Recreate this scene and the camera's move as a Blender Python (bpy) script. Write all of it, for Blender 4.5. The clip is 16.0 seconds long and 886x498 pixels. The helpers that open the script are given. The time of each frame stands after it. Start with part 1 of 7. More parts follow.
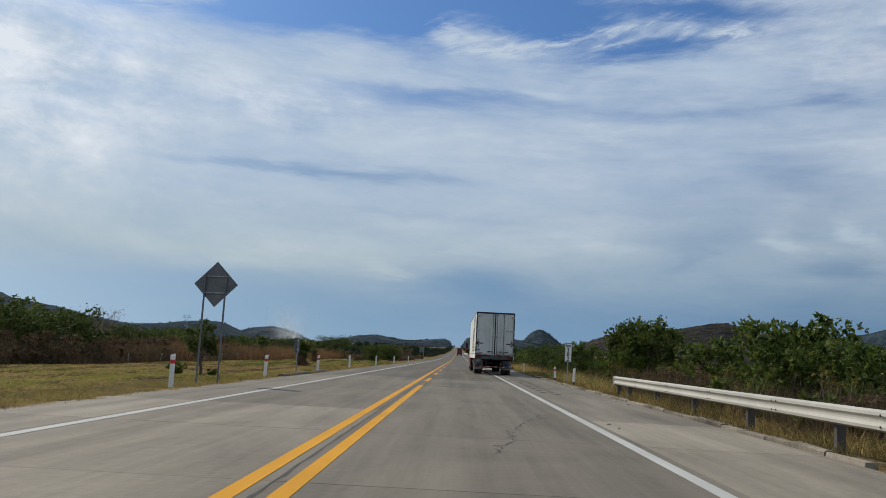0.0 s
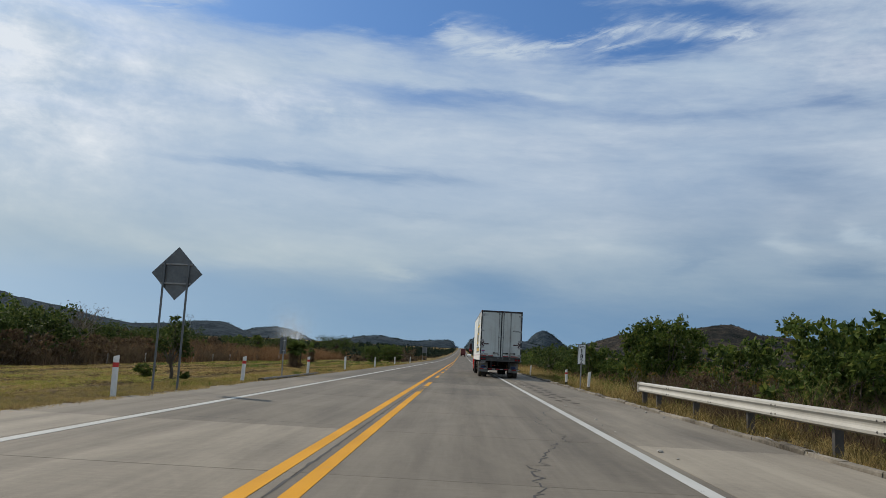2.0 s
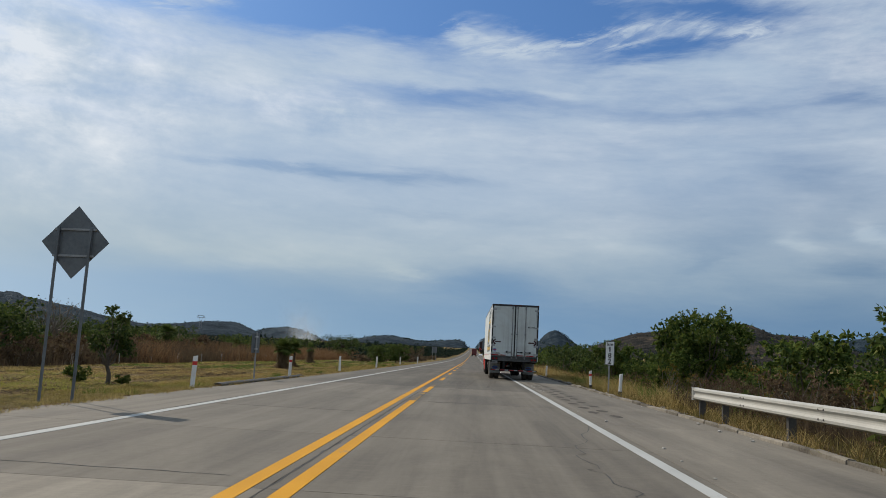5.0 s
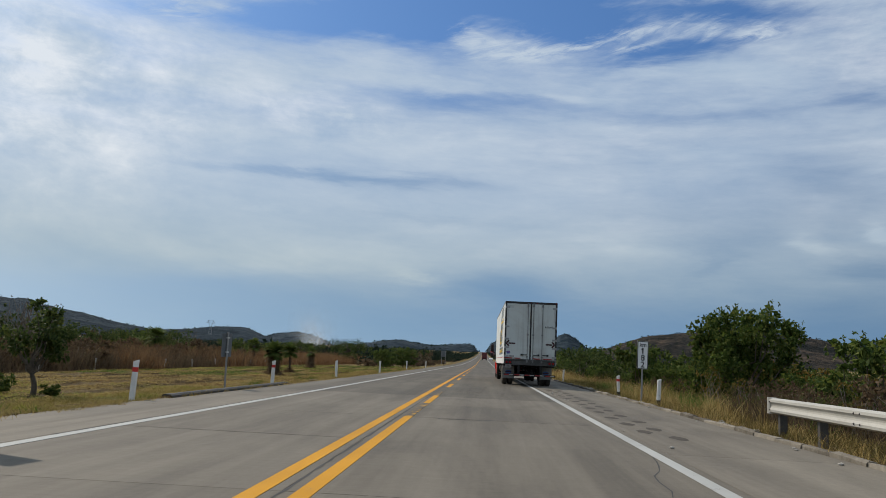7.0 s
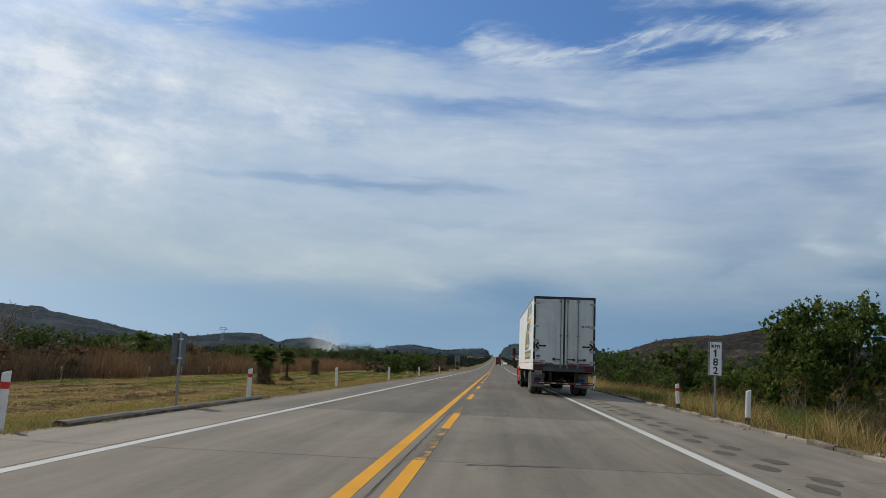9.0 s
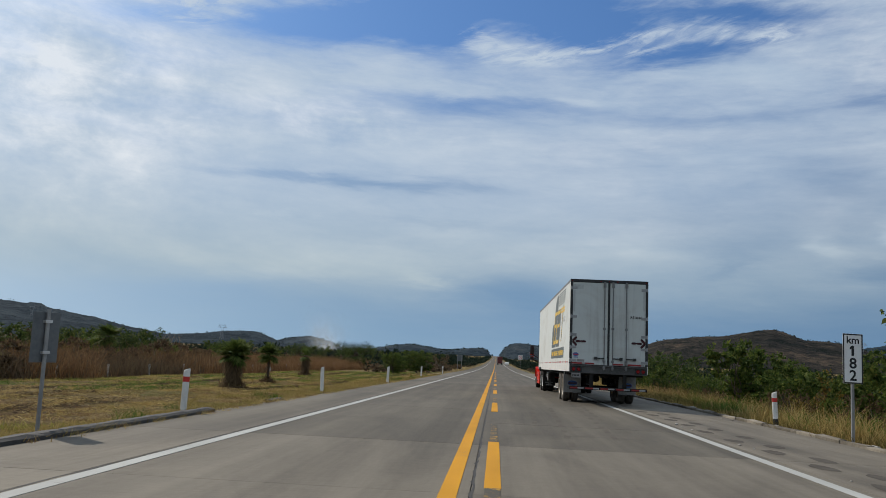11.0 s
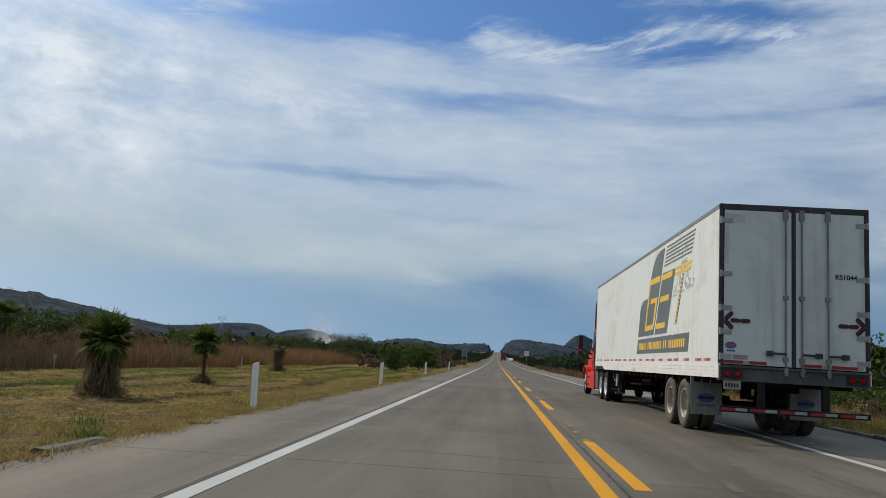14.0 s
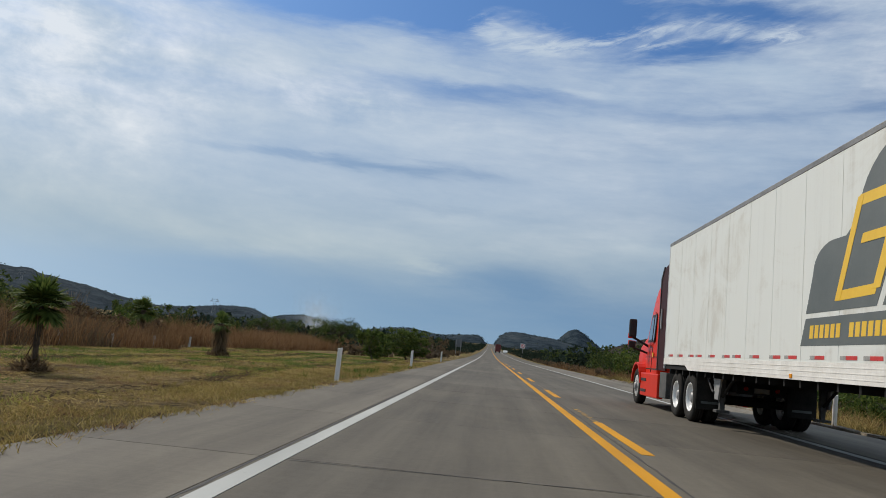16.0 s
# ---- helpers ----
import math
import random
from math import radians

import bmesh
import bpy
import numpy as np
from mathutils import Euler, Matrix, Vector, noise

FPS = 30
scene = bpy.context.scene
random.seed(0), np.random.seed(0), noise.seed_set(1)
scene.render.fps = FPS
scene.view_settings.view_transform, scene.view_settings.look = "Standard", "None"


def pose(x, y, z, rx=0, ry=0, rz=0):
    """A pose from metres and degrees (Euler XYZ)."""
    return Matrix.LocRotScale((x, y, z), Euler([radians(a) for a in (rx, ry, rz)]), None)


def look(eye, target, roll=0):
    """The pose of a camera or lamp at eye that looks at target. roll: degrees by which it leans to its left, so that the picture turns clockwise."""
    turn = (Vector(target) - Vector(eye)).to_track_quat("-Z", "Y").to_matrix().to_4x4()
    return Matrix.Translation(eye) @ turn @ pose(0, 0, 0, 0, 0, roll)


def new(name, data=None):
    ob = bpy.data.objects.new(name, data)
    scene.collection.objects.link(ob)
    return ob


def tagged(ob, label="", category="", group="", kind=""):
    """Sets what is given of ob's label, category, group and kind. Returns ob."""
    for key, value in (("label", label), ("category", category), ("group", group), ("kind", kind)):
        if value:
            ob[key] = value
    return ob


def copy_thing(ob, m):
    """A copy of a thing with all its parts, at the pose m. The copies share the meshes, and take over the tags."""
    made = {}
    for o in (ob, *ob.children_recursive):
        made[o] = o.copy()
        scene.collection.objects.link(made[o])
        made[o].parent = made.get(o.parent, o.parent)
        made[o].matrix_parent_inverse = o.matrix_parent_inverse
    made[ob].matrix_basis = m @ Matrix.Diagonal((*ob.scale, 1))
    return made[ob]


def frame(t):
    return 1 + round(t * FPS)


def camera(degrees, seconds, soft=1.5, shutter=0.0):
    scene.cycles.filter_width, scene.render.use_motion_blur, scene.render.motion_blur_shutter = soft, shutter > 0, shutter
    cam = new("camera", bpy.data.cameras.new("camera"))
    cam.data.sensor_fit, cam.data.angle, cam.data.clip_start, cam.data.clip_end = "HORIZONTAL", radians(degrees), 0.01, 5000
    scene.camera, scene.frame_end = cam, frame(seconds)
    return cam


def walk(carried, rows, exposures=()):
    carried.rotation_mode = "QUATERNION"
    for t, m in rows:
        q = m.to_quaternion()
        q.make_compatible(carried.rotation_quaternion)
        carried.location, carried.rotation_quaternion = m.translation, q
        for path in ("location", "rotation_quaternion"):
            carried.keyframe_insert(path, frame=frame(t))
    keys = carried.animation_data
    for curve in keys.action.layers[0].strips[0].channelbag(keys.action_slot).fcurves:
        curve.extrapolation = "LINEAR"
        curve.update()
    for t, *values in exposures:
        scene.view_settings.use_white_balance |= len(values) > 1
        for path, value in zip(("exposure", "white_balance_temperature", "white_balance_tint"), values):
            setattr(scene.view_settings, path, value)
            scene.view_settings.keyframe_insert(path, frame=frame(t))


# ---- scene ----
# the camera and its way: x, y, z, yaw, pitch, roll
cam = camera(58.93, 16.0, soft=0.7)
PATH = [
    (0, -0.412, 6.633, 1.130, 1.105, 7.742, -2.868),
    (0.5, -0.390, 7.892, 1.162, 1.122, 7.758, -2.943),
    (1, -0.373, 9.064, 1.179, 1.218, 7.721, -3.020),
    (1.5, -0.344, 9.747, 1.184, 1.292, 7.754, -3.060),
    (2, -0.407, 10.245, 1.184, 1.355, 7.780, -3.069),
    (2.5, -0.536, 10.948, 1.175, 1.388, 7.685, -3.065),
    (3, -0.523, 11.919, 1.166, 1.541, 7.753, -3.117),
    (3.5, -0.568, 12.813, 1.163, 1.569, 7.816, -3.145),
    (4, -0.391, 13.759, 1.169, 1.844, 7.694, -3.140),
    (6.5, -0.222, 19.205, 1.166, 2.590, 7.928, -2.735),
    (7, -0.304, 20.337, 1.145, 2.912, 8.003, -2.666),
    (7.5, -0.486, 21.564, 1.124, 3.169, 8.100, -2.565),
    (8, -0.725, 23.147, 1.165, 3.254, 8.223, -2.455),
    (8.5, -0.833, 24.705, 1.187, 3.463, 8.266, -2.359),
    (9, -0.834, 26.256, 1.171, 3.836, 8.323, -2.302),
    (11.5, -2.045, 35.004, 1.163, 3.796, 8.225, -2.720),
    (12, -2.290, 36.979, 1.168, 3.816, 8.141, -2.858),
    (12.5, -2.484, 39.261, 1.142, 3.798, 8.135, -3.035),
    (13, -2.729, 41.312, 1.166, 3.767, 8.013, -3.140),
    (13.5, -2.977, 43.496, 1.161, 3.752, 8.034, -3.261),
    (14, -3.185, 45.739, 1.128, 3.844, 7.927, -3.434),
    (14.5, -3.401, 48.013, 1.069, 3.869, 7.874, -3.834),
    (15, -3.514, 50.523, 1.045, 3.984, 7.669, -4.349),
    (15.5, -3.760, 53.184, 1.063, 3.528, 7.282, -4.826),
    (16, -3.757, 56.217, 1.046, 3.338, 7.258, -5.358),
]
walk(cam, [(t, pose(x, y, z, 90 + p, r, w)) for t, x, y, z, w, p, r in PATH], exposures=[(0, 0.0), (16, 0.0)])

# ---- sky and sun ----
SUN_AZ, SUN_EL = -50.0, 40.0          # degrees; azimuth from +y towards +x
world = bpy.data.worlds.new("sky")
scene.world = world
world.use_nodes = True
wt = world.node_tree
wt.nodes.clear()


class Graph:
    """Short hand for node trees."""

    def __init__(self, tree):
        self.t = tree

    def node(self, kind, **sets):
        n = self.t.nodes.new(kind)
        for k, v in sets.items():
            if k == "ins":
                for name, value in v.items():
                    self.put(n.inputs[name], value)
            elif k == "operation":
                n.operation = v
        return n

    def put(self, socket, value):
        if isinstance(value, bpy.types.NodeSocket):
            self.t.links.new(value, socket)
        else:
            socket.default_value = value

    def math(self, op, a, b=0.0, c=0.0, clamp=False):
        n = self.t.nodes.new("ShaderNodeMath")
        n.operation, n.use_clamp = op, clamp
        for s, v in zip(n.inputs, (a, b, c)):
            self.put(s, v)
        return n.outputs[0]

    def mix(self, f, a, b):
        n = self.t.nodes.new("ShaderNodeMix")
        n.data_type = "RGBA"
        self.put(n.inputs[0], f)
        self.put(n.inputs[6], a)
        self.put(n.inputs[7], b)
        return n.outputs[2]

    def ramp(self, f, stops):
        n = self.t.nodes.new("ShaderNodeValToRGB")
        e = n.color_ramp.elements
        while len(e) < len(stops):
            e.new(0.5)
        for el, (p, c) in zip(e, stops):
            el.position = p
            el.color = (*c, 1) if isinstance(c, tuple) else (c, c, c, 1)
        self.put(n.inputs[0], f)
        return n.outputs[0]

    def smooth(self, v, lo, hi):
        n = self.t.nodes.new("ShaderNodeMapRange")
        n.interpolation_type = "SMOOTHSTEP"
        self.put(n.inputs[0], v)
        n.inputs[1].default_value, n.inputs[2].default_value = lo, hi
        return n.outputs[0]

    def noise(self, vec, scale, detail=4, rough=0.55, dist=0.0):
        n = self.t.nodes.new("ShaderNodeTexNoise")
        self.put(n.inputs["Vector"], vec)
        n.inputs["Scale"].default_value = scale
        n.inputs["Detail"].default_value = detail
        n.inputs["Roughness"].default_value = rough
        n.inputs["Distortion"].default_value = dist
        return n.outputs["Fac"]


W = Graph(wt)
sky = W.node("ShaderNodeTexSky")
sky.sky_type, sky.sun_disc = "NISHITA", False
sky.sun_elevation, sky.sun_rotation = radians(SUN_EL), radians(SUN_AZ)
sky.air_density, sky.dust_density, sky.ozone_density = 1.0, 0.6, 2.5
geo = W.node("ShaderNodeTexCoord")
sep = W.node("ShaderNodeSeparateXYZ", ins={0: geo.outputs["Generated"]})
dx, dy, dz = sep.outputs
az = W.math("MULTIPLY", W.math("ARCTAN2", dx, dy), 57.2958)
el = W.math("MULTIPLY", W.math("ARCSINE", dz), 57.2958)
# the clear sky, with the deeper blue of dry air carried down to the hills
up = W.node("ShaderNodeCombineXYZ", ins={0: dx, 1: dy, 2: W.math("ADD", W.math("MULTIPLY", W.math("ABSOLUTE", dz), 0.8), 0.32)})
unit = W.node("ShaderNodeVectorMath", operation="NORMALIZE", ins={0: up.outputs[0]})
W.put(sky.inputs["Vector"], unit.outputs[0])
# streaky high cloud, drawn out along the wind, with the large masses as soft hills of density
lean = W.math("ADD", el, W.math("MULTIPLY", az, 0.02))
vec = W.node("ShaderNodeCombineXYZ", ins={0: W.math("MULTIPLY", az, 0.05), 1: W.math("MULTIPLY", lean, 0.17), 2: 3.1}).outputs[0]
fine = W.node("ShaderNodeCombineXYZ", ins={0: W.math("MULTIPLY", az, 0.11), 1: W.math("MULTIPLY", lean, 0.5), 2: 7.7}).outputs[0]
streaks = W.noise(vec, 1.0, 6, 0.52, 0.5)
wisps = W.noise(fine, 1.0, 8, 0.60, 0.35)
calm = W.math("ADD", 0.30, W.math("MULTIPLY", W.smooth(el, 9.0, 23.0), 0.55))     # softer sheets low in the sky
fibre = W.node("ShaderNodeCombineXYZ", ins={0: W.math("MULTIPLY", W.math("ADD", az, W.math("MULTIPLY", el, 0.5)), 0.30), 1: W.math("MULTIPLY", lean, 1.5), 2: 1.9}).outputs[0]
fibres = W.noise(fibre, 1.0, 7, 0.66, 0.3)
puff = W.node("ShaderNodeCombineXYZ", ins={0: W.math("MULTIPLY", az, 0.26), 1: W.math("MULTIPLY", el, 0.42), 2: 5.3}).outputs[0]
puffs = W.noise(puff, 1.0, 9, 0.62, 0.2)
soft = W.noise(W.node("ShaderNodeCombineXYZ", ins={0: W.math("MULTIPLY", az, 0.07), 1: W.math("MULTIPLY", lean, 0.22), 2: 9.4}).outputs[0], 1.0, 4, 0.5, 0.6)
detail = W.math("MULTIPLY", W.math("ADD", W.math("MULTIPLY", W.math("SUBTRACT", wisps, 0.5), 0.50), W.math("MULTIPLY", W.math("SUBTRACT", fibres, 0.5), 0.36)), calm)
cloud = W.math("ADD", W.math("ADD", 0.765, W.math("MULTIPLY", W.math("SUBTRACT", streaks, 0.5), 0.30)), detail)
def lump(a0, e0, wa, we):
    qa = W.math("POWER", W.math("ABSOLUTE", W.math("DIVIDE", W.math("SUBTRACT", az, a0), wa)), 2.0)
    qe = W.math("POWER", W.math("ABSOLUTE", W.math("DIVIDE", W.math("SUBTRACT", el, e0), we)), 2.0)
    return W.math("EXPONENT", W.math("MULTIPLY", W.math("ADD", qa, qe), -1.0))


# cloud edges are frayed by bending the sky's coordinates a little
fray_a = W.noise(W.node("ShaderNodeCombineXYZ", ins={0: W.math("MULTIPLY", az, 0.16), 1: W.math("MULTIPLY", el, 0.55), 2: 0.7}).outputs[0], 1.0, 7, 0.62, 0.4)
fray_e = W.noise(W.node("ShaderNodeCombineXYZ", ins={0: W.math("MULTIPLY", az, 0.13), 1: W.math("MULTIPLY", el, 0.70), 2: 4.6}).outputs[0], 1.0, 7, 0.60, 0.5)
bent = W.node("ShaderNodeCombineXYZ", ins={
    0: W.math("ADD", az, W.math("MULTIPLY", W.math("SUBTRACT", fray_a, 0.5), 7.0)),
    1: W.math("ADD", el, W.math("MULTIPLY", W.math("SUBTRACT", fray_e, 0.5), 2.0)), 2: 0.0}).outputs[0]


def drift(a0, e0, wa, we, turn):
    """A soft, long patch of sky, turned from the level by some degrees."""
    m = W.t.nodes.new("ShaderNodeMapping")
    m.vector_type = "TEXTURE"
    W.put(m.inputs["Vector"], bent)
    m.inputs["Location"].default_value = (a0, e0, 0)
    m.inputs["Rotation"].default_value = (0, 0, radians(turn))
    m.inputs["Scale"].default_value = (wa, we, 1)
    q = W.t.nodes.new("ShaderNodeVectorMath")
    q.operation = "DOT_PRODUCT"
    W.put(q.inputs[0], m.outputs[0])
    W.put(q.inputs[1], m.outputs[0])
    return W.math("POWER", 0.3679, q.outputs["Value"])


# each: azimuth, elevation, half length, half width, turn, density
GAPS = [
    (-26.0, 22.6, 6.5, 0.90, 4, -0.30), (-12.8, 23.55, 7.4, 1.30, 3, -0.95), (-5.3, 23.59, 3.8, 1.55, -8, -0.65), (5.2, 24.32, 5.6, 1.65, -4, -0.95), (-2.8, 25.74, 11.5, 1.10, 3, -0.75), (13.6, 22.07, 6.8, 0.70, 6, -0.60),
    (16.9, 24.37, 5.5, 0.80, -6, -0.65), (-1.2, 18.75, 8.0, 0.95, -1, -0.40), (14.8, 17.65, 7.8, 0.50, -1, -0.18), (25.5, 17.96, 2.9, 0.80, -12, -0.22), (-17.0, 12.80, 6.8, 0.30, 1, -0.24), (-7.9, 12.66, 6.9, 0.42, 0, -0.32),
    (-4.0, 10.12, 7.1, 0.33, -1, -0.12), (-19.7, 4.41, 7.4, 1.16, 2, -0.22)
]
LOW_GAPS = [
    (0.8, 5.38, 5.0, 1.45, -2, -0.28), (16.0, 7.51, 1.7, 1.03, 28, -0.12), (25.5, 6.82, 2.3, 0.91, -9, -0.18), (23.7, 12.98, 3.9, 1.65, -22, -0.14), (20.0, 11.0, 10.0, 4.5, 0, -0.15), (27.0, 21.5, 5.0, 3.0, 10, -0.12),
]
BANKS = [
    (-30.9, 18.46, 1.9, 1.86, -3, 0.35), (-28.8, 12.50, 3.6, 1.45, -13, 0.50), (-26.0, 8.6, 10.0, 3.2, 0, 0.20), (-18.0, 19.18, 8.7, 0.91, 9, 0.25), (-4.6, 19.64, 7.3, 0.62, -2, 0.28), (5.2, 19.04, 4.2, 0.33, -3, 0.2), (-19.1, 14.79, 5.2, 1.16, 2, 0.2),
    (26.1, 21.58, 2.5, 1.45, 18, 0.14), (18.4, 20.50, 4.2, 0.80, -4, 0.16), (12.9, 20.75, 6.1, 0.58, -6, 0.15), (-14.4, 6.90, 8.5, 0.91, 0, 0.22), (-6.4, 6.17, 2.0, 0.41, -16, 0.25), (10.1, 8.60, 2.8, 0.74, -7, 0.10),
    (22.3, 8.60, 1.6, 0.66, -17, 0.2), (27.2, 9.17, 1.1, 0.66, -32, 0.25), (-5.5, 15.16, 8.4, 1.03, 1, 0.12)
]
WISPS = [
    (-2.0, 23.34, 1.7, 0.40, -21, 0.34), (1.5, 22.12, 2.2, 0.55, -5, 0.26), (8.0, 22.93, 4.2, 0.34, 9, 0.42), (10.8, 22.32, 1.9, 0.25, 13, 0.4), (15.4, 23.24, 0.8, 0.41, 16, 0.4), (18.9, 22.86, 1.3, 0.41, 5, 0.5),
    (-9.2, 24.12, 1.3, 0.25, 0, 0.4), (-11.3, 17.19, 1.4, 0.10, -5, 0.35), (-16.5, 10.21, 2.2, 0.21, -2, 0.2), (-23.2, 22.57, 1.7, 0.36, 4, 0.30), (-24.3, 24.1, 3.4, 0.75, 2, 0.55),
]
cloud = W.math("ADD", cloud, W.math("MULTIPLY", lump(0, 2.4, 400, 3.2), -0.50))
for a0, e0, wa, we, turn, d in GAPS + LOW_GAPS + BANKS:
    cloud = W.math("MULTIPLY_ADD", drift(a0, e0, wa, we, turn), d, cloud)
# torn, crisp wisps that rise to the right along the upper edge of the veil
torn = W.node("ShaderNodeCombineXYZ", ins={0: W.math("MULTIPLY", W.math("ADD", az, el), 0.22), 1: W.math("MULTIPLY", W.math("SUBTRACT", el, W.math("MULTIPLY", az, 0.24)), 1.1), 2: 2.2}).outputs[0]
crisp = W.smooth(W.noise(torn, 1.0, 9, 0.64, 1.1), 0.34, 0.66)
for a0, e0, wa, we, turn, d in WISPS:
    cloud = W.math("MULTIPLY_ADD", W.math("MULTIPLY", drift(a0, e0, wa * 1.1, we * 1.3, turn), crisp), d * 1.15, cloud)
edge = W.math("ADD", lump(13, 23.8, 13, 2.4), lump(-10, 24.5, 14, 2.4))
cloud = W.math("ADD", cloud, W.math("MULTIPLY", W.math("MULTIPLY", W.math("SUBTRACT", crisp, 0.5), 0.16), edge))
cover = W.smooth(cloud, 0.10, 1.02)
CLOUD_LIGHT = 7.25
# thicker, puffy cloud to the far left and high on the right; thin milky veil between
puffy = W.math("ADD", W.math("ADD", lump(-32, 17, 11, 7), W.math("MULTIPLY", lump(29, 22, 6, 4), 0.6)), W.math("ADD", 0.12, W.math("MULTIPLY", lump(-12, 17, 7, 1.6), 0.6)))
shade = W.math("ADD", W.math("MULTIPLY", W.math("SUBTRACT", soft, 0.5), 0.9), W.math("MULTIPLY", detail, 0.8))
shade = W.math("ADD", shade, W.math("MULTIPLY", W.math("MULTIPLY", W.math("SUBTRACT", puffs, 0.44), 2.0), puffy))
tone = W.ramp(W.math("ADD", W.math("ADD", 0.40, shade), W.math("MULTIPLY", puffy, 0.12)), [(0.10, (0.52, 0.68, 0.88)), (0.50, (0.74, 0.86, 0.99)), (0.92, (1.06, 1.12, 1.18))])
milky = W.node("ShaderNodeVectorMath", operation="MULTIPLY", ins={0: tone, 1: W.mix(W.smooth(el, 4.0, 13.0), (0.86, 0.875, 0.81, 1), (1.0, 1.0, 1.0, 1))}).outputs[0]
white = W.node("ShaderNodeVectorMath", operation="SCALE", ins={0: milky, 3: CLOUD_LIGHT}).outputs[0]
blue = W.node("ShaderNodeVectorMath", operation="MULTIPLY", ins={0: sky.outputs[0], 1: W.mix(W.smooth(el, 8.0, 24.0), W.mix(W.smooth(az, -14.0, 16.0), (0.82, 0.88, 0.80, 1), (0.74, 0.87, 0.86, 1)), (0.62, 0.90, 1.16, 1))}).outputs[0]
mixed = W.mix(W.math("MULTIPLY", cover, 0.92), blue, white)
back = W.node("ShaderNodeBackground", ins={"Color": mixed, "Strength": 0.1})
W.node("ShaderNodeOutputWorld", ins={"Surface": back.outputs[0]})

sun = new("sun", bpy.data.lights.new("sun", "SUN"))
sun.data.energy, sun.data.angle, sun.data.color = 3.4, radians(0.6), (1.0, 0.91, 0.79)
sa, se = radians(SUN_AZ), radians(SUN_EL)
sun.matrix_world = look((math.sin(sa) * math.cos(se) * 50, math.cos(sa) * math.cos(se) * 50, math.sin(se) * 50), (0, 0, 0))

# ---- materials ----
def material(name, build, rough=0.6, metal=0.0):
    """A Principled material; build(G, shader, xyz) wires what it needs."""
    m = bpy.data.materials.new(name)
    m.use_nodes = True
    g = Graph(m.node_tree)
    sh = m.node_tree.nodes["Principled BSDF"]
    sh.inputs["Roughness"].default_value, sh.inputs["Metallic"].default_value = rough, metal
    xyz = m.node_tree.nodes.new("ShaderNodeNewGeometry").outputs["Position"]
    build(g, sh, xyz)
    return m


def bump(g, sh, height, strength=0.3, distance=0.02):
    n = g.node("ShaderNodeBump", ins={"Strength": strength, "Distance": distance, "Height": height})
    g.put(sh.inputs["Normal"], n.outputs[0])


def stretched(g, xyz, sx, sy, sz):
    return g.node("ShaderNodeVectorMath", operation="MULTIPLY", ins={0: xyz, 1: (sx, sy, sz)}).outputs[0]


def two_scale(c1, c2, big=0.6, small=9.0, rough=0.6, metal=0.0, relief=0.0, spread=0.35, vary=0.0, squash=(1, 1, 1), shine=0.4):
    """A surface of two near tones with stains and grain; vary: from object to object."""
    def build(g, sh, xyz):
        v = stretched(g, xyz, *squash)
        a, b = g.noise(v, big, 5, 0.6), g.noise(v, small, 4, 0.6)
        f = g.math("ADD", g.math("MULTIPLY", a, 0.65), g.math("MULTIPLY", b, 0.35))
        if vary:
            info = g.node("ShaderNodeObjectInfo")
            f = g.math("ADD", f, g.math("MULTIPLY", g.math("SUBTRACT", info.outputs["Random"], 0.5), vary))
        sh.inputs["Specular IOR Level"].default_value = shine
        col = g.ramp(f, [(0.5 - spread / 2, c1), (0.5 + spread / 2, c2)])
        g.put(sh.inputs["Base Color"], col)
        g.put(sh.inputs["Roughness"], g.math("ADD", rough - 0.08, g.math("MULTIPLY", b, 0.16)))
        if relief:
            bump(g, sh, b, 0.5, relief)
    return lambda name: material(name, build, rough, metal)


def leafy(tones, rough=0.66, shine=0.12, through_light=0.3):
    """Leaves: colour from leaf to leaf, some light let through."""
    def build(g, sh, xyz):
        ng = g.node("ShaderNodeNewGeometry")
        n = g.noise(xyz, 0.9, 3, 0.6)
        f = g.math("ADD", g.math("MULTIPLY", ng.outputs["Random Per Island"], 0.6), g.math("MULTIPLY", n, 0.4))
        step = 0.85 / max(1, len(tones) - 1)
        col = g.ramp(f, [(0.08 + i * step, c) for i, c in enumerate(tones)])
        g.put(sh.inputs["Base Color"], col)
        sh.inputs["Specular IOR Level"].default_value = shine
        tr = g.node("ShaderNodeBsdfTranslucent", ins={"Color": col})
        mx = g.node("ShaderNodeMixShader", ins={0: through_light, 1: sh.outputs[0], 2: tr.outputs[0]})
        out = [n for n in g.t.nodes if n.type == "OUTPUT_MATERIAL"][0]
        g.put(out.inputs[0], mx.outputs[0])
    return lambda name: material(name, build, rough)


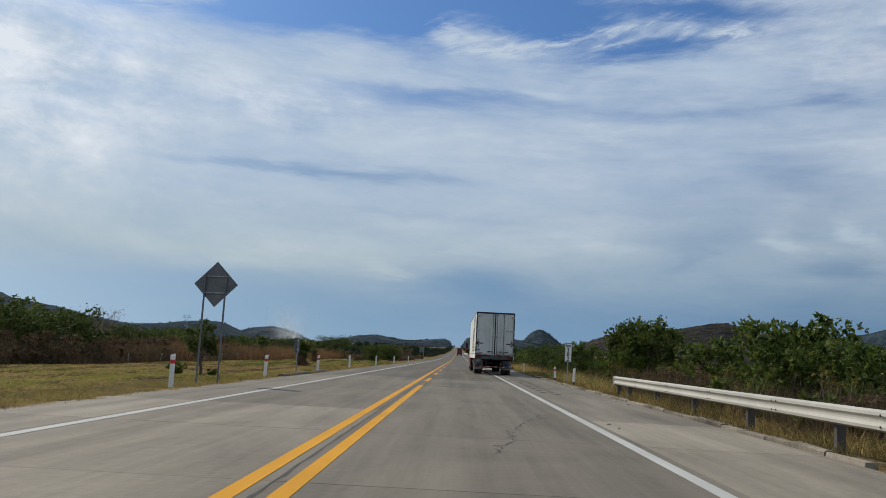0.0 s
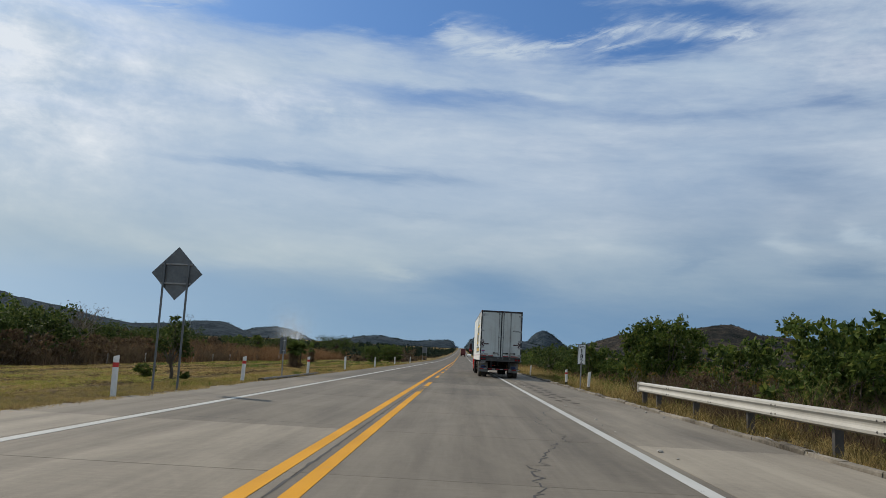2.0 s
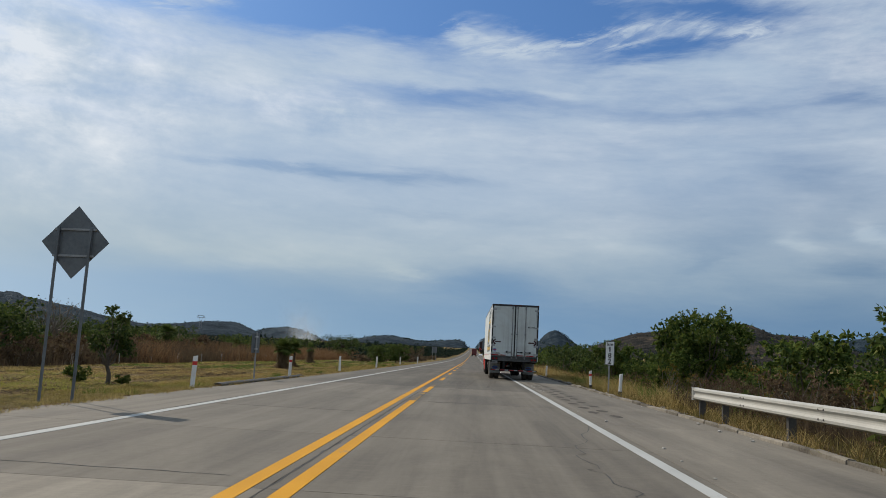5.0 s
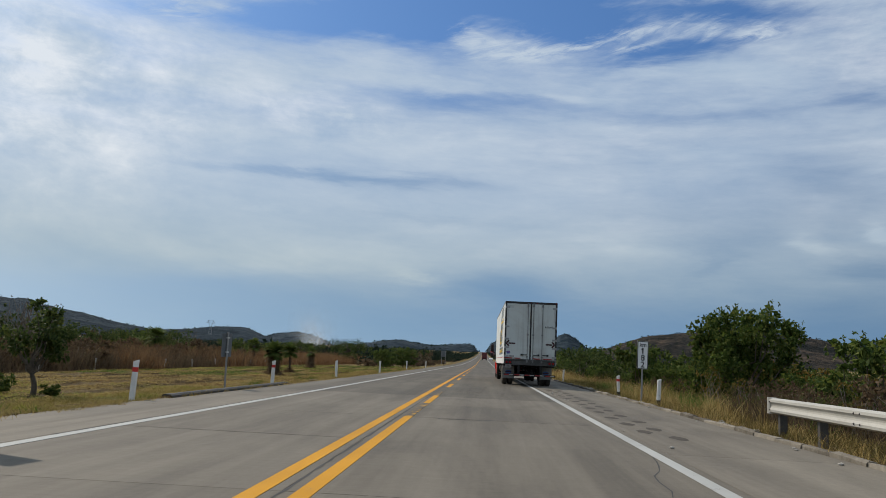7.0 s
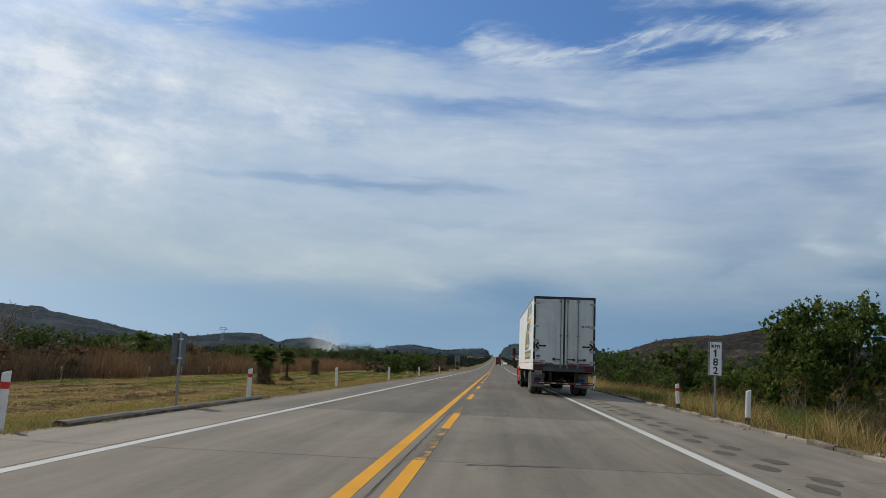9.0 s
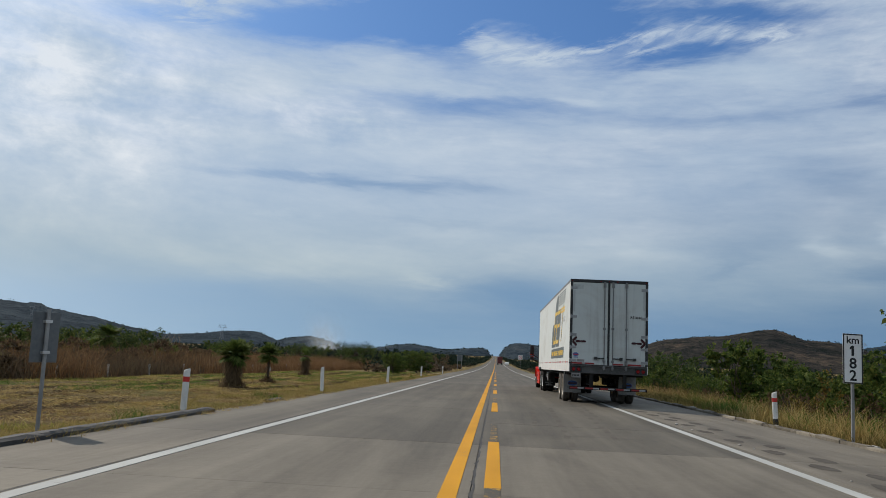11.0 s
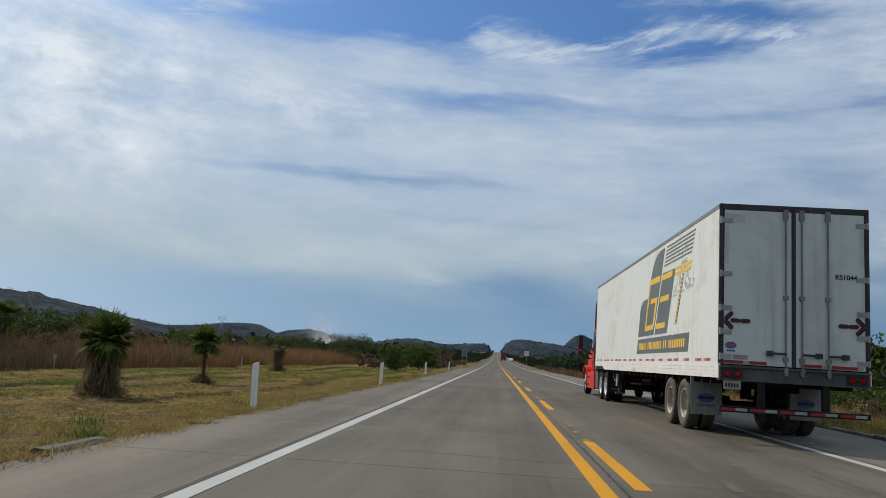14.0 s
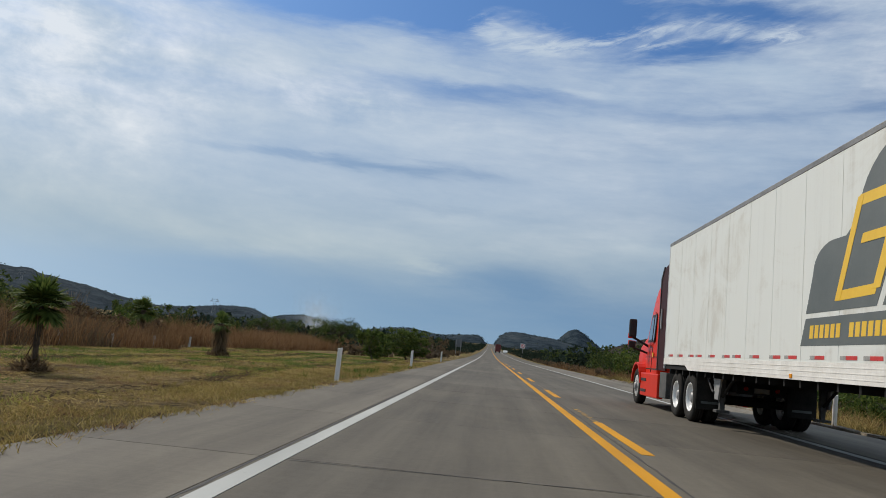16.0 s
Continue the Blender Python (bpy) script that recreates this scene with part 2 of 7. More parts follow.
def concrete_road(dark):
    """Worn concrete: wheel tracks along the road, brushed grain across it, blotches and grit."""
    def build(g, sh, xyz):
        long = stretched(g, xyz, 1.5, 0.03, 1)
        tracks = g.noise(long, 1.0, 4, 0.6)
        stains = g.noise(stretched(g, xyz, 1.0, 0.30, 1), 0.5, 7, 0.66, 0.8)
        brush = g.noise(stretched(g, xyz, 0.5, 10.0, 1), 2.0, 4, 0.65)
        grit = g.math("ADD", g.math("MULTIPLY", g.noise(xyz, 70.0, 4, 0.75), 0.55), g.math("MULTIPLY", g.noise(xyz, 9.0, 6, 0.75), 0.45))
        info = g.node("ShaderNodeObjectInfo").outputs["Random"]
        scuff = g.noise(stretched(g, xyz, 7.0, 0.35, 1), 1.0, 6, 0.72, 0.5)
        f = g.math("ADD", g.math("MULTIPLY", tracks, 0.28), g.math("MULTIPLY", stains, 0.34))
        f = g.math("ADD", f, g.math("ADD", g.math("MULTIPLY", brush, 0.08), g.math("MULTIPLY", scuff, 0.10)))
        f = g.math("ADD", f, g.math("MULTIPLY", grit, 0.20))
        f = g.math("ADD", f, g.math("MULTIPLY", g.math("SUBTRACT", info, 0.5), 0.05))
        stops = [(0.385, (0.108, 0.093, 0.072)), (0.482, (0.194, 0.168, 0.130)), (0.598, (0.300, 0.264, 0.206))]
        g.put(sh.inputs["Base Color"], g.ramp(f, [(p, tuple(c * dark for c in col)) for p, col in stops]))
        g.put(sh.inputs["Roughness"], g.math("ADD", 0.68, g.math("MULTIPLY", stains, 0.25)))
        sh.inputs["Specular IOR Level"].default_value = 0.22
        bump(g, sh, g.math("ADD", grit, g.math("MULTIPLY", brush, 0.6)), 0.4, 0.004)
    return build


def worn_paint(c, under=(0.19, 0.175, 0.155), lo=0.30, hi=0.40):
    def build(g, sh, xyz):
        n = g.noise(xyz, 2.2, 8, 0.72)
        fine = g.noise(xyz, 45.0, 4, 0.7)
        w = g.smooth(g.math("ADD", g.math("MULTIPLY", n, 0.7), g.math("MULTIPLY", fine, 0.3)), lo, hi)
        tint = g.ramp(g.noise(stretched(g, xyz, 1, 0.3, 1), 1.3, 5), [(0.3, tuple(v * 0.8 for v in c)), (0.65, c)])
        g.put(sh.inputs["Base Color"], g.mix(w, (*under, 1), tint))
        sh.inputs["Specular IOR Level"].default_value = 0.12
        bump(g, sh, fine, 0.3, 0.003)
    return lambda name: material(name, build, 0.65)


def field_soil(g, sh, xyz):
    a = g.noise(xyz, 0.10, 6, 0.62, 0.4)
    rows = g.noise(stretched(g, xyz, 1.0, 0.12, 1), 0.75, 7, 0.70, 0.8)
    b = g.noise(xyz, 4.0, 6, 0.7)
    c = g.noise(xyz, 30.0, 4, 0.7)
    f = g.math("ADD", g.math("MULTIPLY", rows, 0.30), g.math("ADD", g.math("MULTIPLY", b, 0.42), g.math("MULTIPLY", c, 0.28)))
    straw = g.ramp(f, [(0.40, (0.026, 0.016, 0.009)), (0.455, (0.10, 0.064, 0.027)), (0.52, (0.24, 0.165, 0.064)), (0.60, (0.42, 0.31, 0.13))])
    green = g.ramp(f, [(0.36, (0.036, 0.032, 0.010)), (0.48, (0.12, 0.125, 0.026)), (0.64, (0.27, 0.24, 0.065))])
    g.put(sh.inputs["Base Color"], g.mix(g.smooth(a, 0.50, 0.66), straw, green))
    sh.inputs["Specular IOR Level"].default_value = 0.08
    bump(g, sh, g.math("ADD", g.math("ADD", b, c), g.math("MULTIPLY", rows, 1.5)), 1.0, 0.16)


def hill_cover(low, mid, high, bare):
    """Dry scrub forest in four given tones: dark crowns, slopes, clearings."""
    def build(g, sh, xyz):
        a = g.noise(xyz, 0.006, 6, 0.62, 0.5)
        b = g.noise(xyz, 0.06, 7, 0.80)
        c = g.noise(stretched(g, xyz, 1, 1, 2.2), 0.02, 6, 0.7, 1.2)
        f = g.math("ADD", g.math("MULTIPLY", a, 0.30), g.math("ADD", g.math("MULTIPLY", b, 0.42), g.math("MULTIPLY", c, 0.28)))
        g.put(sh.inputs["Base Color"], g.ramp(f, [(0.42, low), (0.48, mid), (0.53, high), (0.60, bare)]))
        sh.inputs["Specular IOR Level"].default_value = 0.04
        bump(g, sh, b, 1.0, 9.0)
    return build


M_ROAD = material("concrete_pavement", concrete_road(0.92), 0.75)
M_ROAD_MID = material("mid_grey_pavement", concrete_road(0.62), 0.75)
M_ROAD_OLD = material("older_darker_pavement", concrete_road(0.45), 0.75)
M_SHOULDER = material("shoulder_pavement", concrete_road(0.94), 0.8)
M_SHOULDER_MID = material("mid_shoulder_pavement", concrete_road(0.74), 0.8)
M_SHOULDER_OLD = material("older_shoulder_pavement", concrete_road(0.55), 0.8)
M_FIELD = material("mown_field", field_soil, 0.9)
# scrub tones shifted to blue-grey: distance haze is put into the colour
M_HILL_HAZE = material("hill_scrub", hill_cover((0.011, 0.020, 0.027), (0.023, 0.038, 0.051), (0.041, 0.058, 0.072), (0.072, 0.085, 0.092)), 0.95)
M_HILL_BROWN = material("brown_hill_scrub", hill_cover((0.009, 0.012, 0.011), (0.026, 0.026, 0.023), (0.056, 0.046, 0.037), (0.13, 0.094, 0.066)), 0.95)
M_WHITE_LINE = worn_paint((0.44, 0.44, 0.41), lo=0.34, hi=0.42)("white_road_paint")
M_YELLOW_LINE = worn_paint((0.60, 0.28, 0.008), lo=0.33, hi=0.41)("yellow_road_paint")
M_FAINT_YELLOW = worn_paint((0.52, 0.29, 0.03), under=(0.085, 0.074, 0.058), lo=0.50, hi=0.58)("faded_yellow_paint")
M_SEAL = two_scale((0.02, 0.02, 0.02), (0.055, 0.05, 0.045), 3, 40, 0.8)("joint_sealant")
M_KERB = two_scale((0.045, 0.037, 0.027), (0.30, 0.265, 0.21), 0.9, 14, 0.9, relief=0.03, vary=0.22, spread=0.45, shine=0.15)("kerb_concrete")
M_KERB_DARK = two_scale((0.02, 0.019, 0.018), (0.06, 0.055, 0.05), 1.5, 22, 0.8, relief=0.012)("bitumen_kerb")
M_GALV = two_scale((0.34, 0.325, 0.285), (0.47, 0.455, 0.40), 0.7, 16, 0.6, 0.0, vary=0.08, shine=0.25)("galvanised_steel")
M_POST_WHITE = two_scale((0.62, 0.60, 0.55), (0.80, 0.79, 0.75), 3, 25, 0.55)("white_post_paint")
M_RED_BAND = two_scale((0.45, 0.03, 0.025), (0.62, 0.05, 0.04), 5, 40, 0.35)("red_reflective_sheet")
M_BLACK = two_scale((0.012, 0.012, 0.013), (0.03, 0.03, 0.03), 4, 40, 0.55)("black_plastic")


def road_dust(clean, grey, dust, amount):
    """White panel paint under grey run-marks and brown smears of road dust."""
    def build(g, sh, xyz):
        runs = g.noise(stretched(g, xyz, 5.0, 5.0, 0.22), 1.0, 6, 0.66, 0.4)
        smear = g.noise(stretched(g, xyz, 0.6, 0.6, 0.9), 0.8, 7, 0.68, 0.9)
        fine_ = g.noise(xyz, 24.0, 5, 0.7)
        info = g.node("ShaderNodeObjectInfo").outputs["Random"]
        f = g.math("ADD", g.math("ADD", g.math("MULTIPLY", runs, 0.75), g.math("MULTIPLY", fine_, 0.2)), g.math("MULTIPLY", info, 0.06))
        col = g.mix(g.math("MULTIPLY", g.smooth(f, 0.50, 0.72), amount), (*clean, 1), (*grey, 1))
        col = g.mix(g.math("MULTIPLY", g.smooth(g.math("ADD", g.math("MULTIPLY", smear, 0.75), g.math("MULTIPLY", runs, 0.25)), 0.49, 0.66), 0.50), col, (*dust, 1))
        g.put(sh.inputs["Base Color"], col)
        g.put(sh.inputs["Roughness"], g.math("ADD", 0.38, g.math("MULTIPLY", smear, 0.25)))
        sh.inputs["Specular IOR Level"].default_value = 0.35
        bump(g, sh, g.noise(stretched(g, xyz, 1, 1.2, 0.7), 1.6, 3, 0.5), 0.08, 0.03)
    return lambda name: material(name, build, 0.45)


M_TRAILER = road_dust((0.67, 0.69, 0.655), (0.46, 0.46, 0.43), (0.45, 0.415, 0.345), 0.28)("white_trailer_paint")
# same white, darkened as the shaded rear end; the grime runs are dirt
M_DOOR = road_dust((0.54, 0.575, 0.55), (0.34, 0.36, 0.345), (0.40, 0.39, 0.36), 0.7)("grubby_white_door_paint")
M_PATCH = two_scale((0.34, 0.36, 0.35), (0.50, 0.53, 0.51), 3, 24, 0.5, squash=(1, 1, 0.4))("grey_paint_patch")
# cab red as it looks in shade, painted on for the side fairing
M_RED_SHADED = two_scale((0.022, 0.004, 0.004), (0.05, 0.008, 0.008), 3, 20, 0.5, shine=0.15)("dark_maroon_paint")
M_TAPE_DULL = two_scale((0.20, 0.20, 0.19), (0.42, 0.42, 0.40), 5, 30, 0.6, spread=0.5)("dirty_white_tape")
M_RED_DULL = two_scale((0.16, 0.014, 0.014), (0.36, 0.03, 0.026), 5, 30, 0.5, spread=0.5)("dirty_red_tape")
M_HINGE = two_scale((0.20, 0.205, 0.205), (0.42, 0.425, 0.42), 3, 24, 0.5, 0.2)("grey_cast_hinge")
M_FRAME = two_scale((0.014, 0.014, 0.015), (0.05, 0.05, 0.05), 2, 20, 0.5, 0.2)("dark_door_frame_metal")
M_ALU = two_scale((0.48, 0.48, 0.47), (0.66, 0.66, 0.65), 2, 20, 0.42, 0.5)("brushed_aluminium")
M_GREY_METAL = two_scale((0.20, 0.20, 0.20), (0.34, 0.34, 0.33), 2, 20, 0.5, 0.2)("grey_metal")
M_TOP_RAIL = two_scale((0.12, 0.12, 0.12), (0.25, 0.25, 0.245), 2, 20, 0.5, 0.2)("weathered_rail_metal")
M_CHASSIS = two_scale((0.010, 0.010, 0.010), (0.028, 0.026, 0.024), 2, 20, 0.7, shine=0.12)("sooty_black_chassis")
M_RUBBER = two_scale((0.012, 0.012, 0.012), (0.038, 0.035, 0.031), 4, 35, 0.85, relief=0.004, shine=0.12)("tyre_rubber")
M_RUBBER_DUSTY = two_scale((0.030, 0.027, 0.023), (0.135, 0.120, 0.098), 3, 22, 0.9, relief=0.004, spread=0.5)("dusty_tyre_rubber")
M_RIM = two_scale((0.22, 0.18, 0.13), (0.44, 0.38, 0.29), 6, 30, 0.5)("dusty_rim_paint")
M_RIM_WHITE = two_scale((0.62, 0.62, 0.6), (0.82, 0.82, 0.8), 6, 30, 0.35)("white_rim_paint")
M_FLAP = two_scale((0.17, 0.168, 0.158), (0.30, 0.295, 0.275), 3, 18, 0.7)("dusty_rubber_flap")
M_CAB = two_scale((0.58, 0.024, 0.010), (0.70, 0.036, 0.014), 0.8, 9, 0.34, shine=0.18)("red_cab_paint")
M_DECAL_GREY = two_scale((0.085, 0.10, 0.10), (0.13, 0.145, 0.14), 1.2, 20, 0.5)("grey_decal")
M_DECAL_PALE = two_scale((0.30, 0.305, 0.30), (0.73, 0.755, 0.72), 6, 18, 0.5, spread=0.12)("peeling_grey_decal")
M_DECAL_YELLOW = two_scale((0.70, 0.42, 0.025), (0.80, 0.52, 0.05), 1.2, 20, 0.5)("yellow_decal")
M_DECAL_BLUE = two_scale((0.03, 0.09, 0.28), (0.05, 0.13, 0.36), 4, 30, 0.5)("blue_sticker")
M_TAPE_WHITE = two_scale((0.66, 0.66, 0.64), (0.82, 0.82, 0.8), 5, 40, 0.4)("white_reflective_tape")
M_LENS = two_scale((0.14, 0.005, 0.005), (0.36, 0.010, 0.009), 14, 60, 0.18)("red_lamp_lens")
M_ARROW = two_scale((0.022, 0.004, 0.006), (0.062, 0.008, 0.011), 9, 60, 0.3)("dark_red_reflector")
M_AMBER = two_scale((0.7, 0.25, 0.02), (0.8, 0.32, 0.03), 9, 60, 0.2)("amber_lens")
M_SIGN_WHITE = two_scale((0.72, 0.72, 0.70), (0.84, 0.84, 0.82), 2, 20, 0.4)("white_sign_sheet")
M_SIGN_BACK = two_scale((0.10, 0.11, 0.115), (0.17, 0.18, 0.185), 2, 16, 0.5, 0.3)("weathered_sign_back")
M_INK = two_scale((0.008, 0.008, 0.008), (0.02, 0.02, 0.02), 9, 60, 0.5)("black_lettering")
M_BARK = two_scale((0.05, 0.04, 0.03), (0.15, 0.125, 0.095), 3, 24, 0.9, relief=0.02)("bark")
M_DRYWOOD = two_scale((0.14, 0.115, 0.09), (0.28, 0.24, 0.19), 3, 24, 0.9)("bare_twig_wood")
M_ROCK = two_scale((0.20, 0.185, 0.16), (0.44, 0.41, 0.36), 2, 16, 0.9, relief=0.02)("broken_concrete")
M_PALM_TRUNK = two_scale((0.035, 0.026, 0.019), (0.11, 0.085, 0.06), 4, 26, 0.95, relief=0.03)("palm_trunk_fibre")
M_LEAF = leafy([(0.022, 0.040, 0.011), (0.052, 0.086, 0.018), (0.108, 0.145, 0.030), (0.19, 0.185, 0.042)], through_light=0.4)("mango_leaves")
M_LEAF_DARK = leafy([(0.019, 0.034, 0.012), (0.040, 0.066, 0.018), (0.075, 0.102, 0.026), (0.13, 0.13, 0.034)], through_light=0.4)("dark_leaves")
# leaf greens lean to blue: far trees carry distance haze in their colour
M_FAR_LEAF_HAZE = leafy([(0.009, 0.017, 0.014), (0.018, 0.031, 0.022), (0.031, 0.045, 0.028), (0.050, 0.054, 0.036)], 0.9, 0.05, 0.1)("far_woodland")
M_ORCHARD = leafy([(0.014, 0.026, 0.010), (0.032, 0.055, 0.016), (0.066, 0.092, 0.024), (0.11, 0.12, 0.035)], 0.8, 0.08, 0.25)("orchard_leaves")
M_LEAF_RUST = leafy([(0.03, 0.05, 0.014), (0.09, 0.10, 0.022), (0.20, 0.14, 0.03), (0.27, 0.12, 0.035)])("yellow_and_rust_leaves")
M_SCRUB = leafy([(0.05, 0.034, 0.022), (0.10, 0.068, 0.042), (0.16, 0.11, 0.064), (0.12, 0.11, 0.045)], 0.8, 0.1)("dry_scrub_twigs")
M_STRAW = leafy([(0.16, 0.105, 0.038), (0.33, 0.23, 0.082), (0.48, 0.355, 0.14), (0.60, 0.47, 0.20)], 0.8, 0.05)("dry_straw")
M_BROWN_GRASS = leafy([(0.085, 0.046, 0.023), (0.165, 0.090, 0.042), (0.25, 0.145, 0.070), (0.33, 0.215, 0.11)], 0.8, 0.1)("tall_brown_grass")
M_GREEN_GRASS = leafy([(0.11, 0.085, 0.026), (0.21, 0.17, 0.05), (0.35, 0.27, 0.09), (0.46, 0.36, 0.13)], 0.8, 0.05)("green_and_yellow_grass")
M_VERGE = leafy([(0.06, 0.044, 0.018), (0.13, 0.095, 0.036), (0.21, 0.165, 0.058), (0.15, 0.155, 0.045)], 0.85, 0.05)("mixed_verge_growth")
M_FIELD_GREEN = leafy([(0.11, 0.12, 0.022), (0.25, 0.255, 0.048), (0.40, 0.37, 0.085), (0.54, 0.46, 0.15)], 0.85, 0.05)("yellow_green_field_grass")
M_WEED = leafy([(0.045, 0.078, 0.016), (0.085, 0.14, 0.028), (0.14, 0.20, 0.042), (0.23, 0.26, 0.07)], 0.8, 0.08)("green_field_weeds")
M_FENCE = two_scale((0.26, 0.24, 0.21), (0.46, 0.44, 0.40), 3, 25, 0.7)("weathered_concrete_post")
M_UNDER = leafy([(0.05, 0.036, 0.025), (0.095, 0.068, 0.045), (0.145, 0.105, 0.065), (0.115, 0.10, 0.048)], 0.9, 0.04)("dark_brown_underbrush")
M_PLATE = two_scale((0.20, 0.19, 0.18), (0.34, 0.32, 0.30), 5, 40, 0.5)("dusty_number_plate")
M_RAIL_POST = two_scale((0.035, 0.032, 0.028), (0.09, 0.08, 0.07), 2, 20, 0.7)("dark_rail_post")
M_PALM = leafy([(0.026, 0.044, 0.012), (0.065, 0.10, 0.022), (0.12, 0.16, 0.038), (0.20, 0.21, 0.06)], 0.7, 0.1)("palm_fronds")
M_PALM_DEAD = leafy([(0.07, 0.05, 0.03), (0.15, 0.105, 0.06), (0.24, 0.17, 0.10)], 0.9, 0.05)("dead_fronds")
M_SILL = two_scale((0.038, 0.038, 0.036), (0.115, 0.115, 0.11), 2, 20, 0.65, 0.05)("dull_steel_sill")


def glass_mat(g, sh, xyz):
    sh.inputs["Base Color"].default_value = (0.02, 0.025, 0.03, 1)
    sh.inputs["Coat Weight"].default_value = 0.6


M_GLASS = material("dark_cab_glass", glass_mat, 0.05)

# ---- shaping helpers ----
def mesh_of(name, bm, mat, smooth=False):
    me = bpy.data.meshes.new(name)
    bm.normal_update()
    bm.to_mesh(me)
    bm.free()
    for m in (mat if isinstance(mat, (list, tuple)) else [mat]):
        me.materials.append(m)
    if smooth:
        for p in me.polygons:
            p.use_smooth = True
    return me


def part(name, bm, mat, parent, label="", smooth=False, m=None):
    """One mesh object under a thing or under a part."""
    ob = new(name, mesh_of(name, bm, mat, smooth))
    ob.parent = parent
    if m is not None:
        ob.matrix_basis = m
    return tagged(ob, label)


def thing(name, label, category, m=None, group="", kind=""):
    ob = new(name)
    ob.empty_display_size = 0.2
    if m is not None:
        ob.matrix_basis = m
    return tagged(ob, label, category, group, kind)


def box(bm, x0, x1, y0, y1, z0, z1, bevel=0.0):
    b = bmesh.new() if bevel else bm
    r = bmesh.ops.create_cube(b, size=1.0, matrix=Matrix.Translation(((x0 + x1) / 2, (y0 + y1) / 2, (z0 + z1) / 2)) @ Matrix.Diagonal((x1 - x0, y1 - y0, z1 - z0, 1)))
    if bevel:
        bmesh.ops.bevel(b, geom=b.edges[:], offset=bevel, segments=2, affect="EDGES", profile=0.6)
        merge(bm, b)
    return bm


def merge(bm, other):
    me = bpy.data.meshes.new("tmp")
    other.to_mesh(me)
    other.free()
    bm.from_mesh(me)
    bpy.data.meshes.remove(me)
    return bm


def tube(bm, a, b, r0, r1=None, seg=10, caps=True):
    """A tapered round bar from a to b."""
    a, b = Vector(a), Vector(b)
    d = b - a
    r1 = r0 if r1 is None else r1
    m = Matrix.Translation((a + b) / 2) @ d.to_track_quat("Z", "Y").to_matrix().to_4x4()
    bmesh.ops.create_cone(bm, cap_ends=caps, segments=seg, radius1=r0, radius2=max(r1, 1e-4), depth=d.length, matrix=m)
    return bm


def lathe(bm, rings, axis_m, seg=28):
    """A body of revolution about x: rings of (x, radius)."""
    loops = []
    for x, r in rings:
        loops.append([bm.verts.new(axis_m @ Vector((x, r * math.cos(2 * math.pi * i / seg), r * math.sin(2 * math.pi * i / seg)))) for i in range(seg)])
    for la, lb in zip(loops, loops[1:]):
        for i in range(seg):
            j = (i + 1) % seg
            bm.faces.new((la[i], la[j], lb[j], lb[i]))
    return bm


def prism(bm, outline, axis, lo, hi):
    """An outline of 2-D points, drawn out along an axis from lo to hi."""
    def p3(u, v, w):
        return {"x": (w, u, v), "y": (u, w, v), "z": (u, v, w)}[axis]
    a = [bm.verts.new(p3(u, v, lo)) for u, v in outline]
    b = [bm.verts.new(p3(u, v, hi)) for u, v in outline]
    n = len(outline)
    for i in range(n):
        j = (i + 1) % n
        bm.faces.new((a[i], a[j], b[j], b[i]))
    bm.faces.new(a[::-1])
    bm.faces.new(b)
    bmesh.ops.recalc_face_normals(bm, faces=bm.faces[:])
    return bm


def poly_mesh(name, verts, faces, mat, smooth=False):
    me = bpy.data.meshes.new(name)
    me.from_pydata(verts, [], faces)
    for m in (mat if isinstance(mat, (list, tuple)) else [mat]):
        me.materials.append(m)
    if smooth:
        me.polygons.foreach_set("use_smooth", [True] * len(me.polygons))
    me.update()
    return me


def array_mesh(name, verts, quads, mat):
    """A mesh from numpy arrays of vertices and four-sided faces."""
    me = bpy.data.meshes.new(name)
    nq = len(quads)
    me.vertices.add(len(verts))
    me.vertices.foreach_set("co", np.asarray(verts, dtype=np.float32).ravel())
    me.loops.add(nq * 4)
    me.loops.foreach_set("vertex_index", np.asarray(quads, dtype=np.int32).ravel())
    me.polygons.add(nq)
    me.polygons.foreach_set("loop_start", np.arange(0, nq * 4, 4, dtype=np.int32))
    me.materials.append(mat)
    me.update(calc_edges=True)
    me.validate()
    return me

# ---- the land and the road ----
ROAD_L, ROAD_R = -7.42, 4.80            # edges of the paved width
LINE_L, LINE_Y, LINE_R = -5.467, -2.130, 2.066


def rise(y):
    """The far road climbs to the gap in the hills."""
    return 0.0 if y < 180 else 19.0 * min(1.0, (y - 180) / 1420.0) ** 1.4


def land_z(x, y):
    n = noise.noise(Vector((x * 0.11, y * 0.11, 0.3))) * 0.10 + noise.noise(Vector((x * 0.5, y * 0.5, 4.3))) * 0.03
    if x < ROAD_L:
        d = ROAD_L - x
        z = -0.05 - 0.30 * min(1, d / 14.0) + n * min(1, d / 3)
    elif x > ROAD_R:
        d = x - ROAD_R
        z = -0.06 - 1.0 * min(1, max(0, d - 0.9) / 7.0) + n * min(1, d / 3)
    else:
        return rise(y) - 0.35
    return z + rise(y)


def axis_steps(fine_lo, fine_hi, step, far, grow):
    v = list(np.arange(fine_lo, fine_hi + 1e-6, step))
    d = step
    while v[-1] < far:
        d *= grow
        v.append(v[-1] + d)
    d = step
    lo = []
    p = fine_lo
    while p > -far:
        d *= grow
        p -= d
        lo.append(p)
    return lo[::-1] + v


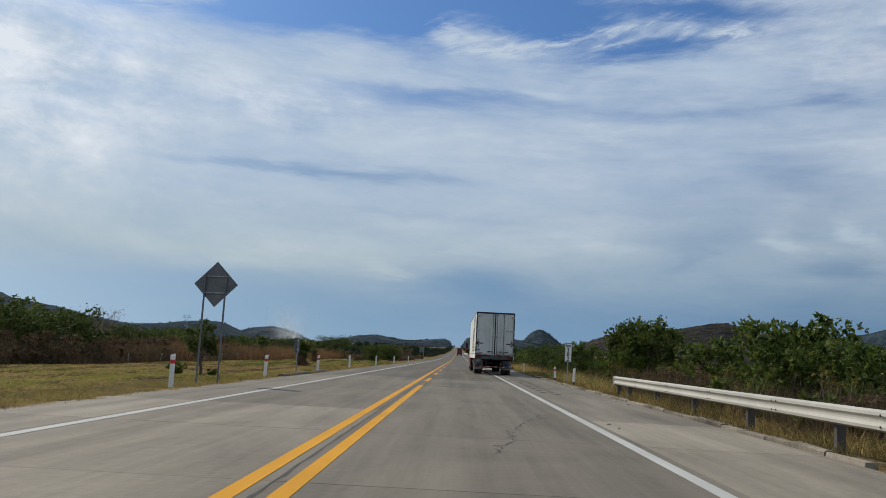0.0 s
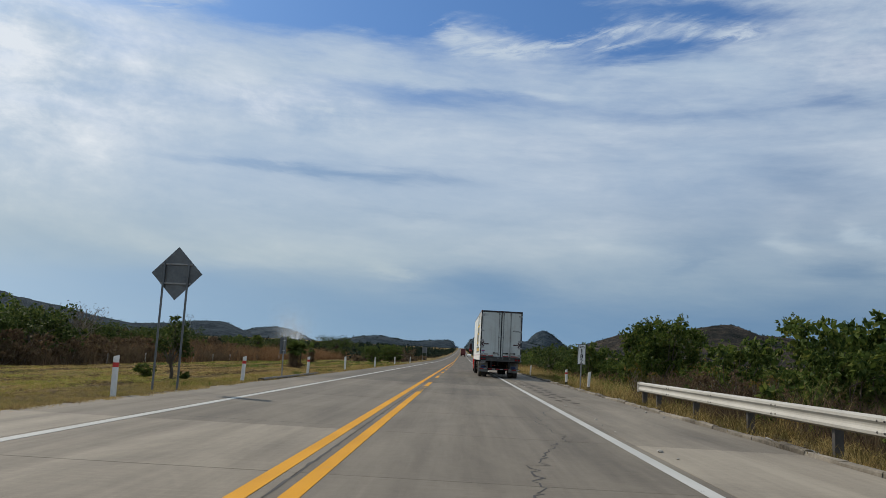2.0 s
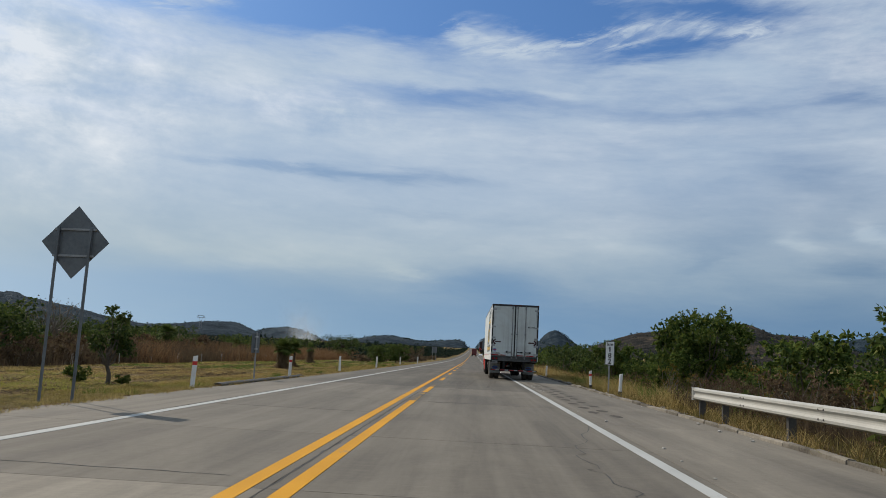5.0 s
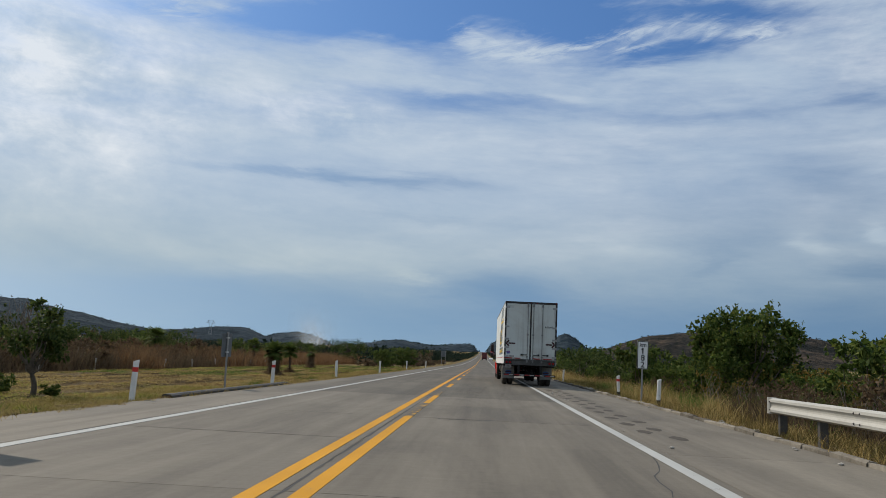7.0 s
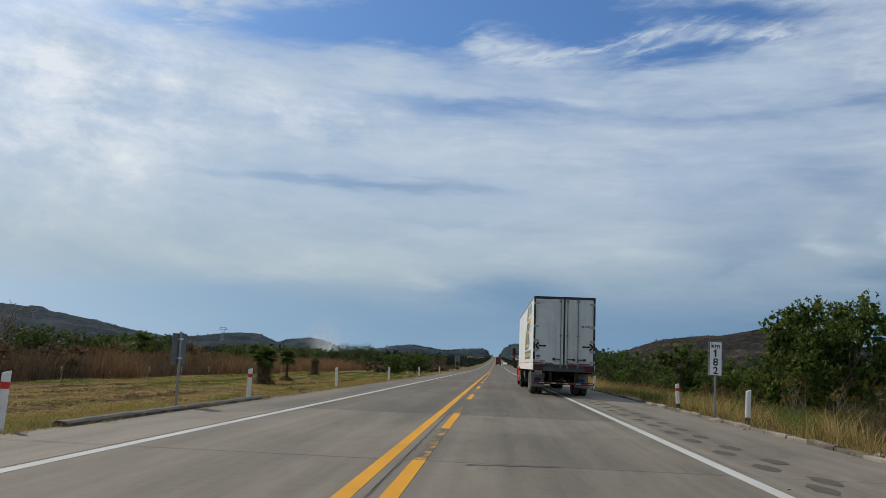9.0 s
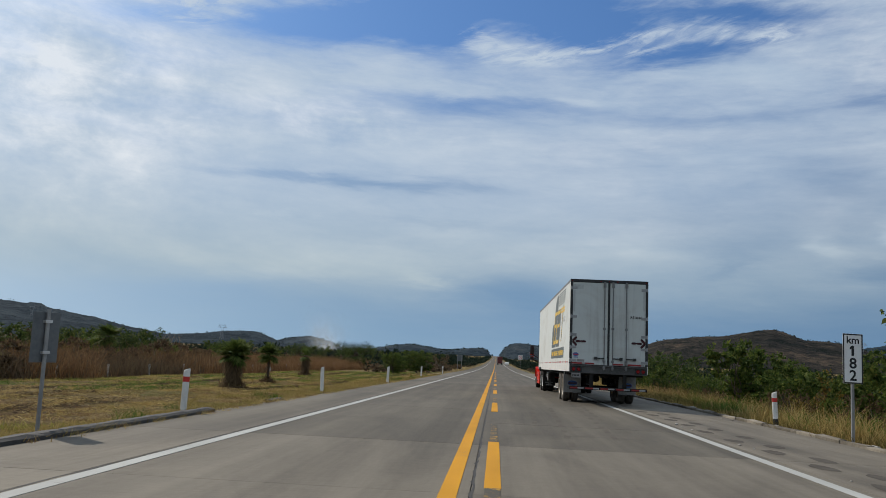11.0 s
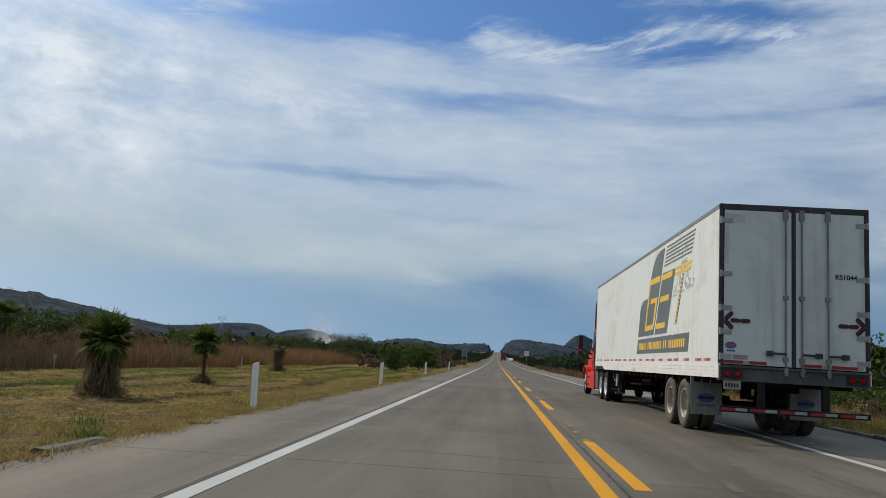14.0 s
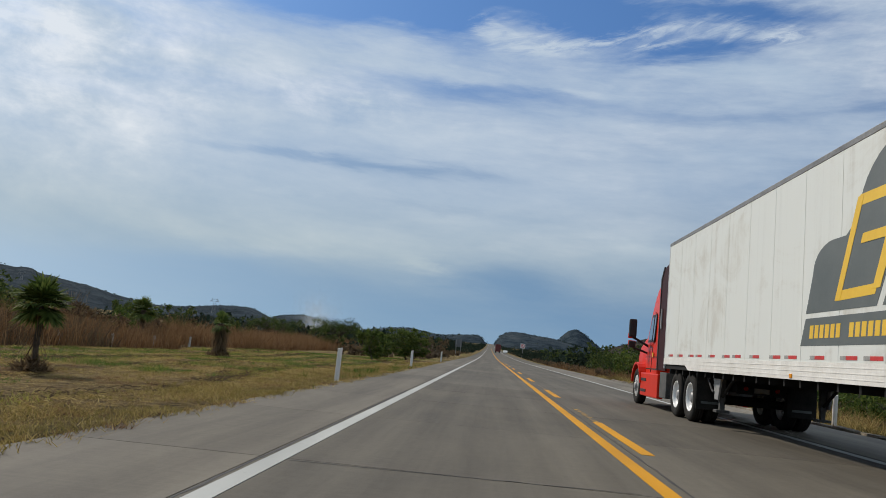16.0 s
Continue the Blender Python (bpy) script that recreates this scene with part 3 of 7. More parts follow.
xs = sorted([x for x in axis_steps(-30, 30, 0.6, 4200, 1.25) if not (ROAD_L - 0.4 < x < ROAD_L + 0.4 or ROAD_R - 0.4 < x < ROAD_R + 0.4)]
            + [ROAD_L - 0.02, ROAD_L + 0.02, ROAD_R - 0.02, ROAD_R + 0.02])
ys = axis_steps(0, 120, 0.8, 4200, 1.12)
verts = [(x, y, land_z(x, y)) for y in ys for x in xs]
nx = len(xs)
faces = [(j * nx + i, j * nx + i + 1, (j + 1) * nx + i + 1, (j + 1) * nx + i) for j in range(len(ys) - 1) for i in range(nx - 1)]
tagged(new("ground", poly_mesh("ground", verts, faces, M_FIELD, True)), "mown dry field and scrub land with straw and patchy green", "ground", kind="structure")

# the road: a bed under single slabs, and a far strip that climbs away
road = new("road", mesh_of("road", box(bmesh.new(), ROAD_L, ROAD_R, -30, 170, -0.34, -0.02), M_SEAL))
tagged(road, "pale worn concrete two-lane highway with paved shoulders", "road", kind="structure")
yy = [170, 190, 210, 235, 260, 290] + [300 + 40 * i for i in range(1, 36)]
fv = [(x, y, rise(y) + 0.0) for y in yy for x in (ROAD_L, ROAD_R)]
ff = [(2 * i, 2 * i + 1, 2 * i + 3, 2 * i + 2) for i in range(len(yy) - 1)]
part("far_strip", bmesh.new(), M_ROAD_OLD, road).data = poly_mesh("far_strip", fv, ff, M_ROAD_OLD)


def stripe(name, x, w, y0, y1, mat, parent, z=0.004):
    bm = bmesh.new()
    box(bm, x - w / 2, x + w / 2, y0, y1, z - 0.004, z)
    return part(name, bm, mat, parent)


edge_line = thing("road_marking", "white painted edge lines and yellow centre lines, slightly worn", "road marking", kind="structure")
for x in (LINE_L, LINE_R):
    stripe("white_edge_line", x, 0.165, -30, 170, M_WHITE_LINE, edge_line)
stripe("yellow_centre_line", LINE_Y, 0.165, -30, 170, M_YELLOW_LINE, edge_line)
stripe("yellow_centre_line", LINE_Y + 0.40, 0.165, -30, 36.0, M_YELLOW_LINE, edge_line)
stripe("faded_yellow_line", LINE_Y + 0.40, 0.15, 36.0, 40.9, M_FAINT_YELLOW, edge_line)
for k in range(11):
    y = 40.9 + 12.6 * k
    stripe("yellow_dash", LINE_Y + 0.40, 0.165, y, min(y + 4.6, 170), M_YELLOW_LINE, edge_line)
    if y < 80:
        stripe("faded_yellow_line", LINE_Y + 0.40, 0.12, y + 4.6, y + 8.2, M_FAINT_YELLOW, edge_line)
for x, w, mat in ((LINE_L, 0.165, M_WHITE_LINE), (LINE_R, 0.165, M_WHITE_LINE), (LINE_Y, 0.165, M_YELLOW_LINE)):
    fv = [(x + s * w / 2, y, rise(y) + 0.02) for y in yy for s in (-1, 1)]
    ob = new("far_line", poly_mesh("far_line", fv, ff, mat))
    ob.parent = edge_line


# ---- hills ----
def hill(name, label, dist, depth, crest, rough, seed, cover=None):
    """A ridge seen from the road; crest: (azimuth, elevation) along it in degrees."""
    az = np.arange(crest[0][0], crest[-1][0] + 0.01, 0.12)
    ca, ce = [c[0] for c in crest], [c[1] for c in crest]
    e = np.interp(az, ca, ce) * 1.05 + 0.14
    k = np.exp(-np.linspace(-2, 2, 9) ** 2)
    e = np.convolve(np.pad(e, 4, mode="edge"), k / k.sum(), mode="valid")
    prof = [0, 0.16, 0.34, 0.52, 0.70, 0.86, 0.96, 1.0, 0.9, 0.5, 0.0]
    vs, fs = [], []
    n = len(az)
    for j, h in enumerate(prof):
        d = dist + depth * (j - 7) / 7.0
        for a, el_ in zip(az, e):
            top = dist * math.tan(radians(max(el_, -0.2))) + 1.3
            x, y = d * math.sin(radians(a)), d * math.cos(radians(a))
            s = noise.fractal(Vector((x / rough, y / rough, seed)), 1.0, 2.0, 5)
            t = noise.noise(Vector((x / (rough * 0.06), y / (rough * 0.06), seed)))
            z = h * top * (1 + (0.25 * s if 0 < j < 6 else 0.04 * s)) + (t * dist * 0.0006 if h > 0.5 else 0)
            vs.append((x, y, z if h > 0 else -4.0))
    for j in range(len(prof) - 1):
        for i in range(n - 1):
            fs.append((j * n + i, j * n + i + 1, (j + 1) * n + i + 1, (j + 1) * n + i))
    return tagged(new(name, poly_mesh(name, vs, fs, cover or M_HILL_HAZE, True)), label, "hill", kind="structure")


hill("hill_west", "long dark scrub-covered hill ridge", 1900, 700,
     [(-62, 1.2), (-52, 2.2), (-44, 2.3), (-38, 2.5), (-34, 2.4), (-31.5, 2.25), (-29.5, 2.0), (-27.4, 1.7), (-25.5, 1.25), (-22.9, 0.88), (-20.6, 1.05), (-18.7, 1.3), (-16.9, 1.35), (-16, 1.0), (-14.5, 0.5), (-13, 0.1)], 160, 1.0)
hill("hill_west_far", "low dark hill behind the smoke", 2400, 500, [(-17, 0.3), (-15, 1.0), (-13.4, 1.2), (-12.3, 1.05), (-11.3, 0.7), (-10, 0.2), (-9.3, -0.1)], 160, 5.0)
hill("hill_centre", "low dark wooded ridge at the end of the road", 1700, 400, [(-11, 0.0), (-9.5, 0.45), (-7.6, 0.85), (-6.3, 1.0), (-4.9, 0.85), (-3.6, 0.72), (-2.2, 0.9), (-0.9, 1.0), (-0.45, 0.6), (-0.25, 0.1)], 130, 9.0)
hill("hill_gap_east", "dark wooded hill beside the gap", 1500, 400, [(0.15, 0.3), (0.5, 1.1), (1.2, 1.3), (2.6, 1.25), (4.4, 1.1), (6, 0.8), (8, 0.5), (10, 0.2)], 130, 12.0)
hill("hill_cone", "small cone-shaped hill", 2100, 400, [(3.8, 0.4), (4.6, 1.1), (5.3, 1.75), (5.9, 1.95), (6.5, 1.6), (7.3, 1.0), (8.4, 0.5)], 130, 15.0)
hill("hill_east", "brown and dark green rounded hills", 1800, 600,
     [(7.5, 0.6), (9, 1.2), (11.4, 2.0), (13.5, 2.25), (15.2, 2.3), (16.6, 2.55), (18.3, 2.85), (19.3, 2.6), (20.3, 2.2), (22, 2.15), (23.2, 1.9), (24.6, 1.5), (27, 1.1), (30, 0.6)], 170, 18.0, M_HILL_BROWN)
hill("hill_east_far", "distant mountain with a blue-grey haze tint", 3600, 700, [(21, 0.8), (24, 1.9), (27, 2.4), (29, 3.0), (32, 3.3), (38, 2.6), (46, 1.6), (56, 0.8)], 300, 21.0)

# ---- the lorry: a white box trailer behind a red tractor ----
LORRY = pose(2.014, 60.000, 0.0, 0, 0, 0.510)
TOP, FLOOR_Z, LEN, HALF = 4.20, 1.08, 16.14, 1.30

trailer = thing("semi_trailer", "white box semi-trailer with grey and yellow side graphic, road-dusty", "trailer", LORRY)


def wheel_meshes(tag, rim_mat, dish, rubber=M_RUBBER):
    """Tyre, rim and hub about x, outer side towards -x; the outer face lies at x = 0."""
    one = Matrix.Identity(4)
    t = bmesh.new()
    lathe(t, [(0.05, 0.30), (0.012, 0.34), (0.0, 0.41), (0.012, 0.475), (0.035, 0.503), (0.06, 0.512), (0.075, 0.512), (0.079, 0.500), (0.087, 0.500),
              (0.091, 0.512), (0.125, 0.512), (0.129, 0.500), (0.137, 0.500), (0.141, 0.512), (0.175, 0.512), (0.179, 0.500), (0.187, 0.500), (0.191, 0.512),
              (0.215, 0.508), (0.243, 0.48), (0.258, 0.41), (0.25, 0.34), (0.21, 0.30)], one, 40)
    bmesh.ops.recalc_face_normals(t, faces=t.faces[:])
    r = bmesh.new()
    lathe(r, [(0.21, 0.30), (0.06, 0.300), (0.03, 0.312), (0.022, 0.306), (0.03, 0.288), (dish * 0.5, 0.278), (dish, 0.235), (dish, 0.14), (dish - 0.015, 0.125), (dish, 0.02)], one, 40)
    for i in range(8):                       # hand holes as dark recessed discs
        a = 2 * math.pi * i / 8
        tube(r, (dish - 0.004, 0.195 * math.cos(a), 0.195 * math.sin(a)), (dish - 0.012, 0.195 * math.cos(a), 0.195 * math.sin(a)), 0.026, 0.022, 10)
    bmesh.ops.recalc_face_normals(r, faces=r.faces[:])
    h = bmesh.new()
    lathe(h, [(dish + 0.02, 0.115), (dish - 0.05, 0.11), (dish - 0.075, 0.085), (dish - 0.08, 0.002)], one, 24)
    for i in range(10):
        a = 2 * math.pi * (i + 0.5) / 10
        tube(h, (dish + 0.01, 0.142 * math.cos(a), 0.142 * math.sin(a)), (dish - 0.03, 0.142 * math.cos(a), 0.142 * math.sin(a)), 0.014, 0.012, 6)
    bmesh.ops.recalc_face_normals(h, faces=h.faces[:])
    # hubs in the dusty rims get a dark tone for the shade of the recess
    return (mesh_of(tag + "_tyre", t, rubber, True), mesh_of(tag + "_rim", r, rim_mat, True), mesh_of(tag + "_hub", h, M_SILL if rim_mat == M_RIM else M_GREY_METAL))


def put_wheel(meshes, parent, x, y, flip):
    hub = new("wheel", meshes[2])
    hub.parent = parent
    hub.matrix_basis = pose(x, y, 0.512, 0, 0, 180 if flip else 0)
    for name, me in (("tyre", meshes[0]), ("rim", meshes[1])):
        o = new(name, me)
        o.parent = hub
    return hub


dusty = wheel_meshes("trailer", M_RIM, 0.16, M_RUBBER_DUSTY)
for y in (2.66, 3.91):
    for x, f in ((-1.27, False), (-0.97, False), (1.27, True), (0.97, True)):
        put_wheel(dusty, trailer, x, y, f)
    part("axle", tube(bmesh.new(), (-1.1, y, 0.512), (1.1, y, 0.512), 0.075, seg=14), M_CHASSIS, trailer)

# box: roof, floor, front wall, side panels one by one
b = box(bmesh.new(), -HALF + 0.01, HALF - 0.01, 0.05, LEN - 0.02, TOP - 0.03, TOP - 0.004)
part("roof", b, M_TRAILER, trailer)
part("floor", box(bmesh.new(), -HALF + 0.03, HALF - 0.03, 0.06, LEN - 0.05, FLOOR_Z, FLOOR_Z + 0.12), M_CHASSIS, trailer)
part("front_wall", box(bmesh.new(), -HALF + 0.02, HALF - 0.02, LEN - 0.06, LEN, FLOOR_Z, TOP - 0.03, 0.012), M_TRAILER, trailer)
SEAMS = [0.036] + [LEN - 0.06 - 1.19 * k for k in range(12, -1, -1)]
SEAMS = sorted(s for s in SEAMS if s >= 0.036)
for side in (-1, 1):
    for y0, y1 in zip(SEAMS, SEAMS[1:]):
        b = bmesh.new()
        xo, xi = side * HALF, side * (HALF - 0.03)
        box(b, min(xo, xi), max(xo, xi), y0 + 0.004, y1 - 0.004, 1.34, TOP - 0.085, 0.003)
        part("side_panel", b, M_TRAILER, trailer)
    x0, x1 = sorted((side * (HALF + 0.006), side * (HALF - 0.03)))
    part("top_rail", box(bmesh.new(), x0, x1, 0.05, LEN, TOP - 0.085, TOP, 0.01), M_TOP_RAIL, trailer, "grey metal top rail")
    rail = bmesh.new()
    prism(rail, [(-0.014, FLOOR_Z), (-0.014, 1.34), (LEN, 1.34), (LEN, 1.185), (14.10, 1.185), (13.80, FLOOR_Z)], "x", x0, x1)
    for z in (1.14, 1.21, 1.28):
        box(rail, x0 - 0.004, x1 + 0.004, 0.06, LEN - 0.01 if z > 1.15 else 13.9, z - 0.006, z + 0.006)
    part("lower_rail", rail, M_POST_WHITE, trailer, "off-white ribbed lower rail")
    y, k = 0.5, 0
    while y < LEN - 0.3:
        xa, xb = sorted((side * (HALF + 0.001), side * (HALF + 0.004)))
        part("reflective_tape", box(bmesh.new(), xa, xb, y, y + 0.30, 1.375, 1.425), M_RED_BAND, trailer)
        part("reflective_tape", box(bmesh.new(), xa, xb, y + 0.30, y + 0.46, 1.375, 1.425), M_TAPE_DULL, trailer)
        y += 0.92 if k % 3 else 0.62
        k += 1
part("front_corner_post", box(bmesh.new(), -HALF - 0.004, -HALF + 0.05, LEN - 0.06, LEN + 0.004, FLOOR_Z, TOP - 0.02, 0.01), M_ALU, trailer)

# rear frame, doors, rods, hinges
fr = bmesh.new()
for x0, x1 in ((-HALF - 0.003, -HALF + 0.055), (HALF - 0.055, HALF + 0.003)):
    box(fr, x0, x1, -0.012, 0.034, 1.30, TOP, 0.008)
box(fr, -HALF, HALF, -0.012, 0.12, TOP - 0.10, TOP + 0.004, 0.008)
part("rear_frame", fr, M_FRAME, trailer, "dark steel rear door frame")
sill = bmesh.new()
box(sill, -HALF + 0.012, HALF - 0.012, -0.02, 0.14, 1.04, 1.30, 0.01)
box(sill, -HALF + 0.02, HALF - 0.02, -0.06, 0.0, 1.27, 1.31, 0.006)
part("rear_sill", sill, M_SILL, trailer, "dull grey steel rear sill")


def rear_door(x0, x1, rods, hinge_x, grip):
    d = bmesh.new()
    box(d, x0, x1, -0.004, 0.05, 1.33, TOP - 0.105, 0.008)
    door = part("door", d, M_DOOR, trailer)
    rim_ = bmesh.new()
    for xa, xb in ((x0 - 0.004, x0 + 0.02), (x1 - 0.02, x1 + 0.004)):
        box(rim_, xa, xb, -0.012, 0.0, 1.33, TOP - 0.105)
    part("door_seal", rim_, M_BLACK, door)
    for rx in rods:
        r = bmesh.new()
        tube(r, (rx, -0.04, 1.20), (rx, -0.04, TOP - 0.07), 0.017, seg=8)
        for z in (1.25, 1.46, 2.55, TOP - 0.22):
            box(r, rx - 0.045, rx + 0.045, -0.055, -0.004, z - 0.035, z + 0.035, 0.006)
        box(r, rx - 0.04, rx + 0.04, -0.06, -0.01, TOP - 0.20, TOP - 0.08, 0.006)
        box(r, rx - 0.03, rx + 0.03, -0.07, -0.01, 1.17, 1.32, 0.006)
        part("lock_rod", r, M_TOP_RAIL, door, "dull grey steel lock rod")
        hd = bmesh.new()
        gx = rx + grip * 0.28
        box(hd, min(rx, gx), max(rx, gx), -0.085, -0.06, 1.535, 1.575, 0.006)
        box(hd, gx - 0.05, gx + 0.05, -0.09, -0.01, 1.51, 1.60, 0.008)
        part("door_handle", hd, M_FRAME, door)
    for z in (TOP - 0.30, TOP - 1.27, TOP - 1.88, TOP - 2.30, TOP - 2.74):
        h = bmesh.new()
        s = 1 if hinge_x < 0 else -1
        box(h, min(hinge_x, hinge_x + s * 0.22), max(hinge_x, hinge_x + s * 0.22), -0.018, -0.003, z - 0.045, z + 0.045, 0.004)
        tube(h, (hinge_x + s * 0.02, -0.02, z - 0.06), (hinge_x + s * 0.02, -0.02, z + 0.06), 0.022, seg=8)
        for k in (0.09, 0.15, 0.19):
            tube(h, (hinge_x + s * k, -0.018, z), (hinge_x + s * k, -0.026, z), 0.012, seg=6)
        part("hinge", h, M_HINGE, door, "grey cast hinge")
    return door


door_l = rear_door(-HALF + 0.062, -0.022, (-0.15,), -HALF + 0.005, -1)
door_r = rear_door(0.012, HALF - 0.062, (0.13, 0.58), HALF - 0.005, 1)
part("centre_strip", box(bmesh.new(), -0.018, 0.010, -0.022, 0.03, 1.32, TOP - 0.1), M_FRAME, trailer)
for x, c in ((-1.08, 0.40), (-0.62, 0.30), (0.30, 0.36), (0.86, 0.44)):
    part("reflective_tape", box(bmesh.new(), x - c / 2, x + c / 2, -0.011, -0.006, 1.345, 1.40), M_RED_DULL, trailer)
for x in (-0.84, 0.58, 1.1):
    part("reflective_tape", box(bmesh.new(), x - 0.08, x + 0.08, -0.0105, -0.006, 1.345, 1.40), M_TAPE_DULL, trailer)


def bar_arrow(sign):
    """A reflector of four rounded dark bars that point outwards."""
    a = bmesh.new()
    cx = sign * 1.03
    for dx, dz, w, h, turn in ((-0.150, 0, 0.088, 0.036, 0), (-0.012, 0, 0.088, 0.036, 0), (0.082, 0.050, 0.100, 0.040, -46), (0.082, -0.050, 0.100, 0.040, 46)):
        q = bmesh.new()
        prism(q, [(e_ * (w - h) + h * math.cos(a_), h * math.sin(a_)) for e_, lo_ in ((1, -90), (-1, 90)) for a_ in np.radians(np.linspace(lo_, lo_ + 180, 7))], "y", -0.008, 0.0)
        bmesh.ops.transform(q, matrix=pose(cx + sign * dx * 1.25, -0.012, 2.10 + dz * 1.5, 0, -turn * sign, 0), verts=q.verts[:])
        merge(a, q)
    return part("arrow_reflector", a, M_ARROW, door_l if sign < 0 else door_r, "dark red arrow-shaped reflector")


bar_arrow(-1), bar_arrow(1)
for x in (-1.24, -0.28, 0.0, 0.28, 1.24):
    part("marker_lamp", tube(bmesh.new(), (x, -0.012, TOP - 0.05), (x, -0.03, TOP - 0.05), 0.022, 0.016, 12), M_LENS, trailer)
for sx in (-1, 1):
    part("lamp_box", box(bmesh.new(), sx * 1.065 - 0.19, sx * 1.065 + 0.19, -0.03, -0.018, 1.075, 1.255, 0.006), M_BLACK, trailer, "black tail lamp housing")
    for k in (0.98, 1.15):
        lamp = bmesh.new()
        tube(lamp, (sx * k, -0.028, 1.165), (sx * k, -0.052, 1.165), 0.062, 0.045, 20)
        ob = part("tail_lamp", lamp, M_LENS, trailer, "round red tail lamp")
        ring = bmesh.new()
        lathe(ring, [(0.0, 0.082), (-0.014, 0.08), (-0.014, 0.062), (0.0, 0.062)], pose(sx * k, -0.031, 1.165, 0, 0, 90), 20)
        part("lamp_ring", ring, M_BLACK, ob)


def letters(text, size, mat, parent, m, name="lettering", depth=0.002):
    cu = bpy.data.curves.new(name, "FONT")
    cu.body, cu.size, cu.extrude, cu.align_x = text, size, depth, "CENTER"
    cu.offset = 0.018 * size
    tmp = bpy.data.objects.new(name, cu)
    scene.collection.objects.link(tmp)
    me = bpy.data.meshes.new_from_object(tmp.evaluated_get(bpy.context.evaluated_depsgraph_get()))
    bpy.data.objects.remove(tmp)
    me.materials.clear()
    me.materials.append(mat)
    ob = new(name, me)
    ob.parent, ob.matrix_basis = parent, m
    return ob


letters("RS1044", 0.125, M_INK, door_r, pose(0.90, -0.0075, 2.92, 90, 0, 0), "fleet_number")
stick = bmesh.new()
lathe(stick, [(0.0, 0.10), (-0.003, 0.10), (-0.003, 0.001)], pose(-1.09, -0.006, 1.66, 0, 0, 90) @ Matrix.Diagonal((1, 1, 0.62, 1)), 24)
part("oval_sticker", stick, M_DECAL_BLUE, door_l, "blue oval sticker with red bar")
part("sticker_bar", box(bmesh.new(), -1.18, -1.0, -0.012, -0.0095, 1.645, 1.675), M_RED_BAND, door_l)
part("sticker_bar", box(bmesh.new(), -1.16, -1.02, -0.009, -0.006, 1.55, 1.58), M_DECAL_BLUE, door_l)
part("notice_plate", box(bmesh.new(), -1.05, -0.80, -0.009, -0.005, 1.42, 1.50), M_PLATE, door_l)
for d_, x0_, x1_, z0_, z1_ in ((door_l, -1.20, -1.14, 3.10, 3.82), (door_l, -1.20, -0.86, 3.86, 4.02), (door_r, 1.14, 1.21, 3.2, 3.9)):
    part("paint_patch", box(bmesh.new(), x0_, x1_, -0.0065, -0.0035, z0_, z1_), M_PATCH, d_, "grey painted-over patch")
plate = part("number_plate", box(bmesh.new(), -1.22, -0.92, -0.03, -0.022, 0.89, 1.04, 0.003), M_PLATE, trailer, "white number plate with dark bars")
for k in range(5):
    part("plate_bar", box(bmesh.new(), -1.185 + k * 0.048, -1.155 + k * 0.048, -0.034, -0.03, 0.935, 0.995), M_INK, plate)

# underride guard with red and white tape
g_ = bmesh.new()
box(g_, -1.28, 1.28, -0.03, 0.07, 0.50, 0.60, 0.008)
for x in (-0.55, 0.55):
    box(g_, x - 0.06, x + 0.06, 0.0, 0.09, 0.58, 1.06, 0.008)
guard = part("underride_guard", g_, M_CHASSIS, trailer, "black steel bumper with red and white tape")
for k in range(10):
    part("reflective_tape", box(bmesh.new(), -1.26 + k * 0.254, -1.26 + k * 0.254 + (0.20 if k % 2 else 0.254), -0.035, -0.03, 0.525, 0.575), M_RED_DULL if k % 2 == 0 else M_TAPE_DULL, guard)
# mud flaps behind the rear wheels
for sx in (-1, 1):
    x0, x1 = sorted((sx * 0.66, sx * 1.28))
    f = bmesh.new()
    box(f, x0, x1, 1.98, 1.992, 0.33, 1.08, 0.003)
    box(f, x0, x1, 1.97, 2.02, 1.02, 1.08, 0.004)
    flap = part("mud_flap", f, M_FLAP, trailer, "dusty grey mud flap with faded badge")
    e = bmesh.new()
    lathe(e, [(0.0, 0.17), (-0.004, 0.165), (-0.004, 0.001)], pose((x0 + x1) / 2, 1.979, 0.66, 0, 0, 90) @ Matrix.Diagonal((1, 1, 0.55, 1)), 28)
    part("badge", e, M_DECAL_BLUE, flap)
    part("badge_bar", box(bmesh.new(), (x0 + x1) / 2 - 0.15, (x0 + x1) / 2 + 0.15, 1.969, 1.973, 0.635, 0.69), M_ARROW, flap)
    part("badge_bar", box(bmesh.new(), (x0 + x1) / 2 - 0.17, (x0 + x1) / 2 + 0.17, 1.974, 1.978, 0.49, 0.54), M_DECAL_GREY, flap)
# bogie, slider rails, cross members, landing gear, air tanks
bg = bmesh.new()
for x in (-0.5, 0.5):
    box(bg, x - 0.05, x + 0.05, 1.2, 5.2, 0.86, 1.08)
    for y in (2.66, 3.91):
        box(bg, x - 0.06, x + 0.06, y - 0.45, y + 0.45, 0.62, 0.72)
        tube(bg, (x, y + 0.3, 0.62), (x, y + 0.3, 0.9), 0.12, seg=14)
    box(bg, x - 0.05, x + 0.05, 3.1, 3.3, 0.5, 0.9)
part("bogie", bg, M_CHASSIS, trailer)
cm = bmesh.new()
y = 0.6
while y < LEN - 0.2:
    box(cm, -HALF + 0.04, HALF - 0.04, y, y + 0.06, 0.97, FLOOR_Z)
    y += 0.6
part("cross_member_frame", cm, M_CHASSIS, trailer)
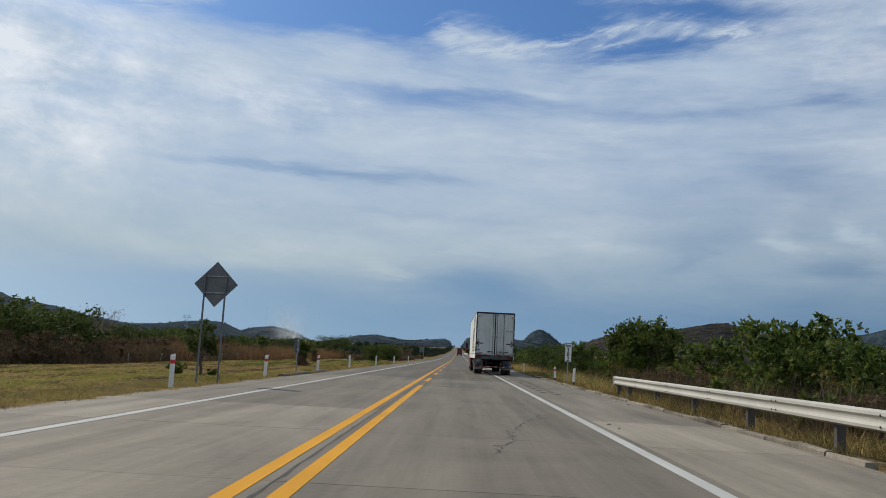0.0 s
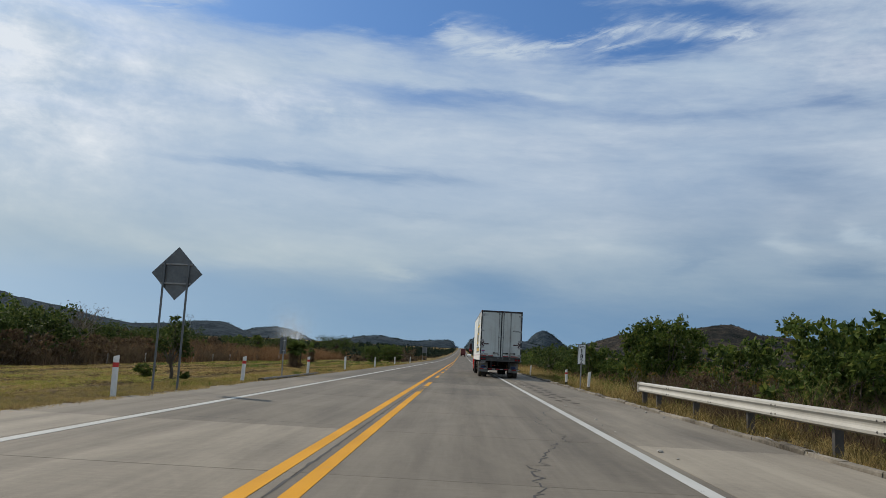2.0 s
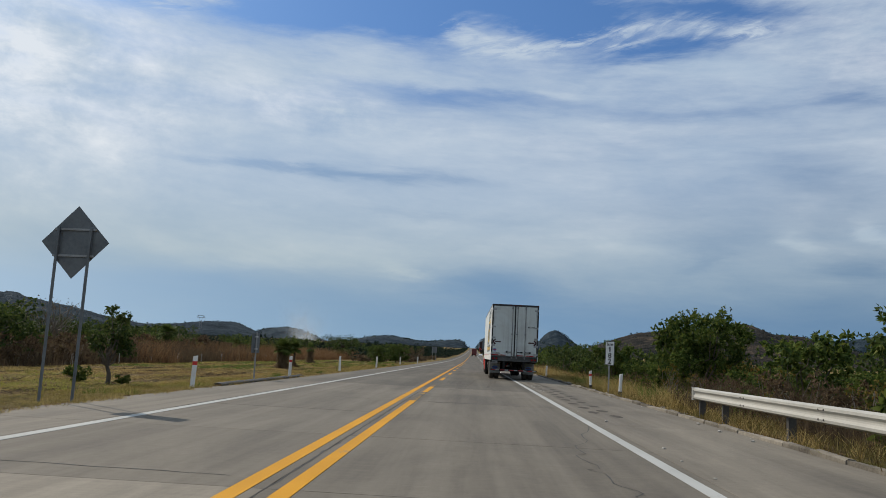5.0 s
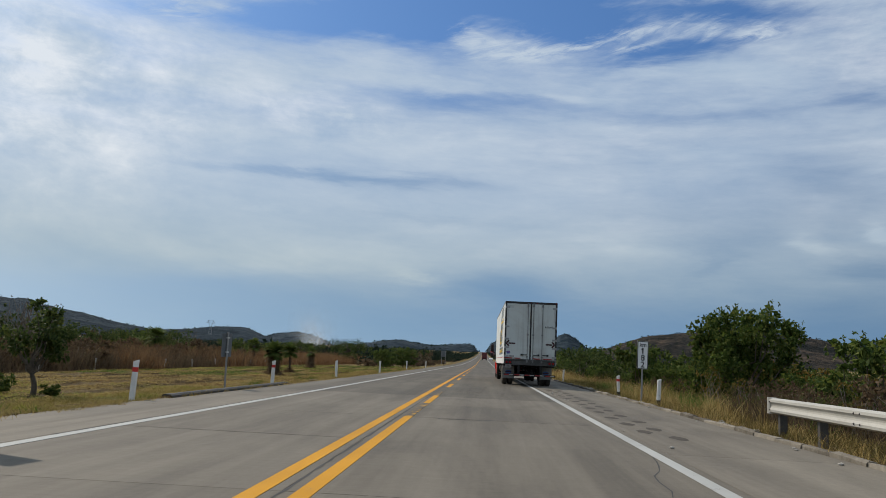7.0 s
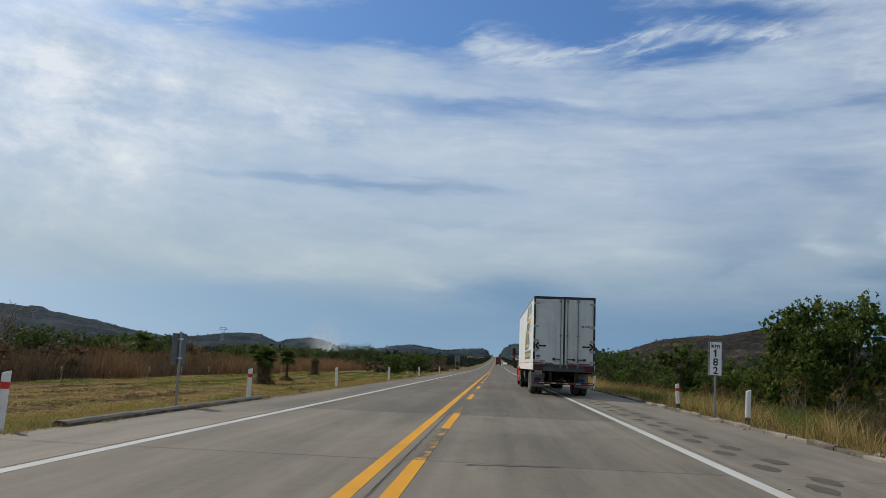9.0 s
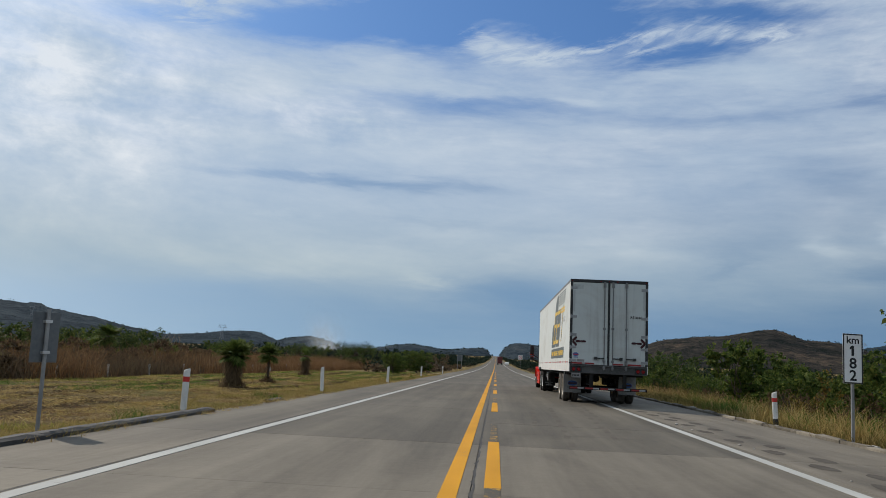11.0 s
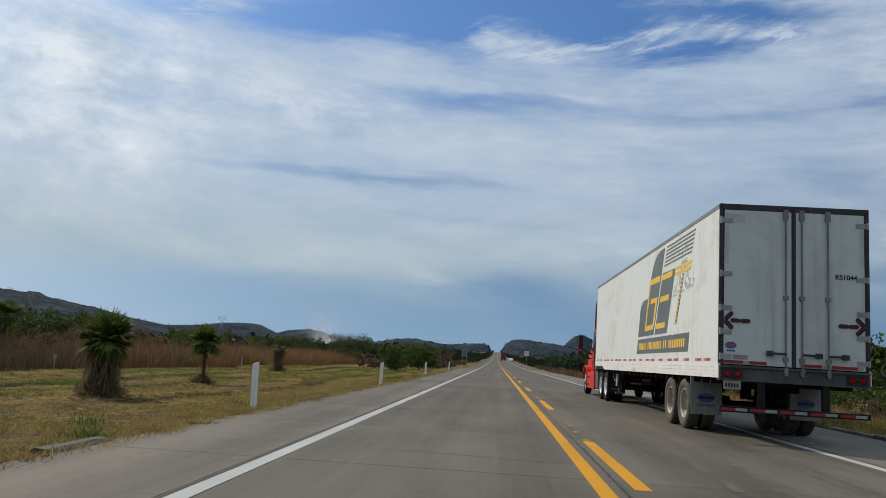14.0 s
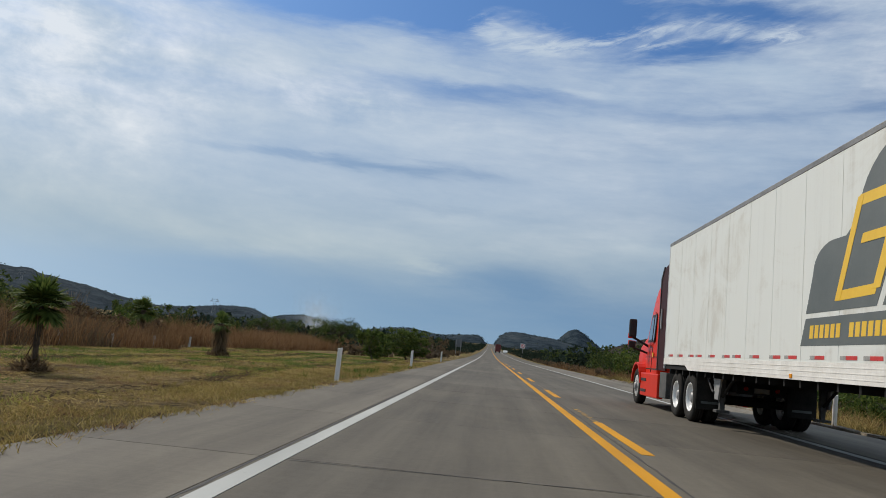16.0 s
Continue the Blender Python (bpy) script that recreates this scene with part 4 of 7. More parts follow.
for sx in (-1, 1):
    lg = bmesh.new()
    box(lg, sx * 0.98 - 0.06, sx * 0.98 + 0.06, 12.32, 12.44, 0.52, 1.06, 0.008)
    box(lg, sx * 0.98 - 0.045, sx * 0.98 + 0.045, 12.335, 12.425, 0.36, 0.54, 0.006)
    box(lg, sx * 0.98 - 0.13, sx * 0.98 + 0.13, 12.26, 12.50, 0.31, 0.365, 0.008)
    part("landing_leg", lg, M_SILL, trailer, "grey steel landing leg, cranked up")
    part("leg_bracket", prism(bmesh.new(), [(12.10, 1.06), (12.62, 1.06), (12.50, 0.56), (12.28, 0.56)], "x", *sorted((sx * 1.05, sx * 1.09))), M_GREY_METAL, trailer, "grey steel bracket of the landing leg")
    crank = bmesh.new()
    for (ya, za), (yb, zb) in (((12.62, 1.05), (12.86, 0.92)), ((12.86, 0.92), (12.62, 0.74)), ((12.62, 0.74), (12.50, 0.70)), ((12.95, 1.06), (12.86, 0.92))):
        tube(crank, (sx * 1.11, ya, za), (sx * 1.11, yb, zb), 0.022, seg=8)
    part("crank", crank, M_BLACK, trailer, "black landing gear crank")
    part("leg_brace", tube(bmesh.new(), (sx * 0.98, 11.60, 1.03), (sx * 0.98, 12.32, 0.62), 0.03, seg=8), M_CHASSIS, trailer)
for sx in (-1, 1):
    at = bmesh.new()
    tube(at, (sx * 0.35, 5.7, 0.83), (sx * 0.35, 6.6, 0.83), 0.15, seg=18)
    part("air_tank", at, M_CHASSIS, trailer)
part("side_marker_lamp", box(bmesh.new(), -HALF - 0.02, -HALF - 0.006, 8.0, 8.10, 1.10, 1.16, 0.006), M_AMBER, trailer)

# side graphic: grey blocks with yellow bars, a grey banner and thin stripes
XS = -HALF


def decal(name, outline, mat, layer=1, label=""):
    return part(name, prism(bmesh.new(), outline, "x", XS - 0.0015 - 0.0018 * layer, XS - 0.0002), mat, trailer, label)


def slanted(z0, z1, s_lo, s_hi, w, mat, name="graphic_bar", layer=2):
    """An upright bar that leans: centred at s_lo below and s_hi above."""
    return decal(name, [(s_lo - w / 2, z0), (s_hi - w / 2, z1), (s_hi + w / 2, z1), (s_lo + w / 2, z0)], mat, layer)


arc1 = [(7.40 - 0.62 * (1 - math.cos(a)), 2.56 + 0.40 * math.sin(a)) for a in np.linspace(0, math.pi / 2, 8)]
arc2 = [(6.10 - 1.30 * (1 - math.cos(a)), 3.12 + 0.91 * math.sin(a)) for a in np.linspace(0.05, math.pi / 2, 10)]
decal("graphic_block", [(7.60, 2.01)] + arc1 + [(6.42, 2.96)] + arc2 + [(4.46, 4.03), (5.60, 2.01)], M_DECAL_GREY, 1, "dark grey stepped block")
decal("graphic_block", [(5.46, 2.01), (4.66, 3.44), (3.38, 3.42), (4.12, 2.01)], M_DECAL_GREY, 1)
decal("graphic_banner", [(7.76, 1.56), (7.60, 1.94), (2.06, 1.95), (2.16, 1.56)], M_DECAL_GREY, 1, "dark grey banner with a row of yellow bars")
for s0, wide in ((7.40, 0.98), (6.22, 1.62), (4.42, 0.42), (3.86, 1.52)):
    n = max(2, round(wide / 0.17))
    for i in range(n):
        s = s0 - i * wide / n
        slanted(1.66, 1.84, s, s - 0.02, 0.115, M_DECAL_YELLOW, "yellow_bar")
# yellow bars on both blocks
slanted(2.14, 3.40, 6.62, 6.04, 0.15, M_DECAL_YELLOW, layer=3)
decal("graphic_bar", [(6.68, 2.13), (6.60, 2.26), (5.58, 2.28), (5.64, 2.15)], M_DECAL_YELLOW, 2)
decal("graphic_bar", [(6.12, 3.28), (6.06, 3.42), (4.90, 3.42), (4.97, 3.28)], M_DECAL_YELLOW, 2)
decal("graphic_bar", [(6.02, 2.80), (5.96, 2.92), (5.16, 2.92), (5.52, 2.22), (5.70, 2.22), (5.42, 2.80)], M_DECAL_YELLOW, 4)
for z, e0, e1 in ((2.14, 0.0, 0.10), (2.76, -0.08, 0.16), (3.27, 0.05, 0.0)):
    s1 = 5.34 - (z - 2.14) * 0.56 + e0
    decal("graphic_bar", [(s1, z), (s1 - 0.06, z + 0.13), (s1 - 1.14 + e1, z + 0.13), (s1 - 1.08 + e1, z)], M_DECAL_YELLOW, 2)
# detached bar, ticked pole, peeling patch, stripes
decal("peeled_patch", [(3.62, 2.78), (3.40, 3.10), (2.95, 3.22), (2.70, 3.78), (2.35, 3.82), (2.20, 3.10), (1.72, 3.02), (1.66, 2.86), (2.35, 2.84)], M_DECAL_PALE, 1, "peeling pale grey film")
decal("graphic_bar", [(3.44, 3.24), (3.40, 3.32), (1.98, 3.32), (2.02, 3.24)], M_DECAL_YELLOW, 2)
decal("graphic_bar", [(3.38, 3.36), (3.34, 3.43), (1.94, 3.43), (1.98, 3.36)], M_DECAL_YELLOW, 2)
slanted(2.17, 3.22, 3.28, 2.62, 0.16, M_DECAL_GREY, layer=2)
for i in range(12):
    z = 2.18 + i * 0.086
    s = 3.28 - 0.66 * (z - 2.17) / 1.05
    decal("graphic_tick", [(s - 0.06, z), (s - 0.09, z + 0.046), (s + 0.08, z + 0.046), (s + 0.11, z)], M_DECAL_YELLOW, 3)
for i in range(6):
    z = 3.58 + i * 0.082
    decal("graphic_stripe", [(4.52 - 0.055 * i, z), (4.49 - 0.055 * i, z + 0.036), (1.95 - 0.06 * i, z + 0.036), (1.98 - 0.06 * i, z)], M_DECAL_GREY, 2)

# ---- tractor ----
tractor = thing("tractor_truck", "bright red long-nosed tractor unit with sleeper cab", "truck", LORRY)
white = wheel_meshes("drive", M_RIM_WHITE, 0.12)
for y in (13.90, 15.12):
    for x, f in ((-1.24, False), (-0.94, False), (1.24, True), (0.94, True)):
        put_wheel(white, tractor, x, y, f)
    part("axle", tube(bmesh.new(), (-1.1, y, 0.512), (1.1, y, 0.512), 0.09, seg=14), M_CHASSIS, tractor)
steer = wheel_meshes("steer", M_ALU, 0.03)
for x, f in ((-1.20, False), (1.20, True)):
    put_wheel(steer, tractor, x, 20.02, f)
part("axle", tube(bmesh.new(), (-1.0, 20.02, 0.5), (1.0, 20.02, 0.5), 0.07, seg=14), M_CHASSIS, tractor)
ch = bmesh.new()
for x in (-0.42, 0.42):
    box(ch, x - 0.05, x + 0.05, 13.0, 20.8, 0.72, 0.98)
box(ch, -0.45, 0.45, 14.3, 15.1, 0.96, 1.04)
box(ch, -0.5, 0.5, 12.98, 13.06, 0.70, 1.0)
part("chassis", ch, M_CHASSIS, tractor)


def narrowing(y):
    """The cab draws in from the sleeper to the nose."""
    return 1 - 0.08 * min(1.7, max(0.0, y - 17.9))


def fore(y):
    """Places along the short cab, from its rear wall to the windscreen's foot."""
    return 17.48 + (y - 16.95) * 0.850


def shaped(outline, half, top_in, bevel):
    """A body from a side outline; narrower towards the top."""
    b = prism(bmesh.new(), outline, "x", -half, half)
    bmesh.ops.bevel(b, geom=[e for e in b.edges], offset=bevel, segments=3, affect="EDGES", profile=0.6)
    for v in b.verts:
        v.co.x *= (1 - top_in * max(0.0, v.co.z - 1.6)) * narrowing(v.co.y)
    return b


for sx in (-1, 1):
    part("battery_box", box(bmesh.new(), sx * 0.88 - 0.26, sx * 0.88 + 0.26, 16.50, 17.22, 0.33, 0.98, 0.02), M_SILL, tractor, "grey steel battery box")
cab = part("cab", shaped([(fore(y), z) for y, z in ((16.95, 0.62), (16.95, 3.26), (17.15, 3.34), (17.6, 3.32), (18.1, 3.20), (18.55, 2.96), (18.92, 2.66), (19.50, 1.98), (19.62, 1.6), (19.62, 0.62))], 1.18, 0.05, 0.07), M_CAB, tractor, "glossy red cab body", True)
hood = part("hood", shaped([(19.73, 1.0), (19.73, 2.0), (20.25, 1.88), (20.72, 1.68), (20.98, 1.40), (21.06, 1.0), (21.06, 0.62), (20.72, 0.62), (20.60, 0.86), (20.34, 1.08), (20.05, 1.14), (19.88, 1.08), (19.80, 0.90)], 1.12, 0.12, 0.045), M_CAB, tractor, "glossy red hood", True)
for sx in (-1, 1):
    ar = bmesh.new()
    pts = [(20.02 + 0.66 * math.cos(a), 0.55 + 0.66 * math.sin(a)) for a in np.linspace(0.1, math.pi - 0.1, 12)]
    pin = [(20.02 + 0.60 * math.cos(a), 0.55 + 0.60 * math.sin(a)) for a in np.linspace(math.pi - 0.1, 0.1, 12)]
    x0, x1 = sorted((sx * 0.9, sx * 1.23))
    part("fender", prism(ar, pts + pin, "x", x0, x1), M_CAB, tractor)
    # tall side fairing that bridges the gap to the trailer, its shade put into the colour
    x0, x1 = sorted((sx * 1.13, sx * 1.17))
    part("side_fairing", prism(bmesh.new(), [(16.55, 1.02), (16.58, 3.42), (16.72, 3.76), (17.20, 3.68), (17.54, 3.36), (17.54, 1.02)], "x", x0, x1), M_RED_SHADED, tractor, "red side fairing behind the cab, coloured dark maroon as in shade")
    part("fairing_edge", prism(bmesh.new(), [(17.42, 1.02), (17.42, 3.40), (17.16, 3.70), (17.20, 3.74), (17.50, 3.44), (17.50, 1.02)], "x", *sorted((sx * 1.14, sx * 1.185))), M_BLACK, tractor, "black rubber edge of the fairing")
    part("grab_bar", tube(bmesh.new(), (sx * 1.20, 17.15, 2.10), (sx * 1.20, 17.15, 2.62), 0.022, seg=8), M_ALU, tractor)
    # skirt, steps and tank
    x0, x1 = sorted((sx * 1.02, sx * 1.19))
    part("side_skirt", box(bmesh.new(), x0, x1, 17.26, 19.44, 0.28, 0.92, 0.03), M_CAB, tractor, "red side skirt")
    tk = bmesh.new()
    tube(tk, (sx * 0.82, 17.3, 0.66), (sx * 0.82, 18.9, 0.66), 0.3, seg=24)
    part("fuel_tank", tk, M_ALU, tractor)
    st = bmesh.new()
    x0, x1 = sorted((sx * 1.188, sx * 1.205))
    for z in (0.42, 0.72):
        box(st, x0, x1, 18.65, 19.30, z - 0.03, z + 0.05, 0.004)
    part("step", st, M_BLACK, tractor)
    # windows
    def wx(z, y, out):
        return sx * (1.18 * (1 - 0.05 * max(0.0, z - 1.6)) * narrowing(y) + out)

    def pane(name, outline, mat, out=0.006):
        b = bmesh.new()
        a = [b.verts.new((wx(z, fore(s), out), fore(s), z)) for s, z in outline]
        c = [b.verts.new((wx(z, fore(s), out - 0.02), fore(s), z)) for s, z in outline]
        n = len(outline)
        b.faces.new(a), b.faces.new(c[::-1])
        for i in range(n):
            b.faces.new((a[i], c[i], c[(i + 1) % n], a[(i + 1) % n]))
        bmesh.ops.recalc_face_normals(b, faces=b.faces[:])
        return part(name, b, mat, cab)
    pane("door_window", [(18.28, 1.86), (18.28, 2.40), (18.34, 2.48), (18.72, 2.48), (19.22, 2.00), (19.22, 1.84)], M_GLASS)
    pane("sleeper_window", [(17.74, 1.90), (17.74, 2.42), (17.79, 2.50), (17.97, 2.50), (18.02, 2.42), (18.02, 1.90), (17.97, 1.82), (17.79, 1.82)], M_GLASS)
    pane("window_seal", [(18.22, 1.80), (18.22, 2.44), (18.30, 2.55), (18.76, 2.55), (19.30, 2.02), (19.30, 1.78)], M_BLACK, 0.003)
    pane("window_seal", [(17.68, 1.87), (17.68, 2.45), (17.76, 2.56), (18.00, 2.56), (18.08, 2.45), (18.08, 1.87), (18.00, 1.76), (17.76, 1.76)], M_BLACK, 0.003)
    for z_ in (1.02, 1.36):
        pane("trim_line", [(17.0, z_), (17.0, z_ + (0.035 if z_ < 1.2 else 0.012)), (19.55, z_ + (0.035 if z_ < 1.2 else 0.012)), (19.55, z_)], M_BLACK, 0.004)
    for s in (18.12, 19.42):
        pane("door_gap", [(s, 0.95), (s, 2.62 if s < 19 else 1.9), (s + 0.015, 2.62 if s < 19 else 1.9), (s + 0.015, 0.95)], M_BLACK, 0.002)
    pane("door_grip", [(18.2, 1.62), (18.2, 1.68), (18.42, 1.68), (18.42, 1.62)], M_BLACK, 0.02)
    pane("badge_bar", [(17.7, 1.36), (17.7, 1.48), (17.9, 1.48), (17.9, 1.36)], M_DECAL_YELLOW, 0.003)
    # mirrors
    mi = bmesh.new()
    x0, x1 = sorted((sx * 1.40, sx * 1.62))
    box(mi, x0, x1, 19.28, 19.40, 1.90, 2.42, 0.045)
    tube(mi, (sx * 1.00, 19.40, 1.66), (sx * 1.50, 19.36, 1.90), 0.035, seg=8)
    mirror = part("mirror", mi, M_BLACK, tractor, "black plastic wing mirror with red shell")
    part("mirror_shell", box(bmesh.new(), x0 - 0.004, x1 + 0.004, 19.36, 19.42, 1.86, 2.00, 0.02), M_CAB, mirror)
    mi = bmesh.new()
    box(mi, x0 + 0.01, x1 - 0.01, 19.30, 19.40, 1.60, 1.78, 0.035)
    tube(mi, (sx * 1.00, 19.44, 1.46), (sx * 1.50, 19.36, 1.62), 0.03, seg=8)
    mirror = part("mirror", mi, M_BLACK, tractor, "small lower wing mirror")
    part("mirror_shell", box(bmesh.new(), x0 + 0.004, x1 - 0.004, 19.35, 19.42, 1.66, 1.80, 0.02), M_CAB, mirror)
    lamp = bmesh.new()
    box(lamp, sx * 0.78 - 0.16, sx * 0.78 + 0.16, 20.92, 21.04, 0.98, 1.2, 0.03)
    part("headlamp", lamp, M_TAPE_WHITE, tractor)
    fl = bmesh.new()
    x0, x1 = sorted((sx * 0.64, sx * 1.24))
    box(fl, x0, x1, 13.28, 13.30, 0.30, 1.0, 0.004)
    flap = part("mud_flap", fl, M_RUBBER, tractor, "black rubber mud flap")
    part("badge_bar", box(bmesh.new(), (x0 + x1) / 2 - 0.2, (x0 + x1) / 2 + 0.2, 13.272, 13.28, 0.42, 0.47), M_DECAL_GREY, flap)
    tl = bmesh.new()
    tube(tl, (sx * 0.32, 12.97, 0.82), (sx * 0.32, 12.94, 0.82), 0.05, 0.04, 14)
    part("tail_lamp", tl, M_LENS, tractor)
part("windscreen", prism(bmesh.new(), [(fore(y), z) for y, z in ((18.96, 2.64), (18.99, 2.66), (19.54, 2.00), (19.50, 1.99))], "x", -0.90, 0.90), M_GLASS, tractor)
part("front_bumper", box(bmesh.new(), -1.04, 1.04, 20.80, 21.14, 0.30, 0.66, 0.05), M_CAB, tractor)
gr = bmesh.new()
for k in range(7):
    box(gr, -0.55, 0.55, 21.02, 21.08, 0.72 + k * 0.09, 0.76 + k * 0.09)
part("grille", gr, M_ALU, tractor)
part("licence_bar", box(bmesh.new(), -0.15, 0.15, 12.95, 12.97, 0.74, 0.84), M_PLATE, tractor)

# ---- plants ----
def rnd(seed):
    return np.random.default_rng(seed)


def unit_rows(v):
    return v / np.maximum(np.linalg.norm(v, axis=1, keepdims=True), 1e-6)


def leaf_quads(pos, along, length, width, rng):
    """Folded lozenge leaves at pos, pointing along."""
    n = len(pos)
    side = unit_rows(np.cross(along, rng.normal(size=(n, 3))))
    up = np.cross(side, along)
    L, Wd = np.asarray(length).reshape(-1, 1), np.asarray(width).reshape(-1, 1)
    a = pos
    b = pos + along * L * 0.5 + side * Wd * 0.5 + up * Wd * 0.12
    c = pos + along * L - up * L * 0.10
    d = pos + along * L * 0.5 - side * Wd * 0.5 + up * Wd * 0.12
    verts = np.stack([a, b, c, d], 1).reshape(-1, 3)
    quads = np.arange(4 * n).reshape(-1, 4)
    return verts, quads


def blade_quads(pos, height, width, lean, rng):
    """Grass blades: narrow tapering strips, bent in two."""
    n = len(pos)
    ang = rng.uniform(0, 2 * np.pi, n)
    face = np.stack([np.cos(ang), np.sin(ang), np.zeros(n)], 1)
    tilt = rng.normal(size=(n, 2)) * lean
    H, Wd = np.asarray(height).reshape(-1, 1), np.asarray(width).reshape(-1, 1)
    top = np.concatenate([tilt, np.ones((n, 1))], 1) * H
    mid = top * np.array([0.35, 0.35, 0.55])
    if np.max(H) < 0.3:
        v = np.stack([pos - face * Wd / 2, pos + face * Wd / 2, pos + top + face * Wd * 0.1, pos + top - face * Wd * 0.1], 1).reshape(-1, 3)
        return v, np.arange(4 * n).reshape(-1, 4)
    v = np.stack([pos - face * Wd / 2, pos + face * Wd / 2, pos + mid + face * Wd * 0.4, pos + mid - face * Wd * 0.4, pos + top + face * Wd * 0.06, pos + top - face * Wd * 0.06], 1).reshape(-1, 3)
    k = np.arange(n).reshape(-1, 1) * 6
    q = np.concatenate([k + np.array([[0, 1, 2, 3]]), k + np.array([[3, 2, 4, 5]])], 0)
    return v, q


def woody(bm, base, tip, r0, r1, rng, bends=3, wobble=0.12, seg=7):
    """A limb of several slightly turned pieces."""
    pts = [Vector(base)]
    b, t = Vector(base), Vector(tip)
    for i in range(1, bends + 1):
        p = b.lerp(t, i / bends)
        if i < bends:
            p += Vector(rng.normal(size=3)) * wobble * (t - b).length / bends
        pts.append(p)
    for i in range(bends):
        ra, rb = r0 + (r1 - r0) * i / bends, r0 + (r1 - r0) * (i + 1) / bends
        tube(bm, pts[i], pts[i + 1], ra, rb, seg, False)
    return pts[-1]


def make_tree(name, label, category, seed, height, spread, trunk_h, n_clumps, n_leaves, leaf, mats, bark, droop=0.5, low=0.25, airy=0.0):
    """A tree or shrub: trunk and limbs, and a crown of leaf clumps with gaps."""
    rng = rnd(seed)
    ob = thing(name, label, category)
    bm = bmesh.new()
    fork = Vector((rng.normal() * 0.08 * height, rng.normal() * 0.08 * height, trunk_h))
    if trunk_h > 0.25:
        woody(bm, (0, 0, -0.25), fork, 0.032 * height, 0.022 * height, rng, 3, 0.2, 9)
    else:
        fork = Vector((0, 0, -0.1))
    clumps = []
    for i in range(n_clumps):
        a = 2 * math.pi * (i * 0.618 + rng.uniform(0, 0.1))
        u = rng.uniform(0, 1) ** 0.6
        zz = rng.uniform(low, 1.0)
        wide = math.sin(math.pi * min(1, 0.12 + 0.88 * (1 - zz) * 0.85 + 0.18)) ** 0.6
        r = spread * 0.5 * u * (0.45 + 0.6 * wide)
        c = Vector((math.cos(a) * r, math.sin(a) * r, height * zz * rng.uniform(0.86, 1.0)))
        clumps.append((c, rng.uniform(0.085, 0.165) * (spread + height) / 2))
        if i < 16 or airy:
            woody(bm, fork, c, 0.012 * height, 0.003 * height, rng, 3, 0.25, 5)
    part("trunk", bm, bark, ob)
    sizes = np.array([c[1] ** 2 for c in clumps])
    whorl = 7 if n_leaves > 2500 else 4
    pick = np.repeat(rng.choice(len(clumps), n_leaves // whorl, p=sizes / sizes.sum()), whorl)
    n_leaves = len(pick)
    cen = np.array([list(c[0]) for c in clumps])[pick]
    rad = np.array([c[1] for c in clumps])[pick].reshape(-1, 1)
    d = np.repeat(unit_rows(rng.normal(size=(n_leaves // whorl, 3))), whorl, 0)
    shell = np.repeat(rng.uniform(0.12, 1.0, (n_leaves // whorl, 1)) ** 0.5, whorl, 0)
    pos = cen + d * rad * shell * np.array([1, 1, 0.8])
    along = unit_rows(d * 0.5 + rng.normal(size=(n_leaves, 3)) * 0.75 + np.array([0, 0, -droop]))
    ln = leaf * rng.uniform(0.6, 1.25, n_leaves)
    if not airy:
        # a third of the leaves stand deep in the clumps and close the crown
        deep = np.arange(n_leaves) % (3 * whorl) < whorl
        pos[deep] = cen[deep] + (pos[deep] - cen[deep]) * 0.55
        ln[deep] *= 1.9 if leaf < 0.18 else 1.3
    pos[:, 2] = np.maximum(pos[:, 2], 0.05)
    v, q = leaf_quads(pos, along, ln, ln * 0.52, rng)
    c = new("crown", array_mesh("crown", v, q, mats))
    c.parent = ob
    return ob


def stand(src, x, y, turn, s=1.0, sz=None, sink=0.0):
    m = pose(x, y, land_z(x, y) - sink, 0, 0, turn) @ Matrix.Diagonal((s, s, s if sz is None else sz, 1))
    return copy_thing(src, m)


def park(src):
    """Removes the pattern piece once its copies stand."""
    for o in [*src.children_recursive, src]:
        bpy.data.objects.remove(o)


def grass(name, label, mat, n, x0, x1, y0, y1, h0, h1, w, lean, seed, gate=None, clump=0.0, kind="stuff"):
    """Grass over a strip of the land; gate(x, y, rng) tells which tufts grow."""
    rng = rnd(seed)
    x, y = rng.uniform(x0, x1, n), rng.uniform(y0, y1, n)
    if clump:
        k = max(8, n // 26)
        cx, cy = rng.uniform(x0, x1, k), rng.uniform(y0, y1, k)
        i = rng.integers(0, k, n)
        x, y = cx[i] + rng.normal(size=n) * clump, cy[i] + rng.normal(size=n) * clump
    keep = (x > x0 - 0.2) & (x < x1 + 0.2)
    if gate is not None:
        keep &= gate(x, y, rng)
    x, y = x[keep], y[keep]
    z = np.array([rise(b) if ROAD_L < a < ROAD_R else land_z(a, b) for a, b in zip(x, y)])
    h = rng.uniform(h0, h1, len(x)) * (0.75 + np.array([0.5 * noise.noise(Vector((a * 0.3, b * 0.3, 2.0))) + 0.4 * noise.noise(Vector((a * 1.3, b * 1.3, 5.0))) for a, b in zip(x, y)]))
    v, q = blade_quads(np.stack([x, y, z - 0.02], 1), np.abs(h) + 0.02, np.full(len(x), w), lean, rng)
    return tagged(new(name, array_mesh(name, v, q, mat)), label, "grass", kind=kind)

